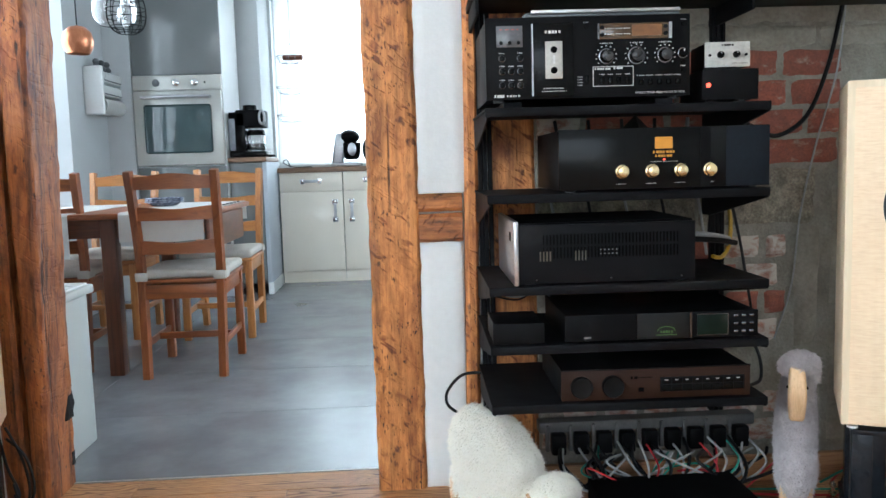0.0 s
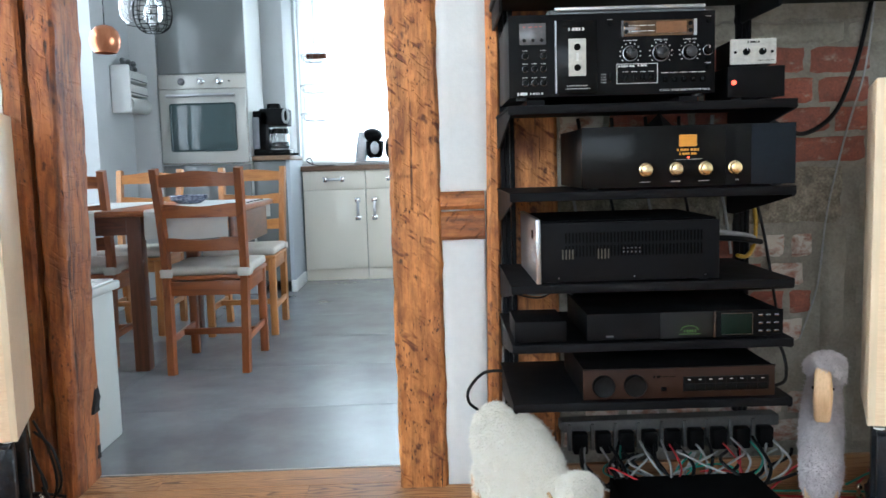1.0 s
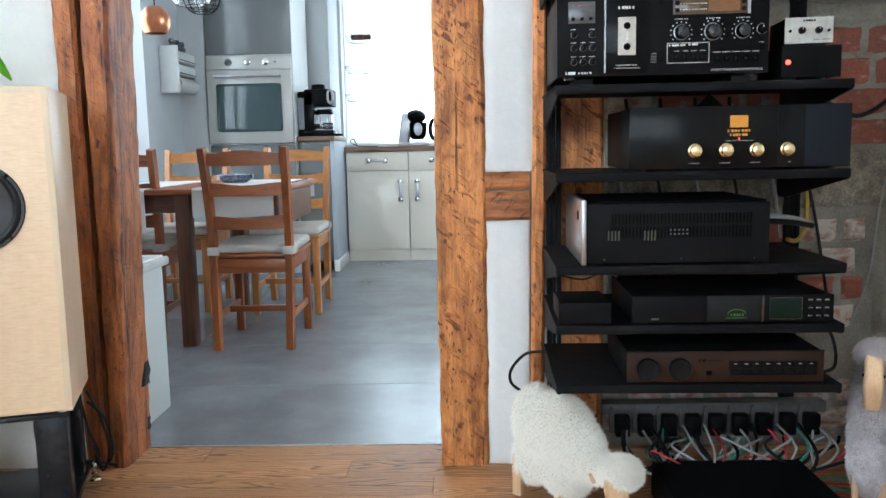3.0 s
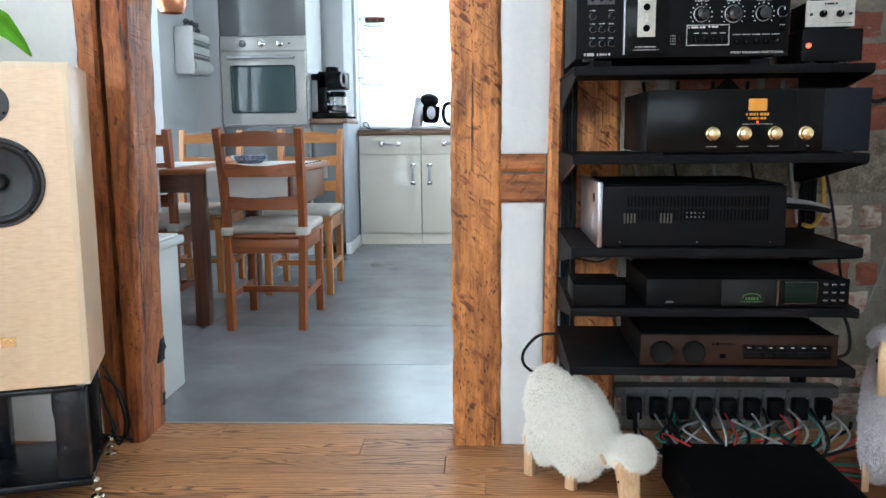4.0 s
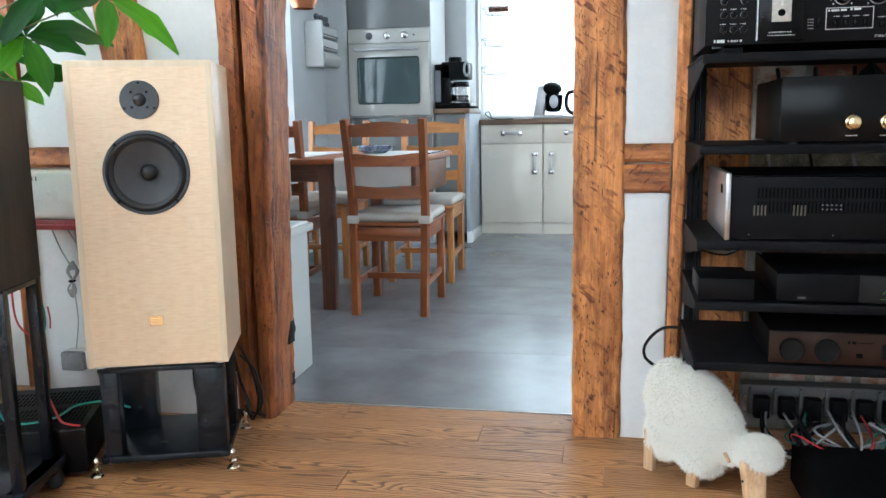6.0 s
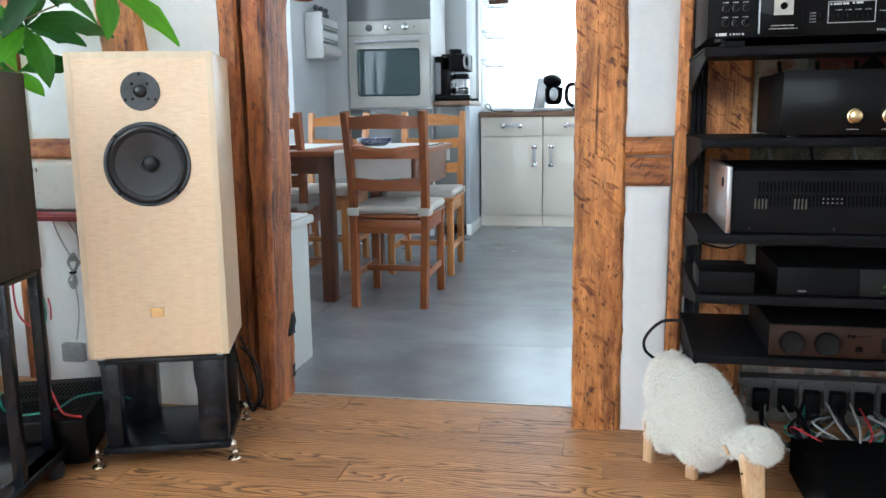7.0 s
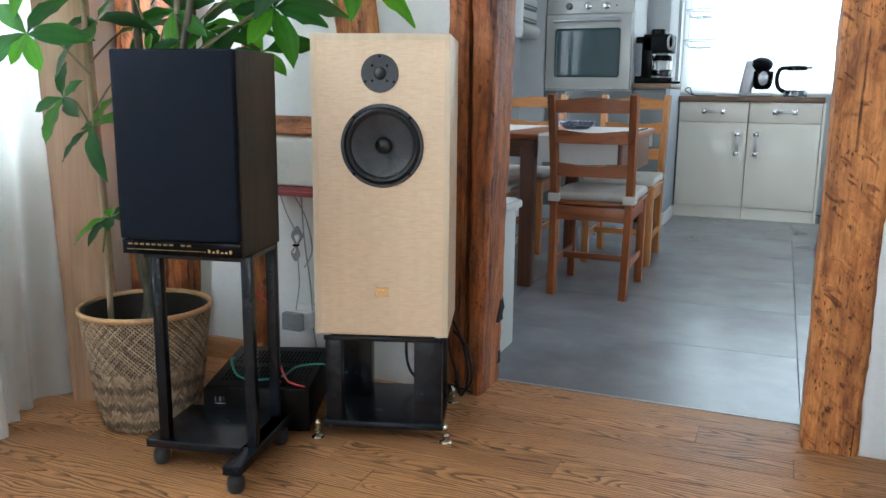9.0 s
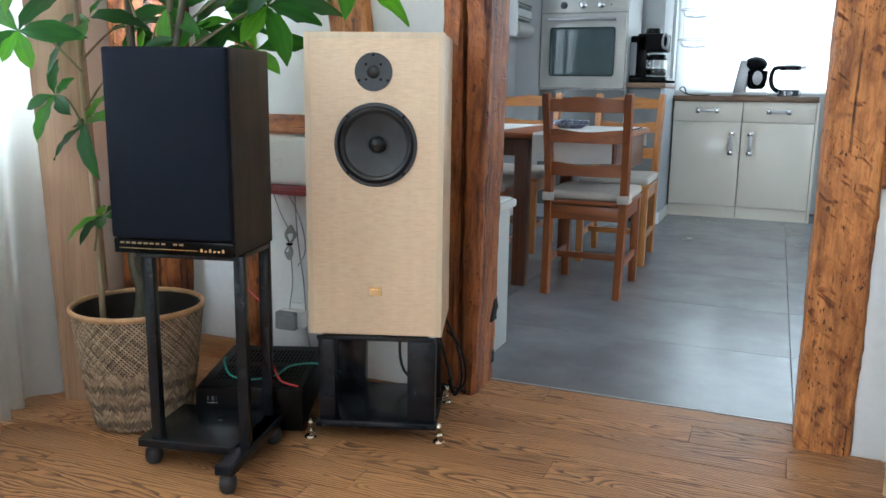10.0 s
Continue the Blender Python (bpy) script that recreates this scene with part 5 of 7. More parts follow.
for way in (-1, 1):
    for i in range(NS):
        k = len(verts)
        for q in range(STEPS + 1):
            z = MIDDLE + (0.324 - MIDDLE) * q / STEPS
            a = 2 * math.pi * i / NS + way * 0.95 * q / STEPS
            r = pot_r(z) + 0.0012 * way * (1 if (q + i) % 2 else -1)
            for e in (-1, 1):
                for depth in (0.001, -0.0008):
                    verts.append(((r + depth) * math.cos(a + e * 0.0165), (r + depth) * math.sin(a + e * 0.0165), z))
        for q in range(STEPS):
            o = k + 4 * q
            faces += [(o, o + 2, o + 6, o + 4), (o + 1, o + 5, o + 7, o + 3), (o, o + 4, o + 5, o + 1), (o + 2, o + 3, o + 7, o + 6)]
            tones += [1 if (i + q // 5) % 7 == 0 else 0] * 4
me = bpy.data.meshes.new("weave")
me.from_pydata(verts, [], faces)
me.update()
for name, tint in (("pale_woven_strips", 1.0), ("dark_woven_strips", 0.48)):
    wv, wn2, wl, wb = nodes_of(name)
    geo, wr = wn2.new("ShaderNodeNewGeometry"), stops(wn2, [(0.0, (0.25 * tint, 0.175 * tint, 0.110 * tint)), (0.5, (0.36 * tint, 0.26 * tint, 0.165 * tint)), (1.0, (0.52 * tint, 0.39 * tint, 0.25 * tint))])
    wl.new(geo.outputs["Random Per Island"], wr.inputs[0])
    wg = stops(wn2, [(0.3, (0.8, 0.8, 0.8)), (0.7, (1.1, 1.1, 1.1))])
    wl.new(noise_at(wn2, wl, coords(wn2, wl, (1, 1, 1)), 40, 3), wg.inputs[0])
    wl.new(mixed(wn2, wl, wr.outputs[0], wg.outputs[0], 1.0), wb.inputs["Base Color"])
    wb.inputs["Roughness"].default_value = 0.6
    me.materials.append(wv)
for f, tone in zip(me.polygons, tones):
    f.material_index = tone
weave = new("weave", me)
weave.parent = pot
tagged(weave, "grey-brown chevron weave", kind="stuff")
part("rim", lathe([(pot_r(0.33) + 0.006 * math.cos(t), 0.331 + 0.008 * math.sin(t)) for t in np.linspace(0, 2 * math.pi, 11)], 56), RATTAN_PALE, pot, "pale bent cane rim")
soil = lathe([(0.0001, 0.262), (0.09, 0.266), (pot_r(0.26) - 0.012, 0.256)], 36)
for v in soil.verts:
    v.co.z += 0.008 * noise.noise(v.co * 25)
part("soil", soil, SOIL, pot)

plant = thing("money_tree", "tall green money tree with hand-shaped leaves growing from a basket", "plant", pose(PX, PY, 0.262))
# leaflet with a folded midrib, pointed at both ends
def leaflet(length, width, droop, fold):
    bm, rows = bmesh.new(), []
    for i in range(9):
        t = i / 8
        w = 0.82 * width * (math.sin(math.pi * t ** 1.2) ** 0.85 if 0 < i < 8 else 0.02)
        x, z = length * t, -droop * t * t * length
        rip = 0.004 * math.sin(i * 2.2)
        rows.append([bm.verts.new((x, -w, z + fold * w + rip)), bm.verts.new((x, -w * 0.5, z + fold * w * 0.42)), bm.verts.new((x, 0, z)), bm.verts.new((x, w * 0.5, z + fold * w * 0.42)), bm.verts.new((x, w, z + fold * w - rip))])
    for a, b in zip(rows, rows[1:]):
        for k in range(4):
            bm.faces.new((a[k], b[k], b[k + 1], a[k + 1]))
    me = bpy.data.meshes.new("leaf")
    bm.to_mesh(me)
    bm.free()
    smooth_mesh(me, 80)
    me.materials.append(LEAF)
    return me


LEAVES = [leaflet(0.15, 0.034, 0.25, 0.25), leaflet(0.175, 0.040, 0.45, 0.2), leaflet(0.12, 0.030, 0.15, 0.3), leaflet(0.16, 0.038, 0.8, 0.15)]
rnd = random.Random(12)


def hand(tip, aim, size, count=6):
    """A fan of leaflets at the end of a stalk, round the way it points."""
    d = Vector(aim).normalized()
    u = d.orthogonal().normalized()
    w = d.cross(u)
    for k in range(count):
        a = 2 * math.pi * (k + rnd.uniform(-0.15, 0.15)) / count + 0.5
        out = (u * math.cos(a) + w * math.sin(a)) + d * rnd.uniform(0.15, 0.55) + Vector((0, 0, -0.25))
        out.normalize()
        up = (d - out * d.dot(out)).normalized()
        side = up.cross(out)
        m = Matrix((out, side, up)).transposed().to_4x4()
        m.translation = tip
        ob = new("leaf", rnd.choice(LEAVES))
        ob.parent = plant
        s = size * rnd.uniform(0.7, 1.02)
        ob.matrix_basis = m @ Matrix.Scale(s, 4)


# stems in world metres less the plant's foot
O = Vector((PX, PY, 0.262))
trunk = part("trunk", hose([(-0.012, 0.0, -0.01), (0.008, 0.005, 0.10), (-0.010, 0.0, 0.22), (0.03, 0.01, 0.5), (0.00, 0.03, 0.9), (0.02, 0.04, 1.4)], 0.015, 10, 8, 0.009), BARK, plant)
part("trunk", hose([(0.025, -0.01, -0.01), (0.000, 0.015, 0.12), (0.028, -0.005, 0.26), (0.08, 0.03, 0.5), (0.14, 0.05, 0.8), (0.22, 0.05, 1.1)], 0.014, 10, 8, 0.008), BARK, plant)
part("trunk", hose([(-0.125, -0.005, -0.01), (-0.122, -0.008, 0.3), (-0.128, -0.02, 0.7), (-0.125, -0.03, 1.3)], 0.0085, 8, 8, 0.007), M("pale_cane_stake", (0.40, 0.30, 0.18), (0.30, 0.22, 0.13), 0.6, scale=(1, 1, 0.2), size=30, bump=0.2), plant, "pale cane stake")
part("trunk", hose([(0.03, 0.02, -0.01), (0.05, 0.03, 0.3), (0.10, 0.06, 0.7), (0.12, 0.06, 1.3)], 0.011, 8, 8, 0.007), STEM, plant)
TIPS = [((-2.17, 1.62, 1.06), (0.3, -0.8, 0.3), 1.05, 6), ((-2.065, 1.75, 1.10), (-0.2, -0.5, 0.6), 1.0, 5), ((-2.105, 1.66, 0.90), (0.0, -0.8, 0.3), 0.85, 5),
        ((-2.05, 1.70, 0.825), (-0.2, -0.6, 0.6), 0.95, 5), ((-2.03, 1.72, 0.58), (-0.1, -0.5, 0.8), 0.8, 6), ((-1.64, 1.95, 1.14), (0.5, -0.5, 0.5), 1.35, 7), ((-1.70, 1.98, 1.03), (0.3, -0.6, 0.3), 0.9, 5), ((-1.92, 1.78, 1.02), (0.0, -0.7, 0.4), 0.7, 5), ((-2.0, 1.80, 0.96), (-0.1, -0.7, 0.4), 0.7, 5),
        ((-1.855, 1.92, 1.09), (0.1, -0.6, 0.6), 1.0, 6), ((-1.995, 1.86, 1.09), (0.0, -0.5, 0.7), 0.9, 6), ((-1.43, 1.99, 1.235), (0.4, -0.4, 0.5), 1.15, 6),
        ((-1.76, 1.97, 1.10), (0.3, -0.4, 0.6), 0.95, 6), ((-1.86, 1.82, 1.13), (0.1, -0.8, 0.3), 0.85, 5), ((-2.10, 1.60, 1.24), (0.1, -0.8, 0.4), 1.0, 6),
        ((-1.58, 1.96, 1.25), (0.3, -0.5, 0.5), 1.0, 6), ((-1.95, 1.72, 1.22), (0.0, -0.7, 0.5), 0.95, 6), ((-1.80, 1.90, 1.32), (0.2, -0.4, 0.7), 1.0, 7), ((-2.12, 1.80, 1.36), (-0.2, -0.4, 0.7), 1.0, 7)]
for tip, aim, size, count in TIPS:
    q = Vector(tip) - O
    root = Vector((0.03 + 0.12 * max(0.0, q.x), 0.03, max(0.05, q.z - 0.14 - 0.25 * abs(q.x))))
    if q.x < -0.03:
        root = Vector((-0.105, -0.038, max(0.1, q.z - 0.10)))
    mid = root.lerp(q, 0.55) + Vector((0, 0, 0.03))
    part("stalk", hose([root, mid, q], 0.0035, 6, 5, 0.0022), STEM, plant)
    hand(q, aim, size, count)

# curtains, board and window sill
def curtain(label, x, y0, y1, z0, z1, folds, amp, m=None):
    bm, grid = bmesh.new(), []
    nu, nz = folds * 10, 26
    for j in range(nz + 1):
        z = z0 + (z1 - z0) * j / nz
        row = []
        for i in range(nu + 1):
            u = i / nu
            a = amp * (1.15 - 0.5 * j / nz) * math.sin(2 * math.pi * folds * u + 0.6 * math.sin(5 * u + j * 0.08)) + 0.01 * math.sin(3 * u + 0.2 * j)
            row.append(bm.verts.new((x + a, y0 + (y1 - y0) * u + 0.006 * math.sin(9 * u + j * 0.3), z)))
        grid.append(row)
    for j in range(nz):
        for i in range(nu):
            bm.faces.new((grid[j][i], grid[j][i + 1], grid[j + 1][i + 1], grid[j + 1][i]))
    bm.normal_update()
    bmesh.ops.solidify(bm, geom=bm.faces[:], thickness=0.0008)
    return tagged(part("curtain", bm, SHEER), label, "curtain", "sheer curtains")


curtain("sheer white curtain hanging to the floor, lit from behind", -2.232, 0.2, 1.56, 0.012, 2.4, 9, 0.034)
curtain("sheer white curtain beside the window edge", -2.335, 1.50, 1.86, 0.012, 2.4, 3, 0.026)
rod = part("curtain_rod", drum(0.012, (-2.325, -0.8, 2.42), (-2.325, 1.95, 2.42), 14), WHITE_LACQUER)
tagged(rod, "white curtain rod above the window", "curtain rod")
board = slab(-0.075, 0.075, -0.012, 0.012, 0, 2.3, 0.003)
board.transform(pose(-2.20, 1.80, 0.0, 0, -1.6, 26))
tagged(part("wooden_board", board, TAN_BOARD), "tall tan wooden board standing beside the window", "board")

# receiver on the floor
rc = thing("receiver", "black receiver with a slotted lid on the oak floor", "hi-fi component", pose(-1.752, 1.735, 0, 0, 0, 21))
part("case", slab(0.0, 0.285, 0.0, 0.36, 0.014, 0.132, 0.003), BLACK_SATIN, rc)
part("front_panel", slab(-0.002, 0.287, -0.012, 0.0, 0.012, 0.130, 0.003), BLACK_GLOSS, rc)
for r in range(2):
    for c in range(22):
        for rr in range(4):
            x, y = 0.03 + c * 0.011, 0.05 + r * 0.15 + rr * 0.030
            part("vent_slot", slab(x, x + 0.005, y, y + 0.022, 0.1305, 0.1330), BLACK_DEEP, rc)
for x in (0.03, 0.25):
    for y in (0.03, 0.33):
        part("foot", drum(0.016, (x, y, 0), (x, y, 0.014), 14), RUBBER, rc)
bars(rc, 0.03, 0.055, 0.095, 0.012, 0.012, 0.5, y=-0.0128, material=GREY_PLASTIC)
bars(rc, 0.03, 0.058, 0.088, 0.002, 0.006, 0.8, y=-0.0128)
part("drawer_line", slab(0.03, 0.16, -0.0132, -0.011, 0.060, 0.0615), GREY_PLASTIC, rc)

# shelf with a white box on the white wall
sh = thing("wall_shelf", "narrow dark red shelf on the white wall", "shelf", pose(-2.0, 2.29, 0.608))
part("board", slab(0.1, 0.50, -0.14, 0.0, -0.002, 0.028, 0.003), RED_SHELF, sh)
part("stripe", slab(0.1, 0.50, -0.1415, -0.139, 0.012, 0.0145), M("pale_red_stripe", (0.45, 0.12, 0.12), rough=0.4, bump=0), sh)
wb2 = thing("white_box", "glossy white plastic box with vent slots on a red shelf", "router", pose(-1.88, 2.16, 0.636))
part("body", slab(0.0, 0.30, 0.0, 0.11, 0.0, 0.145, 0.012, 3), WHITE_PLASTIC, wb2)
for k in range(5):
    part("vent_slot", slab(0.018 + k * 0.013, 0.0215 + k * 0.013, -0.0015, 0.002, 0.115, 0.127), GREY_PLASTIC, wb2)
sk = thing("wall_socket", "white wall socket with a grey plug adapter", "socket", pose(-1.83, 2.288, 0.155))
part("plate", slab(0.02, 0.18, -0.012, 0.004, -0.01, 0.075, 0.005), WHITE_PLASTIC, sk)
part("adapter", slab(0.0, 0.075, -0.065, -0.010, -0.006, 0.054, 0.006), M("pale_grey_plastic", (0.33, 0.34, 0.35), rough=0.5, bump=0.05), sk, "grey plug adapter")
part("adapter_shell", slab(0.006, 0.095, -0.045, -0.008, -0.002, 0.058, 0.006), WHITE_PLASTIC, sk)


def cable(label, pts, r, material):
    return tagged(part("cable", hose(pts, r, 7, 8), material), label, "cable", "loose cables")


bn = thing("cable_bundle", "tied bundle of grey cable hanging on the white wall", "cable", pose(-1.79, 2.265, 0.43))
for k in range(7):
    a = 0.004 * k
    part("loop", hose([(0, -0.004 * (k % 3), 0.0), (0.016 + a * 0.4, -0.006, 0.030), (0.004 + a * 0.5, -0.004 * (k % 2), 0.062 - a), (-0.016 + a * 0.3, -0.006, 0.032), (0, -0.003, 0.0), (0.014 - a * 0.6, -0.008, -0.028), (-0.004 + a * 0.3, -0.004, -0.052 + a), (-0.016, -0.008, -0.026), (0, -0.002, 0.0)], 0.0022, 6, 6), CABLE_GREY, bn)
part("tie", slab(-0.008, 0.008, -0.014, 0.004, -0.003, 0.004, 0.002), BLACK_DEEP, bn)
cable("thin grey cable hanging on the white wall", [(-1.86, 2.275, 0.60), (-1.83, 2.272, 0.53), (-1.80, 2.27, 0.48)], 0.002, CABLE_GREY)
cable("thin grey cable hanging on the white wall", [(-1.79, 2.268, 0.38), (-1.785, 2.265, 0.30), (-1.79, 2.25, 0.215)], 0.0018, CABLE_GREY)
cable("thin grey cable hanging on the white wall", [(-1.775, 2.272, 0.61), (-1.765, 2.27, 0.45), (-1.745, 2.27, 0.30), (-1.735, 2.27, 0.14), (-1.70, 2.255, 0.02)], 0.0025, CABLE_GREY)
cable("grey cable beside the loudspeaker", [(-1.80, 2.265, 0.60), (-1.75, 2.26, 0.52), (-1.73, 2.26, 0.42), (-1.76, 2.26, 0.36)], 0.002, CABLE_GREY)
cable("red speaker cable lying over the receiver", [(-1.81, 2.02, 0.50), (-1.773, 1.98, 0.371), (-1.681, 1.95, 0.313), (-1.649, 1.92, 0.271), (-1.648, 1.90, 0.222), (-1.609, 1.88, 0.172), (-1.565, 1.85, 0.140), (-1.53, 1.835, 0.137), (-1.495, 1.83, 0.137)], 0.0030, CABLE_RED)
cable("red speaker cable beside the timber post", [(-1.84, 2.20, 0.36), (-1.82, 2.18, 0.33), (-1.815, 2.17, 0.30)], 0.0026, CABLE_RED)
cable("green speaker cable lying over the receiver", [(-1.70, 1.80, 0.20), (-1.725, 1.82, 0.18), (-1.715, 1.83, 0.138), (-1.648, 1.821, 0.137), (-1.598, 1.878, 0.137), (-1.60, 1.965, 0.138), (-1.54, 2.01, 0.138), (-1.47, 2.02, 0.12)], 0.0030, CABLE_GREEN)
cable("green speaker cable beside the timber post", [(-1.855, 2.20, 0.36), (-1.845, 2.19, 0.31), (-1.85, 2.18, 0.27)], 0.0028, CABLE_GREEN)
cable("black cable behind the loudspeaker stand", [(-1.33, 2.20, 0.30), (-1.36, 2.19, 0.18), (-1.33, 2.18, 0.08), (-1.22, 2.22, 0.05), (-1.16, 2.24, 0.03)], 0.0045, CABLE_BLACK)
cable("black cable behind the loudspeaker stand", [(-1.25, 2.21, 0.30), (-1.22, 2.20, 0.16), (-1.20, 2.21, 0.06), (-1.30, 2.22, 0.03)], 0.004, CABLE_BLACK)
for k in range(2):
    cable("looped black cable beside the timber post", [(-1.20, 2.17, 0.27 - 0.03 * k), (-1.165 + 0.010 * k, 2.17, 0.19), (-1.150 + 0.012 * k, 2.17, 0.10), (-1.175, 2.18, 0.04 + 0.01 * k), (-1.20, 2.19, 0.08 + 0.03 * k)], 0.0036, CABLE_BLACK)

# power strip and cables below the rack
ps = thing("power_strip", "grey multi-way power strip with black plugs below the rack", "power strip", pose(0.20, 2.19, 0.155))
part("rail", slab(0.0, 0.60, 0.0, 0.05, 0.020, 0.052, 0.006), M("dull_grey_strip", (0.10, 0.10, 0.098), rough=0.5, bump=0.05), ps)
for k in range(9):
    x = 0.045 + k * 0.063
    part("socket", slab(x - 0.028, x - 0.018, -0.008, 0.01, -0.028, 0.045, 0.002), bpy.data.materials["dull_grey_strip"], ps)
    part("plug", slab(x - 0.016, x + 0.024, -0.030, 0.004, -0.032, 0.026, 0.006), BLACK_SATIN, ps)
rc2 = random.Random(4)
tones = [(CABLE_BLACK, "black"), (CABLE_GREY, "grey"), (CABLE_BLACK, "black"), (CABLE_GREY, "grey"), (CABLE_GREEN, "green"), (CABLE_RED, "red"), (CABLE_BLACK, "black"), (CABLE_GREY, "grey")]
for k in range(26):
    mt2, tone = tones[k % 8]
    x = 0.23 + 0.54 * rc2.random()
    x2 = 0.25 + 0.60 * rc2.random()
    zb = 0.02 + 0.06 * rc2.random()
    y = 2.14 - 0.09 * rc2.random()
    cable(f"{tone} cable hanging in a tangle below the rack", [(x, 2.18, 0.15), (x + rc2.uniform(-0.03, 0.03), y, 0.11), ((x * 2 + x2) / 3, y - 0.03, zb), (x2, y, zb + 0.03 + 0.06 * rc2.random()), (x2 + 0.05, 2.16, 0.12 if tone != "red" else 0.03)], {"black": 0.0045, "grey": 0.0032}.get(tone, 0.0026), mt2)
for k, (mt2, tone) in enumerate(((CABLE_GREEN, "green"), (CABLE_RED, "red"), (CABLE_GREEN, "green"), (CABLE_RED, "red"))):
    cable(f"{tone} speaker cable running along the floor", [(0.52 + 0.03 * k, 2.12 - 0.02 * k, 0.09), (0.62, 2.10 - 0.02 * k, 0.105 - 0.01 * k), (0.72, 2.12 - 0.03 * k, 0.03), (0.86, 2.13 - 0.04 * k, 0.012), (1.15, 2.10 - 0.04 * k, 0.010)], 0.003, mt2)
for k in range(5):
    mt2, tone = tones[(k + 4) % 6]
    cable(f"{tone} speaker cable behind the stand", [(0.95 + 0.03 * k, 2.12, 0.03), (1.02, 2.06, 0.10 + 0.02 * k), (1.08 + 0.03 * k, 2.10, 0.05), (1.3, 2.0, 0.02)], 0.003, mt2)
cable("black cable looping out beside the rack", [(0.05, 2.20, 0.352), (-0.005, 2.21, 0.345), (-0.045, 2.22, 0.300), (-0.046, 2.22, 0.262), (-0.015, 2.22, 0.235)], 0.0042, CABLE_BLACK)
cable("thick black cable hanging on the brick wall", [(0.70, 2.12, 1.02), (0.78, 2.16, 0.985), (0.86, 2.20, 0.965), (0.95, 2.22, 1.02), (1.02, 2.25, 1.15), (1.06, 2.26, 1.30), (1.085, 2.26, 1.42)], 0.006, CABLE_BLACK)
cable("thin grey cable hanging on the brick wall", [(1.08, 2.262, 1.40), (1.055, 2.262, 1.15), (1.0, 2.262, 0.95), (0.955, 2.26, 0.75), (0.93, 2.255, 0.55), (0.88, 2.25, 0.40)], 0.0028, CABLE_GREY)
cable("yellow cable behind the rack", [(0.735, 2.255, 1.36), (0.73, 2.255, 1.25)], 0.003, CABLE_YELLOW)
cable("yellow cable hanging beside the rack upright", [(0.735, 2.25, 0.83), (0.75, 2.245, 0.74), (0.735, 2.22, 0.67), (0.69, 2.16, 0.648), (0.655, 2.13, 0.655)], 0.0055, CABLE_YELLOW)
cable("black cable hanging beside the rack upright", [(0.745, 2.25, 0.83), (0.775, 2.24, 0.68), (0.79, 2.22, 0.55), (0.775, 2.16, 0.49)], 0.004, CABLE_BLACK)
cable("grey interconnect behind the power amplifier", [(0.49, 2.05, 0.725), (0.58, 2.03, 0.725), (0.66, 2.05, 0.71), (0.68, 2.10, 0.69)], 0.006, CABLE_GREY)
cable("black interconnect behind the power amplifier", [(0.49, 2.03, 0.715), (0.60, 2.0, 0.712), (0.67, 2.02, 0.70)], 0.007, CABLE_BLACK)
cable("black cable looping down beside the rack", [(0.66, 1.98, 0.51), (0.70, 1.96, 0.44), (0.695, 1.93, 0.38), (0.655, 1.91, 0.368)], 0.004, CABLE_BLACK)
for k in range(5):
    cable("black cable hanging behind the rack", [(0.26 + 0.09 * k, 2.22, 1.02), (0.27 + 0.085 * k, 2.20, 0.95 - 0.02 * (k % 2)), (0.30 + 0.08 * k, 2.2, 0.86)], 0.005, CABLE_BLACK if k != 4 else CABLE_GREY)
    cable("black cable hanging behind the rack", [(0.24 + 0.10 * k, 2.22, 0.83), (0.25 + 0.10 * k, 2.21, 0.78), (0.27 + 0.1 * k, 2.21, 0.65)], 0.004, CABLE_BLACK if k % 2 else CABLE_GREY)
for k in range(4):
    cable("thin cable lying on a rack shelf", [(0.075, 2.1, 0.60 - 0.008 * k), (0.13, 2.06, 0.59 - 0.006 * k), (0.19, 2.08, 0.585 + 0.004 * k), (0.23, 2.15, 0.56)], 0.0022, CABLE_BLACK if k % 2 else CABLE_GREY)
fb2 = thing("floor_plinth", "low black box on the floor below the rack", "box", pose(0.300, 1.52, 0))
part("body", slab(0.0, 0.375, 0.0, 0.54, 0.008, 0.10, 0.005), BLACK_DEEP, fb2)
part("base", slab(0.01, 0.365, 0.01, 0.53, 0.0, 0.008), BLACK_SATIN, fb2)


# ---- kitchen ----
def cupboard_handle(parent, x, y, z, length, upright):
    """A flat satin bow between two mirror-bright square ends."""
    h = part("handle", slab(-length * 0.34, length * 0.34, -0.026, -0.021, -0.011, 0.011, 0.002), SILVER, parent, "flat chrome bow handle")
    for e in (-1, 1):
        part("handle_end", slab(e * length * 0.40 - length * 0.10, e * length * 0.40 + length * 0.10, -0.022, 0.0, -0.021, 0.021, 0.004), CHROME, h)
    for ob in [h] + list(h.children):
        ob.data.transform(Matrix.Translation((x, y, z)) @ (Matrix.Rotation(radians(90), 4, "Y") if upright else Matrix.Identity(4)))
    return h


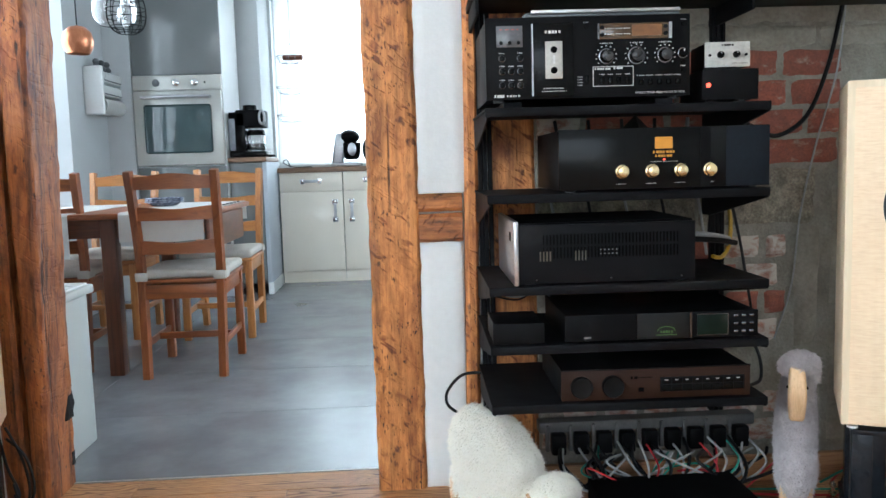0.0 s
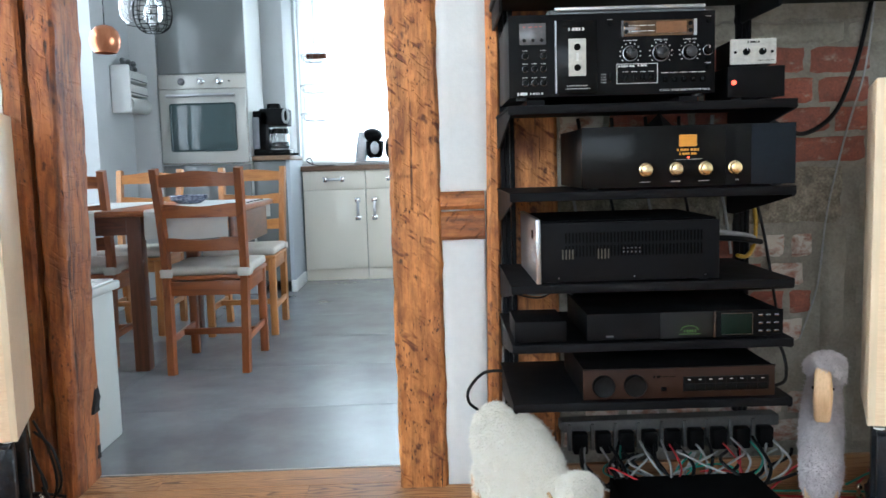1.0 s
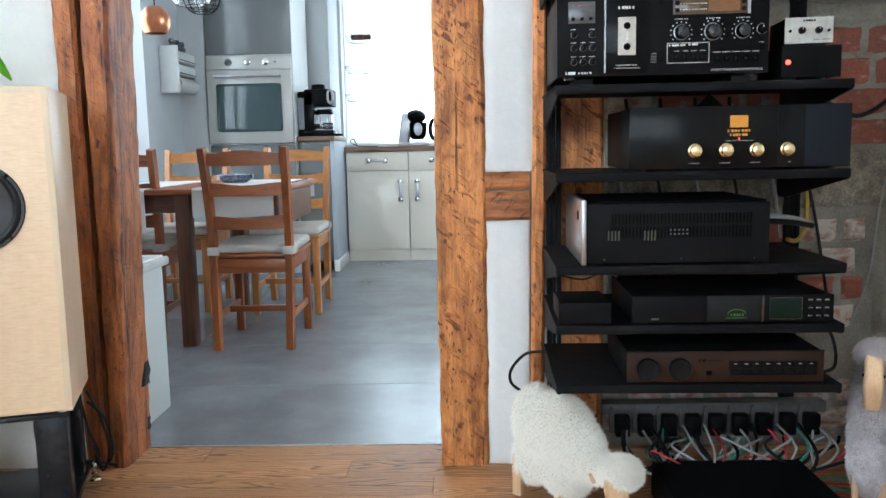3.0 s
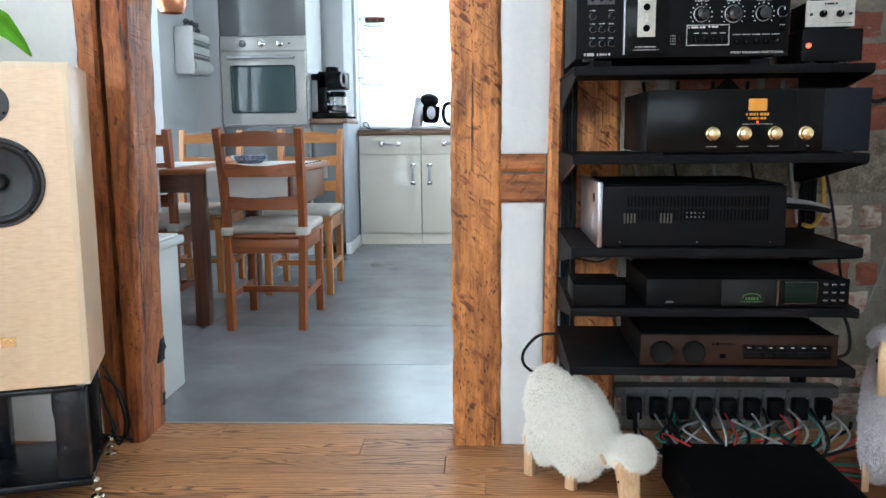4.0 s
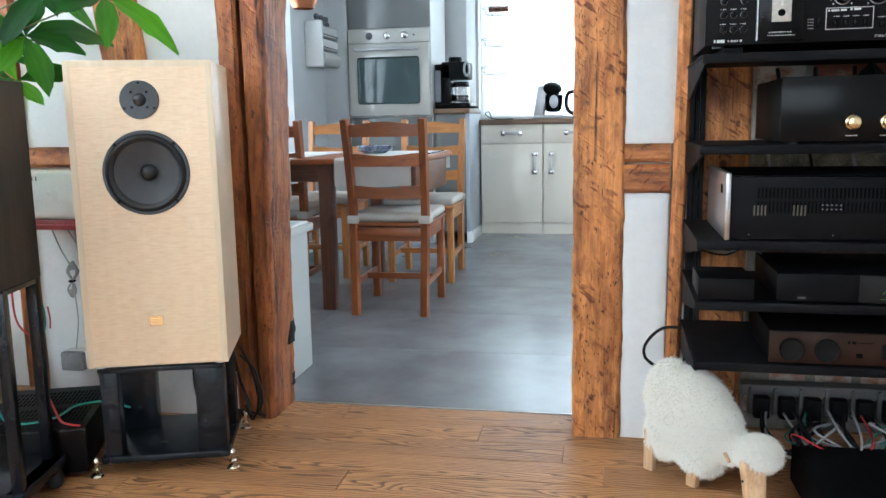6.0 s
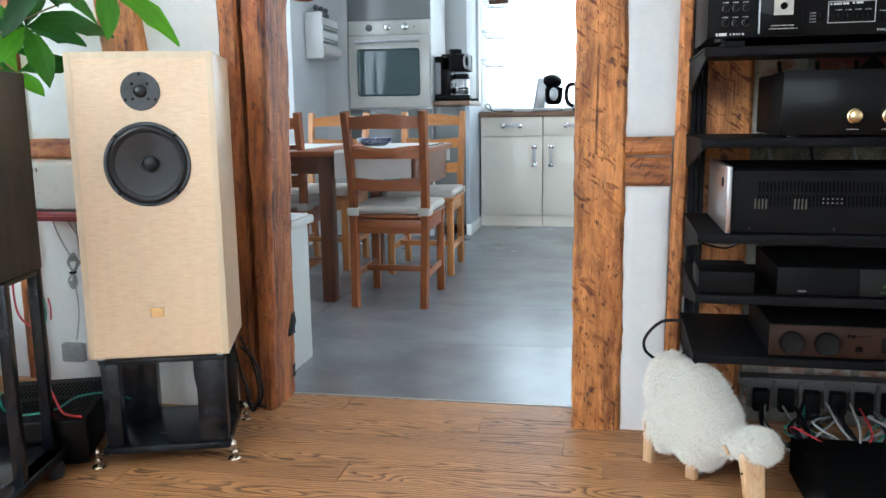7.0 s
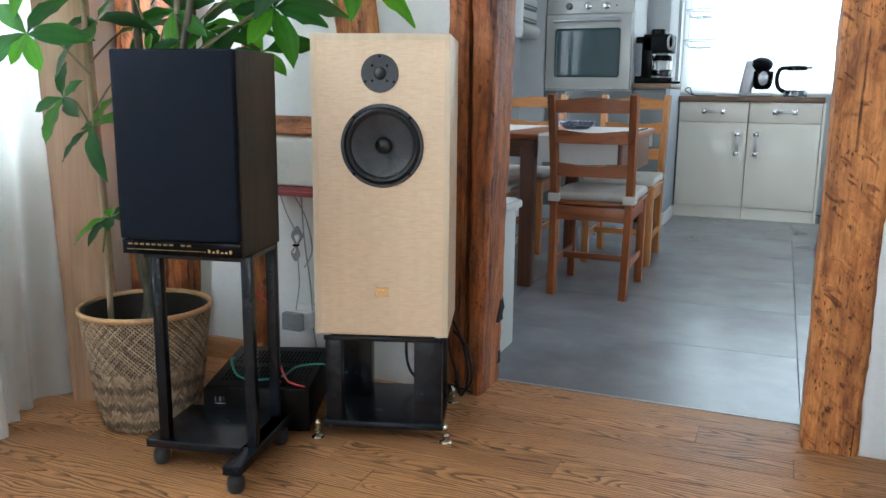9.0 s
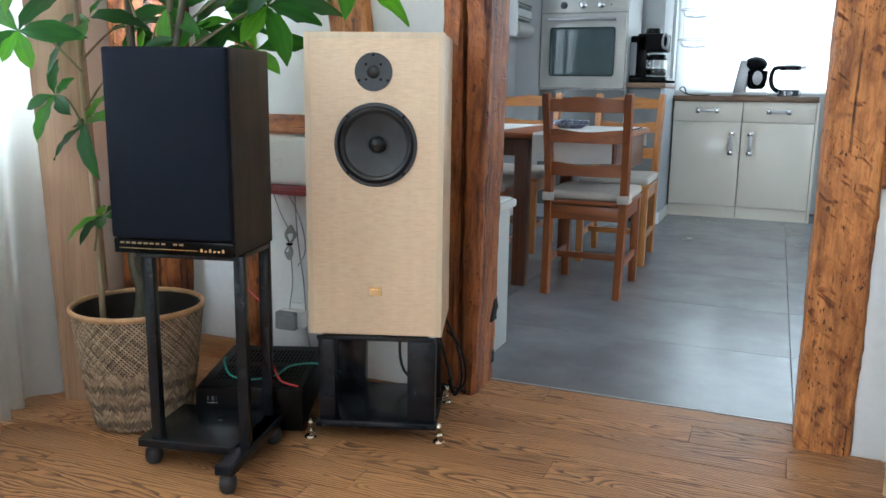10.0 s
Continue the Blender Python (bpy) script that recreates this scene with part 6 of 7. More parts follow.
def base_unit(x, hinge_right):
    """A cream base cabinet, 0.5 wide, with a drawer over a door."""
    u = thing("base_cabinet", "cream gloss kitchen base cabinet with chrome handles", "cabinet", pose(x, 6.58, 0), "cream base cabinets")
    part("body", slab(0.0, 0.5, 0.02, 0.55, 0.09, 0.885), CREAM_FRONT, u)
    part("plinth", slab(0.0, 0.5, 0.03, 0.5, 0.0, 0.09), CREAM_FRONT, u)
    d = part("drawer", slab(0.003, 0.497, 0.0, 0.02, 0.735, 0.882, 0.003), CREAM_FRONT, u)
    cupboard_handle(d, 0.25, 0.0, 0.815, 0.17, False)
    dr = part("door", slab(0.003, 0.497, 0.0, 0.02, 0.095, 0.729, 0.003), CREAM_FRONT, u)
    cupboard_handle(dr, 0.435 if not hinge_right else 0.065, 0.0, 0.575, 0.18, True)
    return u


base_unit(-1.100, False)
base_unit(-0.597, True)
tagged(part("worktop", slab(-1.108, -0.085, 6.56, 7.15, 0.886, 0.926, 0.004), WORKTOP), "brown wood worktop on the cream cabinets", "worktop")
end = thing("cabinet_side", "cream end panel beside the base cabinets", "panel", pose(-0.096, 6.58, 0))
part("panel", slab(0.0, 0.02, 0.0, 0.55, 0.0, 0.885, 0.002), CREAM_FRONT, end)

# tall cabinet with the oven
tall = thing("tall_cabinet", "tall grey gloss oven cabinet with a white side", "cabinet", pose(-2.012, 6.0, 0))
part("body", slab(0.0, 0.628, 0.02, 0.60, 0.0, 2.40), WHITE_LACQUER, tall)
part("upper_door", slab(0.003, 0.625, 0.0, 0.02, 1.605, 2.38, 0.003), GREY_FRONT, tall, "grey gloss door")
part("lower_door", slab(0.003, 0.625, 0.0, 0.02, 0.1, 0.955, 0.003), GREY_FRONT, tall, "grey gloss door")
part("plinth", slab(0.003, 0.625, 0.012, 0.03, 0.0, 0.097), GREY_SIDE, tall)
ov = thing("built_in_oven", "grey-beige built-in oven with three knobs and dark glass", "oven", pose(-2.008, 5.985, 0.966))
part("body", slab(0.0, 0.62, 0.012, 0.035, 0.0, 0.632), OVEN_ENAMEL, ov)
cp = part("control_panel", slab(0.0, 0.62, -0.006, 0.012, 0.532, 0.632, 0.003), OVEN_ENAMEL, ov)
for x in (0.165, 0.30, 0.432):
    part("knob", lathe([(0.026, 0), (0.026, 0.006), (0.021, 0.009), (0.020, 0.022), (0.016, 0.025), (0.0001, 0.025)], 26, Matrix.Translation((x, -0.006, 0.582)) @ Matrix.Rotation(radians(90), 4, "X")), CHROME if x > 0.2 else GREY_PLASTIC, cp)
part("pilot_lamp", drum(0.006, (0.505, -0.004, 0.582), (0.505, -0.009, 0.582), 12), DARK_CHROME, cp)
dd = part("oven_door", slab(0.002, 0.618, -0.014, 0.012, 0.0, 0.524, 0.006), OVEN_ENAMEL, ov)
part("glass", slab(0.075, 0.545, -0.0165, -0.012, 0.085, 0.428, 0.02, 4), OVEN_GLASS, dd, "dark reflecting oven window")
hd = part("handle", hose([(0.065, -0.055, 0.480), (0.30, -0.060, 0.482), (0.545, -0.055, 0.480)], 0.011, 10, 8), SILVER, dd, "silver bar handle")
for x in (0.075, 0.535):
    part("handle_mount", drum(0.009, (x, -0.056, 0.480), (x, -0.012, 0.480), 12), SILVER, hd)

# low cabinet with coffee maker
low = thing("grey_cabinet", "grey base cabinet with a blue-grey end panel", "cabinet", pose(-1.382, 6.06, 0))
part("body", slab(0.0, 0.24, 0.02, 0.58, 0.08, 0.975), GREY_FRONT, low)
part("door", slab(0.003, 0.238, 0.0, 0.02, 0.10, 0.970, 0.003), GREY_FRONT, low)
part("end_panel", slab(0.241, 0.272, 0.0, 0.59, 0.0, 0.975, 0.002), GREY_SIDE, low, "blue-grey end panel")
part("skirting", slab(0.245, 0.286, -0.012, 0.51, 0.0, 0.085, 0.004), WHITE_LACQUER, low, "white skirting at its foot")
cupboard_handle(low, 0.19, 0.0, 0.86, 0.08, False)
tagged(part("worktop", slab(-1.383, -1.105, 6.03, 6.65, 0.976, 1.010, 0.004), WORKTOP), "brown wood worktop below the coffee maker", "worktop")
cm = thing("coffee_maker", "black and chrome coffee maker with a glass jug", "coffee maker", pose(-1.377, 6.10, 1.010))
part("tower", slab(0.0, 0.12, 0.0, 0.24, 0.0, 0.33, 0.012, 3), BLACK_GLOSS, cm)
part("tank", slab(-0.004, 0.048, -0.006, 0.20, 0.05, 0.285, 0.01, 2), M("pale_smoked_tank", (0.34, 0.35, 0.38), rough=0.12, bump=0), cm)
part("head", slab(0.05, 0.255, 0.0, 0.22, 0.22, 0.345, 0.012, 3), BLACK_SATIN, cm)
part("chrome_loop", hose([(0.245, -0.006, 0.235), (0.262, -0.010, 0.262), (0.262, -0.010, 0.312), (0.245, -0.008, 0.338), (0.228, -0.010, 0.312), (0.228, -0.010, 0.262), (0.245, -0.006, 0.235)], 0.009, 8, 5), SILVER, cm, "bright metal loop")
part("top_cap", drum(0.055, (0.14, 0.11, 0.345), (0.14, 0.11, 0.385), 24, 0.05, 0.005), BLACK_GLOSS, cm)
part("base", slab(0.0, 0.265, -0.01, 0.24, 0.0, 0.045, 0.01, 2), BLACK_GLOSS, cm)
jug = part("jug", lathe([(0.06, 0.0), (0.068, 0.02), (0.066, 0.09), (0.058, 0.135), (0.055, 0.138), (0.062, 0.09), (0.064, 0.02), (0.0001, 0.006)], 28, Matrix.Translation((0.185, 0.08, 0.05))), GLASS, cm, "clear glass jug")
part("jug_band", lathe([(0.0685, 0.11), (0.062, 0.145), (0.058, 0.15), (0.0001, 0.15)], 24, Matrix.Translation((0.185, 0.08, 0.05))), BLACK_GLOSS, jug)
part("jug_fill", lathe([(0.0001, 0.008), (0.062, 0.01), (0.064, 0.05), (0.0001, 0.05)], 24, Matrix.Translation((0.185, 0.08, 0.05))), M("coffee", (0.02, 0.01, 0.005), rough=0.1, bump=0), jug)
cl = tagged(part("worktop_clip", slab(-1.125, -1.06, 6.16, 6.19, 1.0105, 1.028, 0.004), BLACK_SATIN), "small black gadget at the worktop edge", "gadget")
cable("thin black cable on the worktop", [(-1.03, 6.75, 0.935), (-1.05, 6.73, 0.99), (-1.08, 6.72, 0.97), (-1.0, 6.7, 0.932), (-0.85, 6.72, 0.931)], 0.004, CABLE_BLACK)

# stand mixer and kettle on the cream cabinets' worktop
mx = thing("stand_mixer", "silver and black stand mixer on the worktop", "stand mixer", pose(-0.69, 6.66, 0.926))
part("base", slab(0.0, 0.25, 0.0, 0.17, 0.0, 0.028, 0.01, 3), SILVER, mx)
neck = slab(-0.045, 0.045, -0.055, 0.055, 0.0, 0.26, 0.025, 3)
neck.transform(Matrix.Translation((0.045, 0.085, 0.01)) @ Matrix.Rotation(radians(9), 4, "Y"))
part("neck", neck, SILVER, mx)
hdm = bmesh.new()
bmesh.ops.create_icosphere(hdm, subdivisions=3, radius=1)
for v in hdm.verts:
    taper = 1.0 - 0.18 * max(0.0, -v.co.z)
    v.co = Vector((v.co.x * 0.084 * taper, v.co.y * 0.080 * taper, v.co.z * 0.062)) + Vector((0.150, 0.080, 0.232))
part("head", hdm, BLACK_SATIN, mx, "rounded black head")
part("bowl", lathe([(0.0001, 0.052), (0.045, 0.055), (0.064, 0.075), (0.074, 0.12), (0.078, 0.185), (0.074, 0.19), (0.0001, 0.19)], 28, Matrix.Translation((0.165, 0.075, 0.0))), BLACK_GLOSS, mx, "dark bowl")
part("dial", lathe([(0.038, 0.0), (0.038, 0.006), (0.030, 0.010), (0.0001, 0.011)], 24, Matrix.Translation((0.172, 0.002, 0.135)) @ Matrix.Rotation(radians(90), 4, "X") @ Matrix.Diagonal((0.9, 1.35, 1, 1))), SILVER, mx, "silver oval dial")
kt = thing("glass_kettle", "clear glass kettle with black handle and steel bands", "kettle", pose(-0.29, 6.80, 0.926))
part("body", lathe([(0.078, 0.03), (0.082, 0.05), (0.080, 0.16), (0.072, 0.205), (0.070, 0.205), (0.077, 0.16), (0.079, 0.05), (0.0001, 0.034)], 32), GLASS, kt)
part("lower_band", lathe([(0.0001, 0.0), (0.084, 0.0), (0.086, 0.03), (0.083, 0.042), (0.0001, 0.040)], 32), DARK_CHROME, kt)
part("upper_band", lathe([(0.0735, 0.195), (0.072, 0.225), (0.05, 0.235), (0.0001, 0.236)], 32), BLACK_GLOSS, kt)
part("spout", slab(0.06, 0.11, -0.02, 0.02, 0.205, 0.228, 0.008), SILVER, kt)
part("handle", hose([(-0.06, 0, 0.215), (-0.115, 0, 0.205), (-0.135, 0, 0.14), (-0.12, 0, 0.07), (-0.08, 0, 0.04)], 0.016, 10, 6), BLACK_GLOSS, kt, "black bow handle")

# kitchen curtain and hanging baskets in the window
def panel_curtain(label, x0, x1, y, z0, z1, folds, amp):
    bm, grid = bmesh.new(), []
    nu, nz = folds * 10, 12
    for j in range(nz + 1):
        grid.append([bm.verts.new((x0 + (x1 - x0) * i / nu, y + amp * math.sin(2 * math.pi * folds * i / nu + 0.1 * j), z0 + (z1 - z0) * j / nz)) for i in range(nu + 1)])
    for j in range(nz):
        for i in range(nu):
            bm.faces.new((grid[j][i], grid[j][i + 1], grid[j + 1][i + 1], grid[j + 1][i]))
    return tagged(part("curtain", bm, SHEER), label, "curtain", "sheer curtains")


panel_curtain("thin white curtain in front of the bright kitchen window", -1.16, 1.26, 7.145, 0.97, 2.36, 12, 0.012)
WIRE = M("dull_zinc_wire", (0.30, 0.32, 0.34), rough=0.5, bump=0)
hb = thing("hanging_baskets", "three thin wire baskets hanging on a cord in the window", "hanging basket", pose(-1.01, 6.92, 0))
part("cord", drum(0.003, (0.005, 0, 1.93), (0.005, 0, 2.54), 8), WIRE, hb)
for z, r in ((1.84, 0.11), (1.59, 0.12), (1.36, 0.13)):
    bk = part("basket", lathe([(r + 0.003 * math.cos(t), z + 0.003 * math.sin(t)) for t in np.linspace(0, 2 * math.pi, 7)], 36), WIRE, hb)
    part("lower_ring", lathe([(r * 0.65 + 0.0025 * math.cos(t), z - 0.055 + 0.0025 * math.sin(t)) for t in np.linspace(0, 2 * math.pi, 7)], 30), WIRE, bk)
    for k in range(12):
        a = 2 * math.pi * k / 12
        part("wire", hose([(r * math.cos(a), r * math.sin(a), z), (r * 0.9 * math.cos(a), r * 0.9 * math.sin(a), z - 0.03), (r * 0.65 * math.cos(a), r * 0.65 * math.sin(a), z - 0.055), (0, 0, z - 0.062)], 0.0018, 5, 3), WIRE, bk)
    for k in range(3):
        a = 2 * math.pi * k / 3 + 0.4
        part("chain", drum(0.0016, (r * math.cos(a), r * math.sin(a), z), (0.005 if z > 1.8 else r * math.cos(a), 0 if z > 1.8 else r * math.sin(a), 1.95 if z > 1.8 else z + 0.24), 5), WIRE, bk)
tagged(part("rolling_pin", hose([(-1.06, 6.88, 1.825), (-1.0, 6.87, 1.822), (-0.90, 6.86, 1.825)], 0.022, 12, 6), PINE_DARK_SHADED["x"]), "dark wooden roll lying in a wire basket", "utensil")

# kitchen roll holder on the west wall
kr = thing("roll_dispenser", "white wall-mounted foil and kitchen roll dispenser with small figures on top", "dispenser", pose(-2.198, 5.60, 1.33))
part("back_plate", slab(0.0, 0.03, 0.0, 0.46, 0.0, 0.29, 0.008), WHITE_PLASTIC, kr)
part("near_side", slab(0.0, 0.13, -0.02, 0.0, -0.02, 0.30, 0.012, 3), WHITE_PLASTIC, kr)
for z in (0.20, 0.11):
    part("drawer", slab(0.03, 0.11, 0.03, 0.44, z, z + 0.072, 0.008), WHITE_PLASTIC, kr)
    part("slot", slab(0.108, 0.1125, 0.06, 0.41, z + 0.01, z + 0.018), GREY_PLASTIC, kr)
part("paper_roll", drum(0.052, (0.085, 0.02, 0.045), (0.085, 0.40, 0.045), 24), WHITE_CLOTH, kr, "white kitchen paper roll")
part("roll_end", drum(0.024, (0.085, 0.014, 0.045), (0.085, 0.022, 0.045), 18), BLACK_SATIN, kr)
for k in range(3):
    y = 0.07 + 0.10 * k
    part("trinket", lathe([(0.0001, 0.0), (0.026, 0.002), (0.028, 0.02), (0.014, 0.035), (0.022, 0.05), (0.016, 0.068), (0.0001, 0.074)], 14, Matrix.Translation((0.06, y, 0.285))), GREY_PLASTIC, kr, "small grey ornament")

# dining table
tb = thing("dining_table", "antique-stained pine dining table with white runners", "table", pose(-1.45, 3.72, 0))
part("tabletop", slab(-0.70, 0.44, 0.0, 1.02, 0.715, 0.742, 0.006), PINE["x"], tb)
# Aprons, leaf and legs carry the under-table shade in their colour.
part("apron", slab(-0.62, 0.03, 0.05, 0.075, 0.63, 0.715), PINE_DARK_SHADED["x"], tb)
part("apron", slab(-0.62, 0.03, 0.945, 0.97, 0.63, 0.715), PINE_DARK_SHADED["x"], tb)
part("apron", slab(0.015, 0.04, 0.075, 0.945, 0.63, 0.715), PINE_DARK_SHADED["x"], tb)
part("hanging_leaf", slab(0.40, 0.425, 0.08, 0.90, 0.55, 0.714, 0.012, 3), PINE_DARK_SHADED["y"], tb, "leaf hanging below the table end, shade in its dark tone")
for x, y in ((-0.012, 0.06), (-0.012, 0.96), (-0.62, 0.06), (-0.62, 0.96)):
    part("leg", slab(x - 0.034, x + 0.034, y - 0.034, y + 0.034, 0, 0.715, 0.006), PINE_DARK_SHADED["z"], tb)


def runner(label, x0, x1, drop):
    """A cloth across the table, hanging over its near edge."""
    bm = bmesh.new()
    prof = [(3.715 - 0.004, 0.742 - drop), (3.714, 0.735), (3.722, 0.7445), (3.76, 0.7450), (4.70, 0.7450), (4.742, 0.7445), (4.748, 0.735), (4.75, 0.742 - drop * 0.8)]
    rows = []
    for k, (y, z) in enumerate(prof):
        rows.append([bm.verts.new((x0 + (x1 - x0) * i / 8, y + (0.006 * math.sin(i * 1.7) if k in (0, 7) else 0) - (0.003 if k < 2 else 0), z + (0.004 * math.sin(i) if k in (0, 7) else 0))) for i in range(9)])
    for a, b in zip(rows, rows[1:]):
        for i in range(8):
            bm.faces.new((a[i], a[i + 1], b[i + 1], b[i]))
    bm.normal_update()
    bmesh.ops.solidify(bm, geom=bm.faces[:], thickness=0.0025)
    return tagged(part("table_runner", bm, WHITE_CLOTH), label, "table runner", "table runners")


runner("white linen runner hanging over the table edge", -1.98, -1.62, 0.20)
runner("white linen runner with dark tassels over the table edge", -1.40, -1.03, 0.13)
for k in range(7):
    tagged(part("tassel", slab(-1.042, -1.028, 4.0 + 0.09 * k, 4.012 + 0.09 * k, 0.744, 0.751, 0.002), BLACK_DEEP), "small dark tassel on the runner edge", "tassel", "runner tassels")
pt = thing("plate_stack", "small stack of blue and white plates on the table", "plates", pose(-1.36, 4.30, 0.7475))
for k in range(3):
    part("plate", lathe([(0.0001, 0.002), (0.06, 0.0), (0.075, 0.010), (0.098, 0.020), (0.097, 0.023), (0.074, 0.014), (0.0001, 0.006)], 36, Matrix.Translation((0, 0, 0.009 * k))), BLUE_CHINA, pt)


def chair(m, material, label, group="chairs round the table"):
    """A ladder-back chair; it faces +y, its back posts stand at y = 0."""
    c = thing("dining_chair", label, "chair", m, group)
    w, d = 0.40, 0.44
    for s in (-1, 1):
        x = s * (w / 2 - 0.028)
        post = hose([(x - s * 0.006, -0.03, 0.0), (x, 0.0, 0.42), (x + s * 0.004, -0.022, 0.66), (x + s * 0.010, -0.075, 0.925)], 0.023, 4, 5)
        part("back_post", post, material["z"], c)
        part("front_leg", slab(x - 0.019, x + 0.019, d - 0.05, d - 0.012, 0, 0.43, 0.004), material["z"], c)
        part("side_rail", slab(x - 0.010, x + 0.010, 0.02, d - 0.04, 0.36, 0.425, 0.003), material["y"], c)
        part("side_stretcher", slab(x - 0.008, x + 0.008, 0.0, d - 0.03, 0.135, 0.165, 0.003), material["y"], c)
    part("stretcher", slab(-w / 2 + 0.03, w / 2 - 0.03, d * 0.42, d * 0.42 + 0.02, 0.137, 0.167, 0.003), material["x"], c)
    part("front_rail", slab(-w / 2 + 0.03, w / 2 - 0.03, d - 0.04, d - 0.02, 0.36, 0.425, 0.003), material["x"], c)
    part("rear_rail", slab(-w / 2 + 0.03, w / 2 - 0.03, -0.010, 0.010, 0.355, 0.42, 0.003), material["x"], c)
    part("seat", slab(-w / 2 + 0.004, w / 2 - 0.004, -0.005, d, 0.425, 0.443, 0.006), material["x"], c)
    for z, y, hh, sag in ((0.875, -0.060, 0.062, 0.014), (0.735, -0.034, 0.055, -0.012), (0.585, -0.012, 0.055, -0.012)):
        bm, lo, hi = bmesh.new(), [], []
        for k in range(13):
            u = k / 12 * 2 - 1
            x = u * (w / 2 - 0.035)
            top = z + hh / 2 + sag * (math.cos(u * math.pi) * 0.5)
            yy = y - 0.018 * (1 - u * u)
            lo.append((bm.verts.new((x, yy - 0.009, z - hh / 2)), bm.verts.new((x, yy + 0.009, z - hh / 2))))
            hi.append((bm.verts.new((x, yy - 0.009, top)), bm.verts.new((x, yy + 0.009, top))))
        for k in range(12):
            bm.faces.new((lo[k][0], lo[k + 1][0], hi[k + 1][0], hi[k][0]))
            bm.faces.new((lo[k][1], hi[k][1], hi[k + 1][1], lo[k + 1][1]))
            bm.faces.new((hi[k][0], hi[k + 1][0], hi[k + 1][1], hi[k][1]))
            bm.faces.new((lo[k][0], lo[k][1], lo[k + 1][1], lo[k + 1][0]))
        bm.faces.new((lo[0][0], hi[0][0], hi[0][1], lo[0][1]))
        bm.faces.new((lo[12][0], lo[12][1], hi[12][1], hi[12][0]))
        bmesh.ops.recalc_face_normals(bm, faces=bm.faces)
        part("back_slat", bm, material["x"], c)
    return c


def cushion(m):
    q = thing("seat_cushion", "oatmeal linen seat cushion tied to a dining chair", "cushion", m, "seat cushions")
    pad = slab(-0.195, 0.195, 0.0, 0.43, 0.0, 0.042, 0.018, 4)
    bmesh.ops.subdivide_edges(pad, edges=[e for e in pad.edges if e.calc_length() > 0.1], cuts=5, use_grid_fill=True)
    for v in pad.verts:
        if v.co.z > 0.03:
            v.co.z += 0.006 * math.cos(v.co.x * 8) * math.sin(v.co.y * 7.3) + 0.004 * noise.noise(v.co * 14)
    part("pad", pad, LINEN, q)
    for s in (-1, 1):
        part("tie", slab(s * 0.17 - 0.027, s * 0.17 + 0.027, -0.030, -0.020, -0.004, 0.034, 0.004), LINEN, q)
        part("tie", slab(s * 0.197 - 0.003, s * 0.197 + 0.003, -0.024, 0.05, -0.002, 0.030, 0.003), LINEN, q)
    return q


C1, C2, C3, C4 = pose(-1.135, 3.70, 0, 0, 0, 1), pose(-1.165, 4.90, 0, 0, 0, 181), pose(-1.80, 4.98, 0, 0, 0, 180), pose(-1.79, 3.86, 0, 0, 0, 2)
first = chair(C1, PINE, "antique-stained pine ladder-back chair pushed to the table")
copy_thing(first, C4)
far_chair = chair(C2, PINE_PALE, "honey-coloured pine ladder-back chair behind the table")
copy_thing(far_chair, C3)
pad = cushion(C1 @ pose(0, 0.004, 0.4435))
for c in (C2, C3, C4):
    copy_thing(pad, c @ pose(0, 0.004, 0.4435))

# pendant lamps over the table
def lamp_cord(parent, z0):
    part("cord", drum(0.003, (0, 0, z0), (0, 0, 2.548), 8), BLACK_SATIN, parent)
    part("ceiling_cup", drum(0.045, (0, 0, 2.52), (0, 0, 2.549), 20), BLACK_SATIN, parent)


cpn = thing("pendant_lamp", "round copper pendant lamp hanging over the table", "lamp", pose(-1.69, 4.18, 0), "pendant lamps")
part("shade", lathe([(0.052, 1.503), (0.068, 1.53), (0.074, 1.565), (0.064, 1.605), (0.040, 1.630), (0.012, 1.638), (0.010, 1.636), (0.060, 1.603), (0.070, 1.565), (0.050, 1.506)], 36), COPPER, cpn, "brushed copper ball shade")
lamp_cord(cpn, 1.636)
gl = thing("pendant_lamp", "clear glass pendant lamp hanging over the table", "lamp", pose(-1.56, 4.35, 0), "pendant lamps")
part("shade", lathe([(0.075, 1.665), (0.105, 1.70), (0.11, 1.76), (0.07, 1.90), (0.025, 1.96), (0.022, 1.96), (0.067, 1.90), (0.107, 1.76), (0.102, 1.70), (0.074, 1.668)], 32), GLASS, gl, "clear bell-shaped glass shade")
lamp_cord(gl, 1.95)
cg = thing("pendant_lamp", "black wire cage pendant lamp with a clear bulb", "lamp", pose(-1.45, 4.18, 0), "pendant lamps")
for k in range(12):
    a = 2 * math.pi * k / 12
    part("cage_wire", hose([(r * math.cos(a), r * math.sin(a), z) for r, z in ((0.045, 1.597), (0.078, 1.625), (0.093, 1.68), (0.085, 1.75), (0.05, 1.82), (0.02, 1.85))], 0.0022, 5, 4), BLACK_STEEL, cg)
for r, z in ((0.045, 1.597), (0.079, 1.627), (0.092, 1.67), (0.091, 1.71), (0.080, 1.76)):
    part("cage_ring", lathe([(r + 0.0022 * math.cos(t), z + 0.0022 * math.sin(t)) for t in np.linspace(0, 2 * math.pi, 6)], 28), BLACK_STEEL, cg)
part("bulb", lathe([(0.0001, 1.625), (0.028, 1.632), (0.046, 1.665), (0.042, 1.70), (0.022, 1.745), (0.018, 1.78)], 24), GLASS, cg, "clear bulb")
part("socket", drum(0.022, (0, 0, 1.77), (0, 0, 1.86), 18), BLACK_SATIN, cg)
lamp_cord(cg, 1.85)

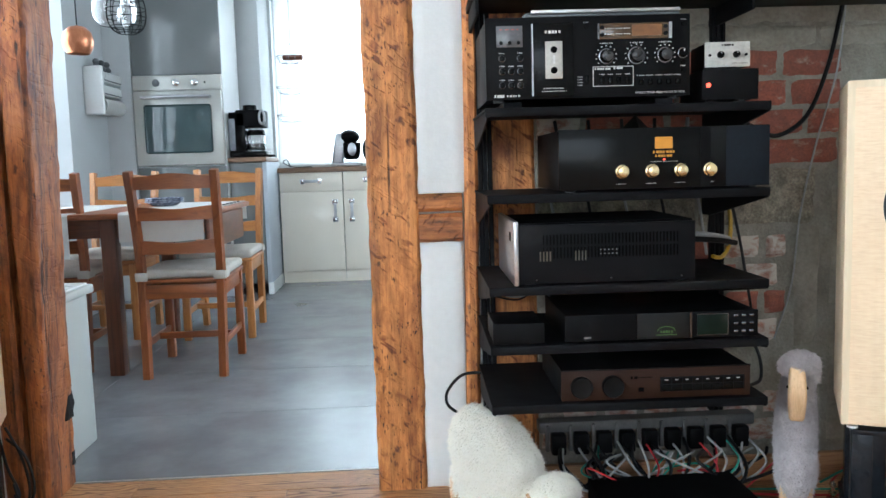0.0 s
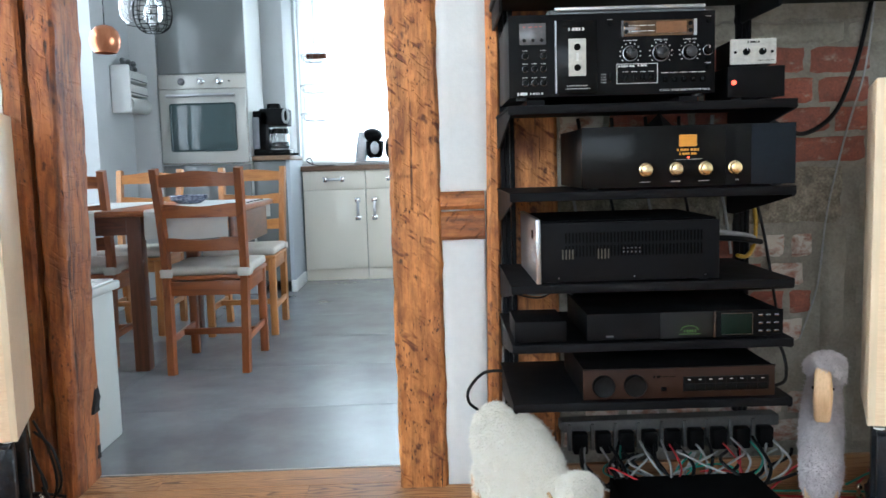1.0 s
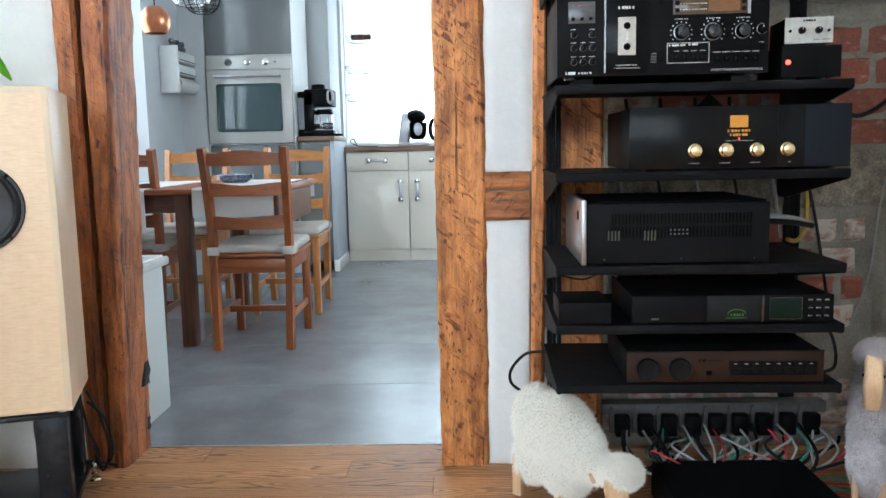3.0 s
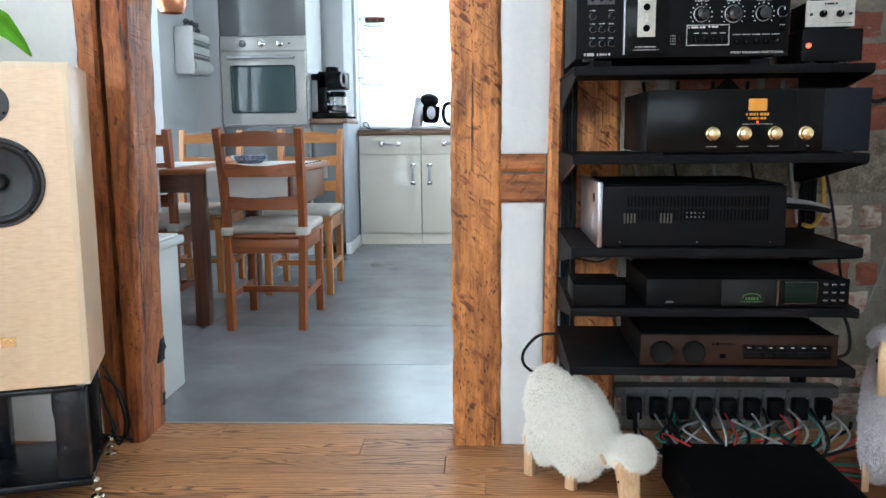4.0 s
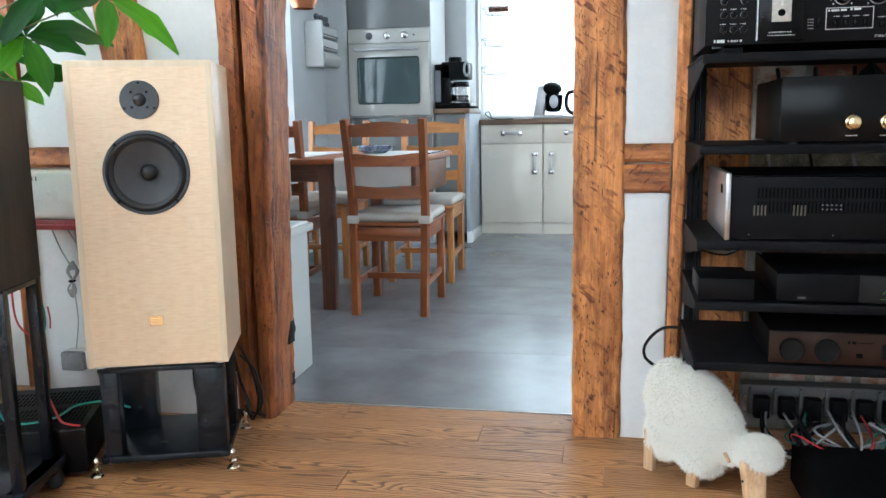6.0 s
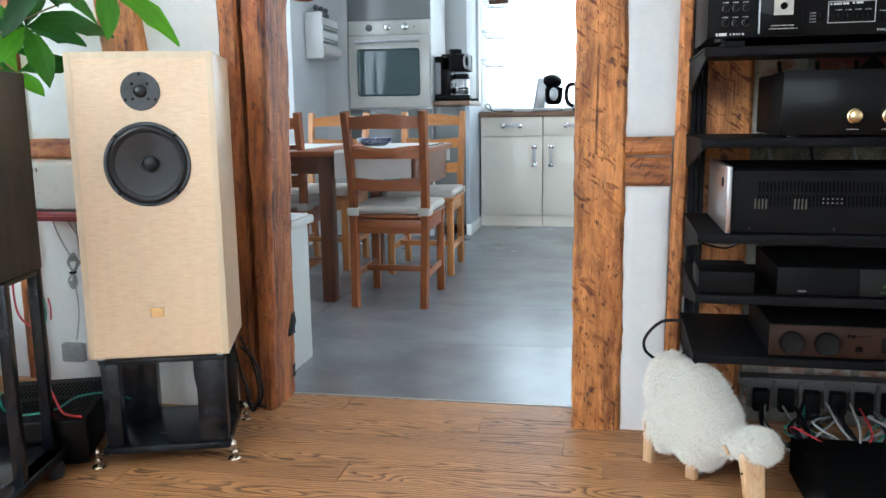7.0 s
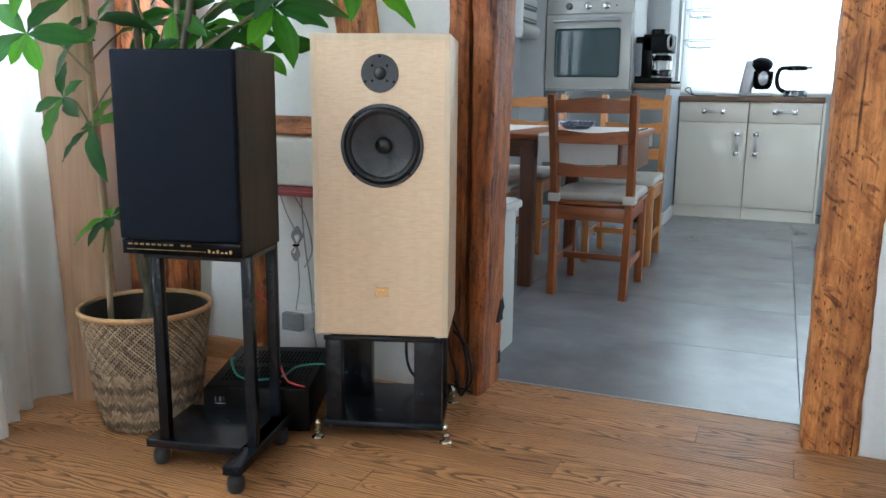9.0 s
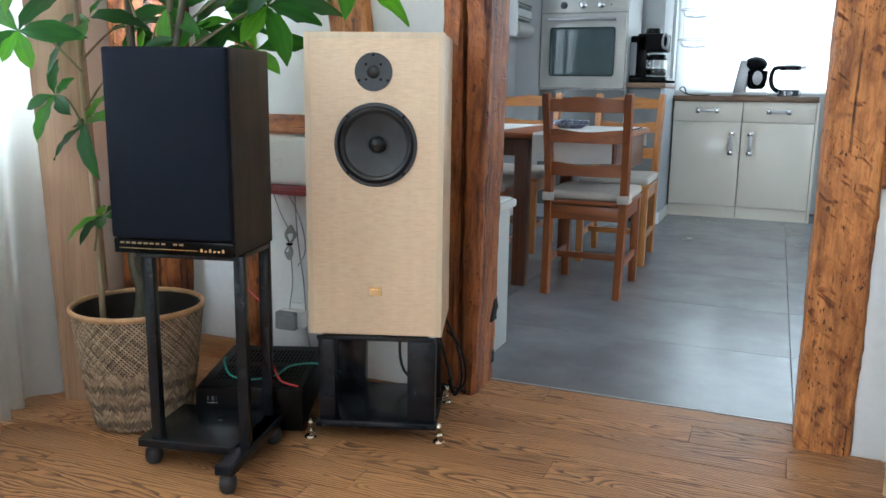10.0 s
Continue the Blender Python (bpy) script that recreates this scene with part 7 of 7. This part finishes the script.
# white bin behind the timber post
wb3 = thing("white_bin", "white lidded bin standing on the kitchen floor", "bin", pose(-1.590, 2.50, 0))
bod = slab(0.0, 0.36, 0.03, 0.36, 0.0, 0.515, 0.010, 2)
# White plastic greyed: the shade on the bin's side is in the colour.
BIN_SHADED = M("shaded_bin_plastic", (0.52, 0.53, 0.50), (0.50, 0.51, 0.48), 0.5, size=2, bump=0, speck=0.02)
part("body", bod, BIN_SHADED, wb3)
part("rim", slab(-0.015, 0.378, 0.012, 0.378, 0.515, 0.545, 0.008, 2), BIN_SHADED, wb3)
part("lid", slab(0.0, 0.362, 0.03, 0.362, 0.543, 0.552, 0.004, 2), WHITE_PLASTIC, wb3)

# ---- brick wall behind the rack ----
bw = structure("wall_brick", slab(0.216, 2.62, 2.275, 2.33, 0, H), MORTAR, "rough old brick and stone wall with lime mortar")
rb = random.Random(21)


def block(x0, x1, z0, z1, material, proud=0.012, name="brick", wobble=0.006):
    """One uneven brick or stone, its worn rim sunk into the mortar."""
    x0, x1, z0, z1 = x0 - 0.006, x1 + 0.006, z0 - 0.005, z1 + 0.005
    nx, nz = max(6, int((x1 - x0) / 0.022)), 7
    verts, faces, at = [], [], rb.uniform(0, 99)
    for j in range(nz + 1):
        for i in range(nx + 1):
            x, z = x0 + (x1 - x0) * i / nx, z0 + (z1 - z0) * j / nz
            rim = i in (0, nx) or j in (0, nz)
            q = Vector((x * 14, at, z * 14))
            x += wobble * noise.noise(q * 2)
            z += wobble * noise.noise(q * 2 + Vector((9, 0, 5)))
            y = 2.2775 if rim else 2.270 - proud * 0.25 + 0.004 * noise.noise(q) + rb.uniform(-0.0012, 0.0012)
            verts.append((x, y, z))
    for j in range(nz):
        for i in range(nx):
            k = j * (nx + 1) + i
            faces.append((k, k + 1, k + nx + 2, k + nx + 1))
    me = bpy.data.meshes.new(name)
    me.from_pydata(verts, [], faces)
    me.update()
    smooth_mesh(me, 80)
    me.materials.append(material)
    new(name, me).parent = bw


for row in range(4):
    z = 0.893 + 0.0805 * row
    x = 0.225 - (0.10 if row % 2 else 0.0)
    while x < 1.03:
        ln = 0.215 if rb.random() > 0.3 else 0.14
        a, b = max(x, 0.222), min(x + ln, 1.07)
        if b - a > 0.05:
            block(a, b, z, z + 0.061, RED_BRICK if rb.random() > 0.12 else PALE_BRICK)
        x += ln + 0.018
for z0, z1, lo, hi in ((1.212, 1.262, 0.24, 0.40), (1.275, 1.345, 0.22, 0.34), (1.36, 1.45, 0.25, 0.4), (1.465, 1.55, 0.2, 0.4), (1.565, 1.66, 0.2, 0.4)):
    x = 0.225
    while x < 2.5:
        ln = rb.uniform(lo, hi)
        block(x, min(x + ln, 2.58), z0, z1, PALE_STONE, name="stone", wobble=0.009)
        x += ln + 0.018
x = 0.225
while x < 0.98:
    ln = rb.uniform(0.28, 0.5)
    block(x, min(x + ln, 1.0), 0.722, 0.876, GRIT_STONE, name="stone", wobble=0.008)
    x += ln + 0.012
for row in range(6):
    z = (0.105, 0.185, 0.395, 0.474, 0.553, 0.632)[row]
    x = 0.225 - (0.055 if row % 2 else 0.0)
    while x < 0.90:
        ln = 0.090
        a, b = max(x, 0.222), min(x + ln, 0.918)
        if b - a > 0.04:
            block(a, b, z, z + 0.056, RED_BRICK if row > 1 and rb.random() < 0.9 else PALE_BRICK)
        x += ln + 0.026
for row in range(2):
    z, x = 0.08 + 0.40 * row, 1.05
    while x < 2.5:
        ln = rb.uniform(0.5, 0.7)
        block(x, min(x + ln, 2.58), z, z + 0.39, PALE_STONE, 0.0, "stone", 0.006)
        x += ln + 0.014
block(0.952, 1.012, 0.37, 0.715, PALE_STONE, 0.05, "stone", 0.008)
block(0.925, 1.03, 0.09, 0.355, PALE_STONE, 0.004, "stone", 0.008)

# ---- floors ----
fl = structure("floor", slab(-2.7, 2.8, -2.7, 2.452, -0.08, -0.006), GROUT, "oiled oak plank floor")
rf = random.Random(33)
PW = 0.1215
for row in range(40):
    y1 = 2.452 - row * PW if row else 2.452
    y0 = 2.452 - (row + 1) * PW
    if y1 < -2.5:
        break
    cuts = [-2.6]
    x = -2.6 + rf.uniform(0.3, 1.4)
    while x < 2.5:
        cuts.append(x)
        x += rf.uniform(0.9, 1.7)
    if row == 1:
        cuts = [-2.6, -1.72, -0.507, 0.9]
    if row == 2:
        cuts = [-2.6, -1.30, -0.262, 1.2]
    if row == 0:
        cuts = [-2.6, -0.95, 0.35, 1.5]
    cuts.append(2.6)
    for a, b in zip(cuts, cuts[1:]):
        hl, hw = (b - a) / 2 - 0.0005, (y1 - y0) / 2 - 0.0005
        part("plank", slab(-hl, hl, -hw, hw, -0.02, 0.0, 0.0012, 1), OAK_FLOOR, fl).location = ((a + b) / 2, (y0 + y1) / 2, 0)
kf = structure("floor_kitchen", slab(-2.5, 1.65, 2.452, 7.2, -0.08, -0.006), GROUT, "large grey concrete-look floor tiles")
TX, TY = 1.20, 0.65
for j in range(9):
    for i in range(6):
        x0, y0 = -0.24 + (i - 3) * TX, 2.46 + (j - 1) * TY
        a, b, c, d = max(x0, -2.5), min(x0 + TX, 1.62), max(y0, 2.464), min(y0 + TY, 7.2)
        if b - a > 0.02 and d - c > 0.02:
            part("tile", slab(a + 0.001, b - 0.001, c + 0.001, d - 0.001, -0.03, 0.0, 0.0008, 1), TILE, kf)
structure("trim_threshold", slab(-1.16, -0.235, 2.4522, 2.4638, -0.02, 0.0025, 0.001, 1), M("dull_aluminium_strip", (0.42, 0.40, 0.37), rough=0.4, metal=0.4, bump=0), "thin grey joint strip between oak and tile")
structure("baseboard_kitchen", slab(-2.198, -2.184, 5.4, 6.0, 0.0, 0.08, 0.003), WHITE_LACQUER, "white kitchen baseboard")
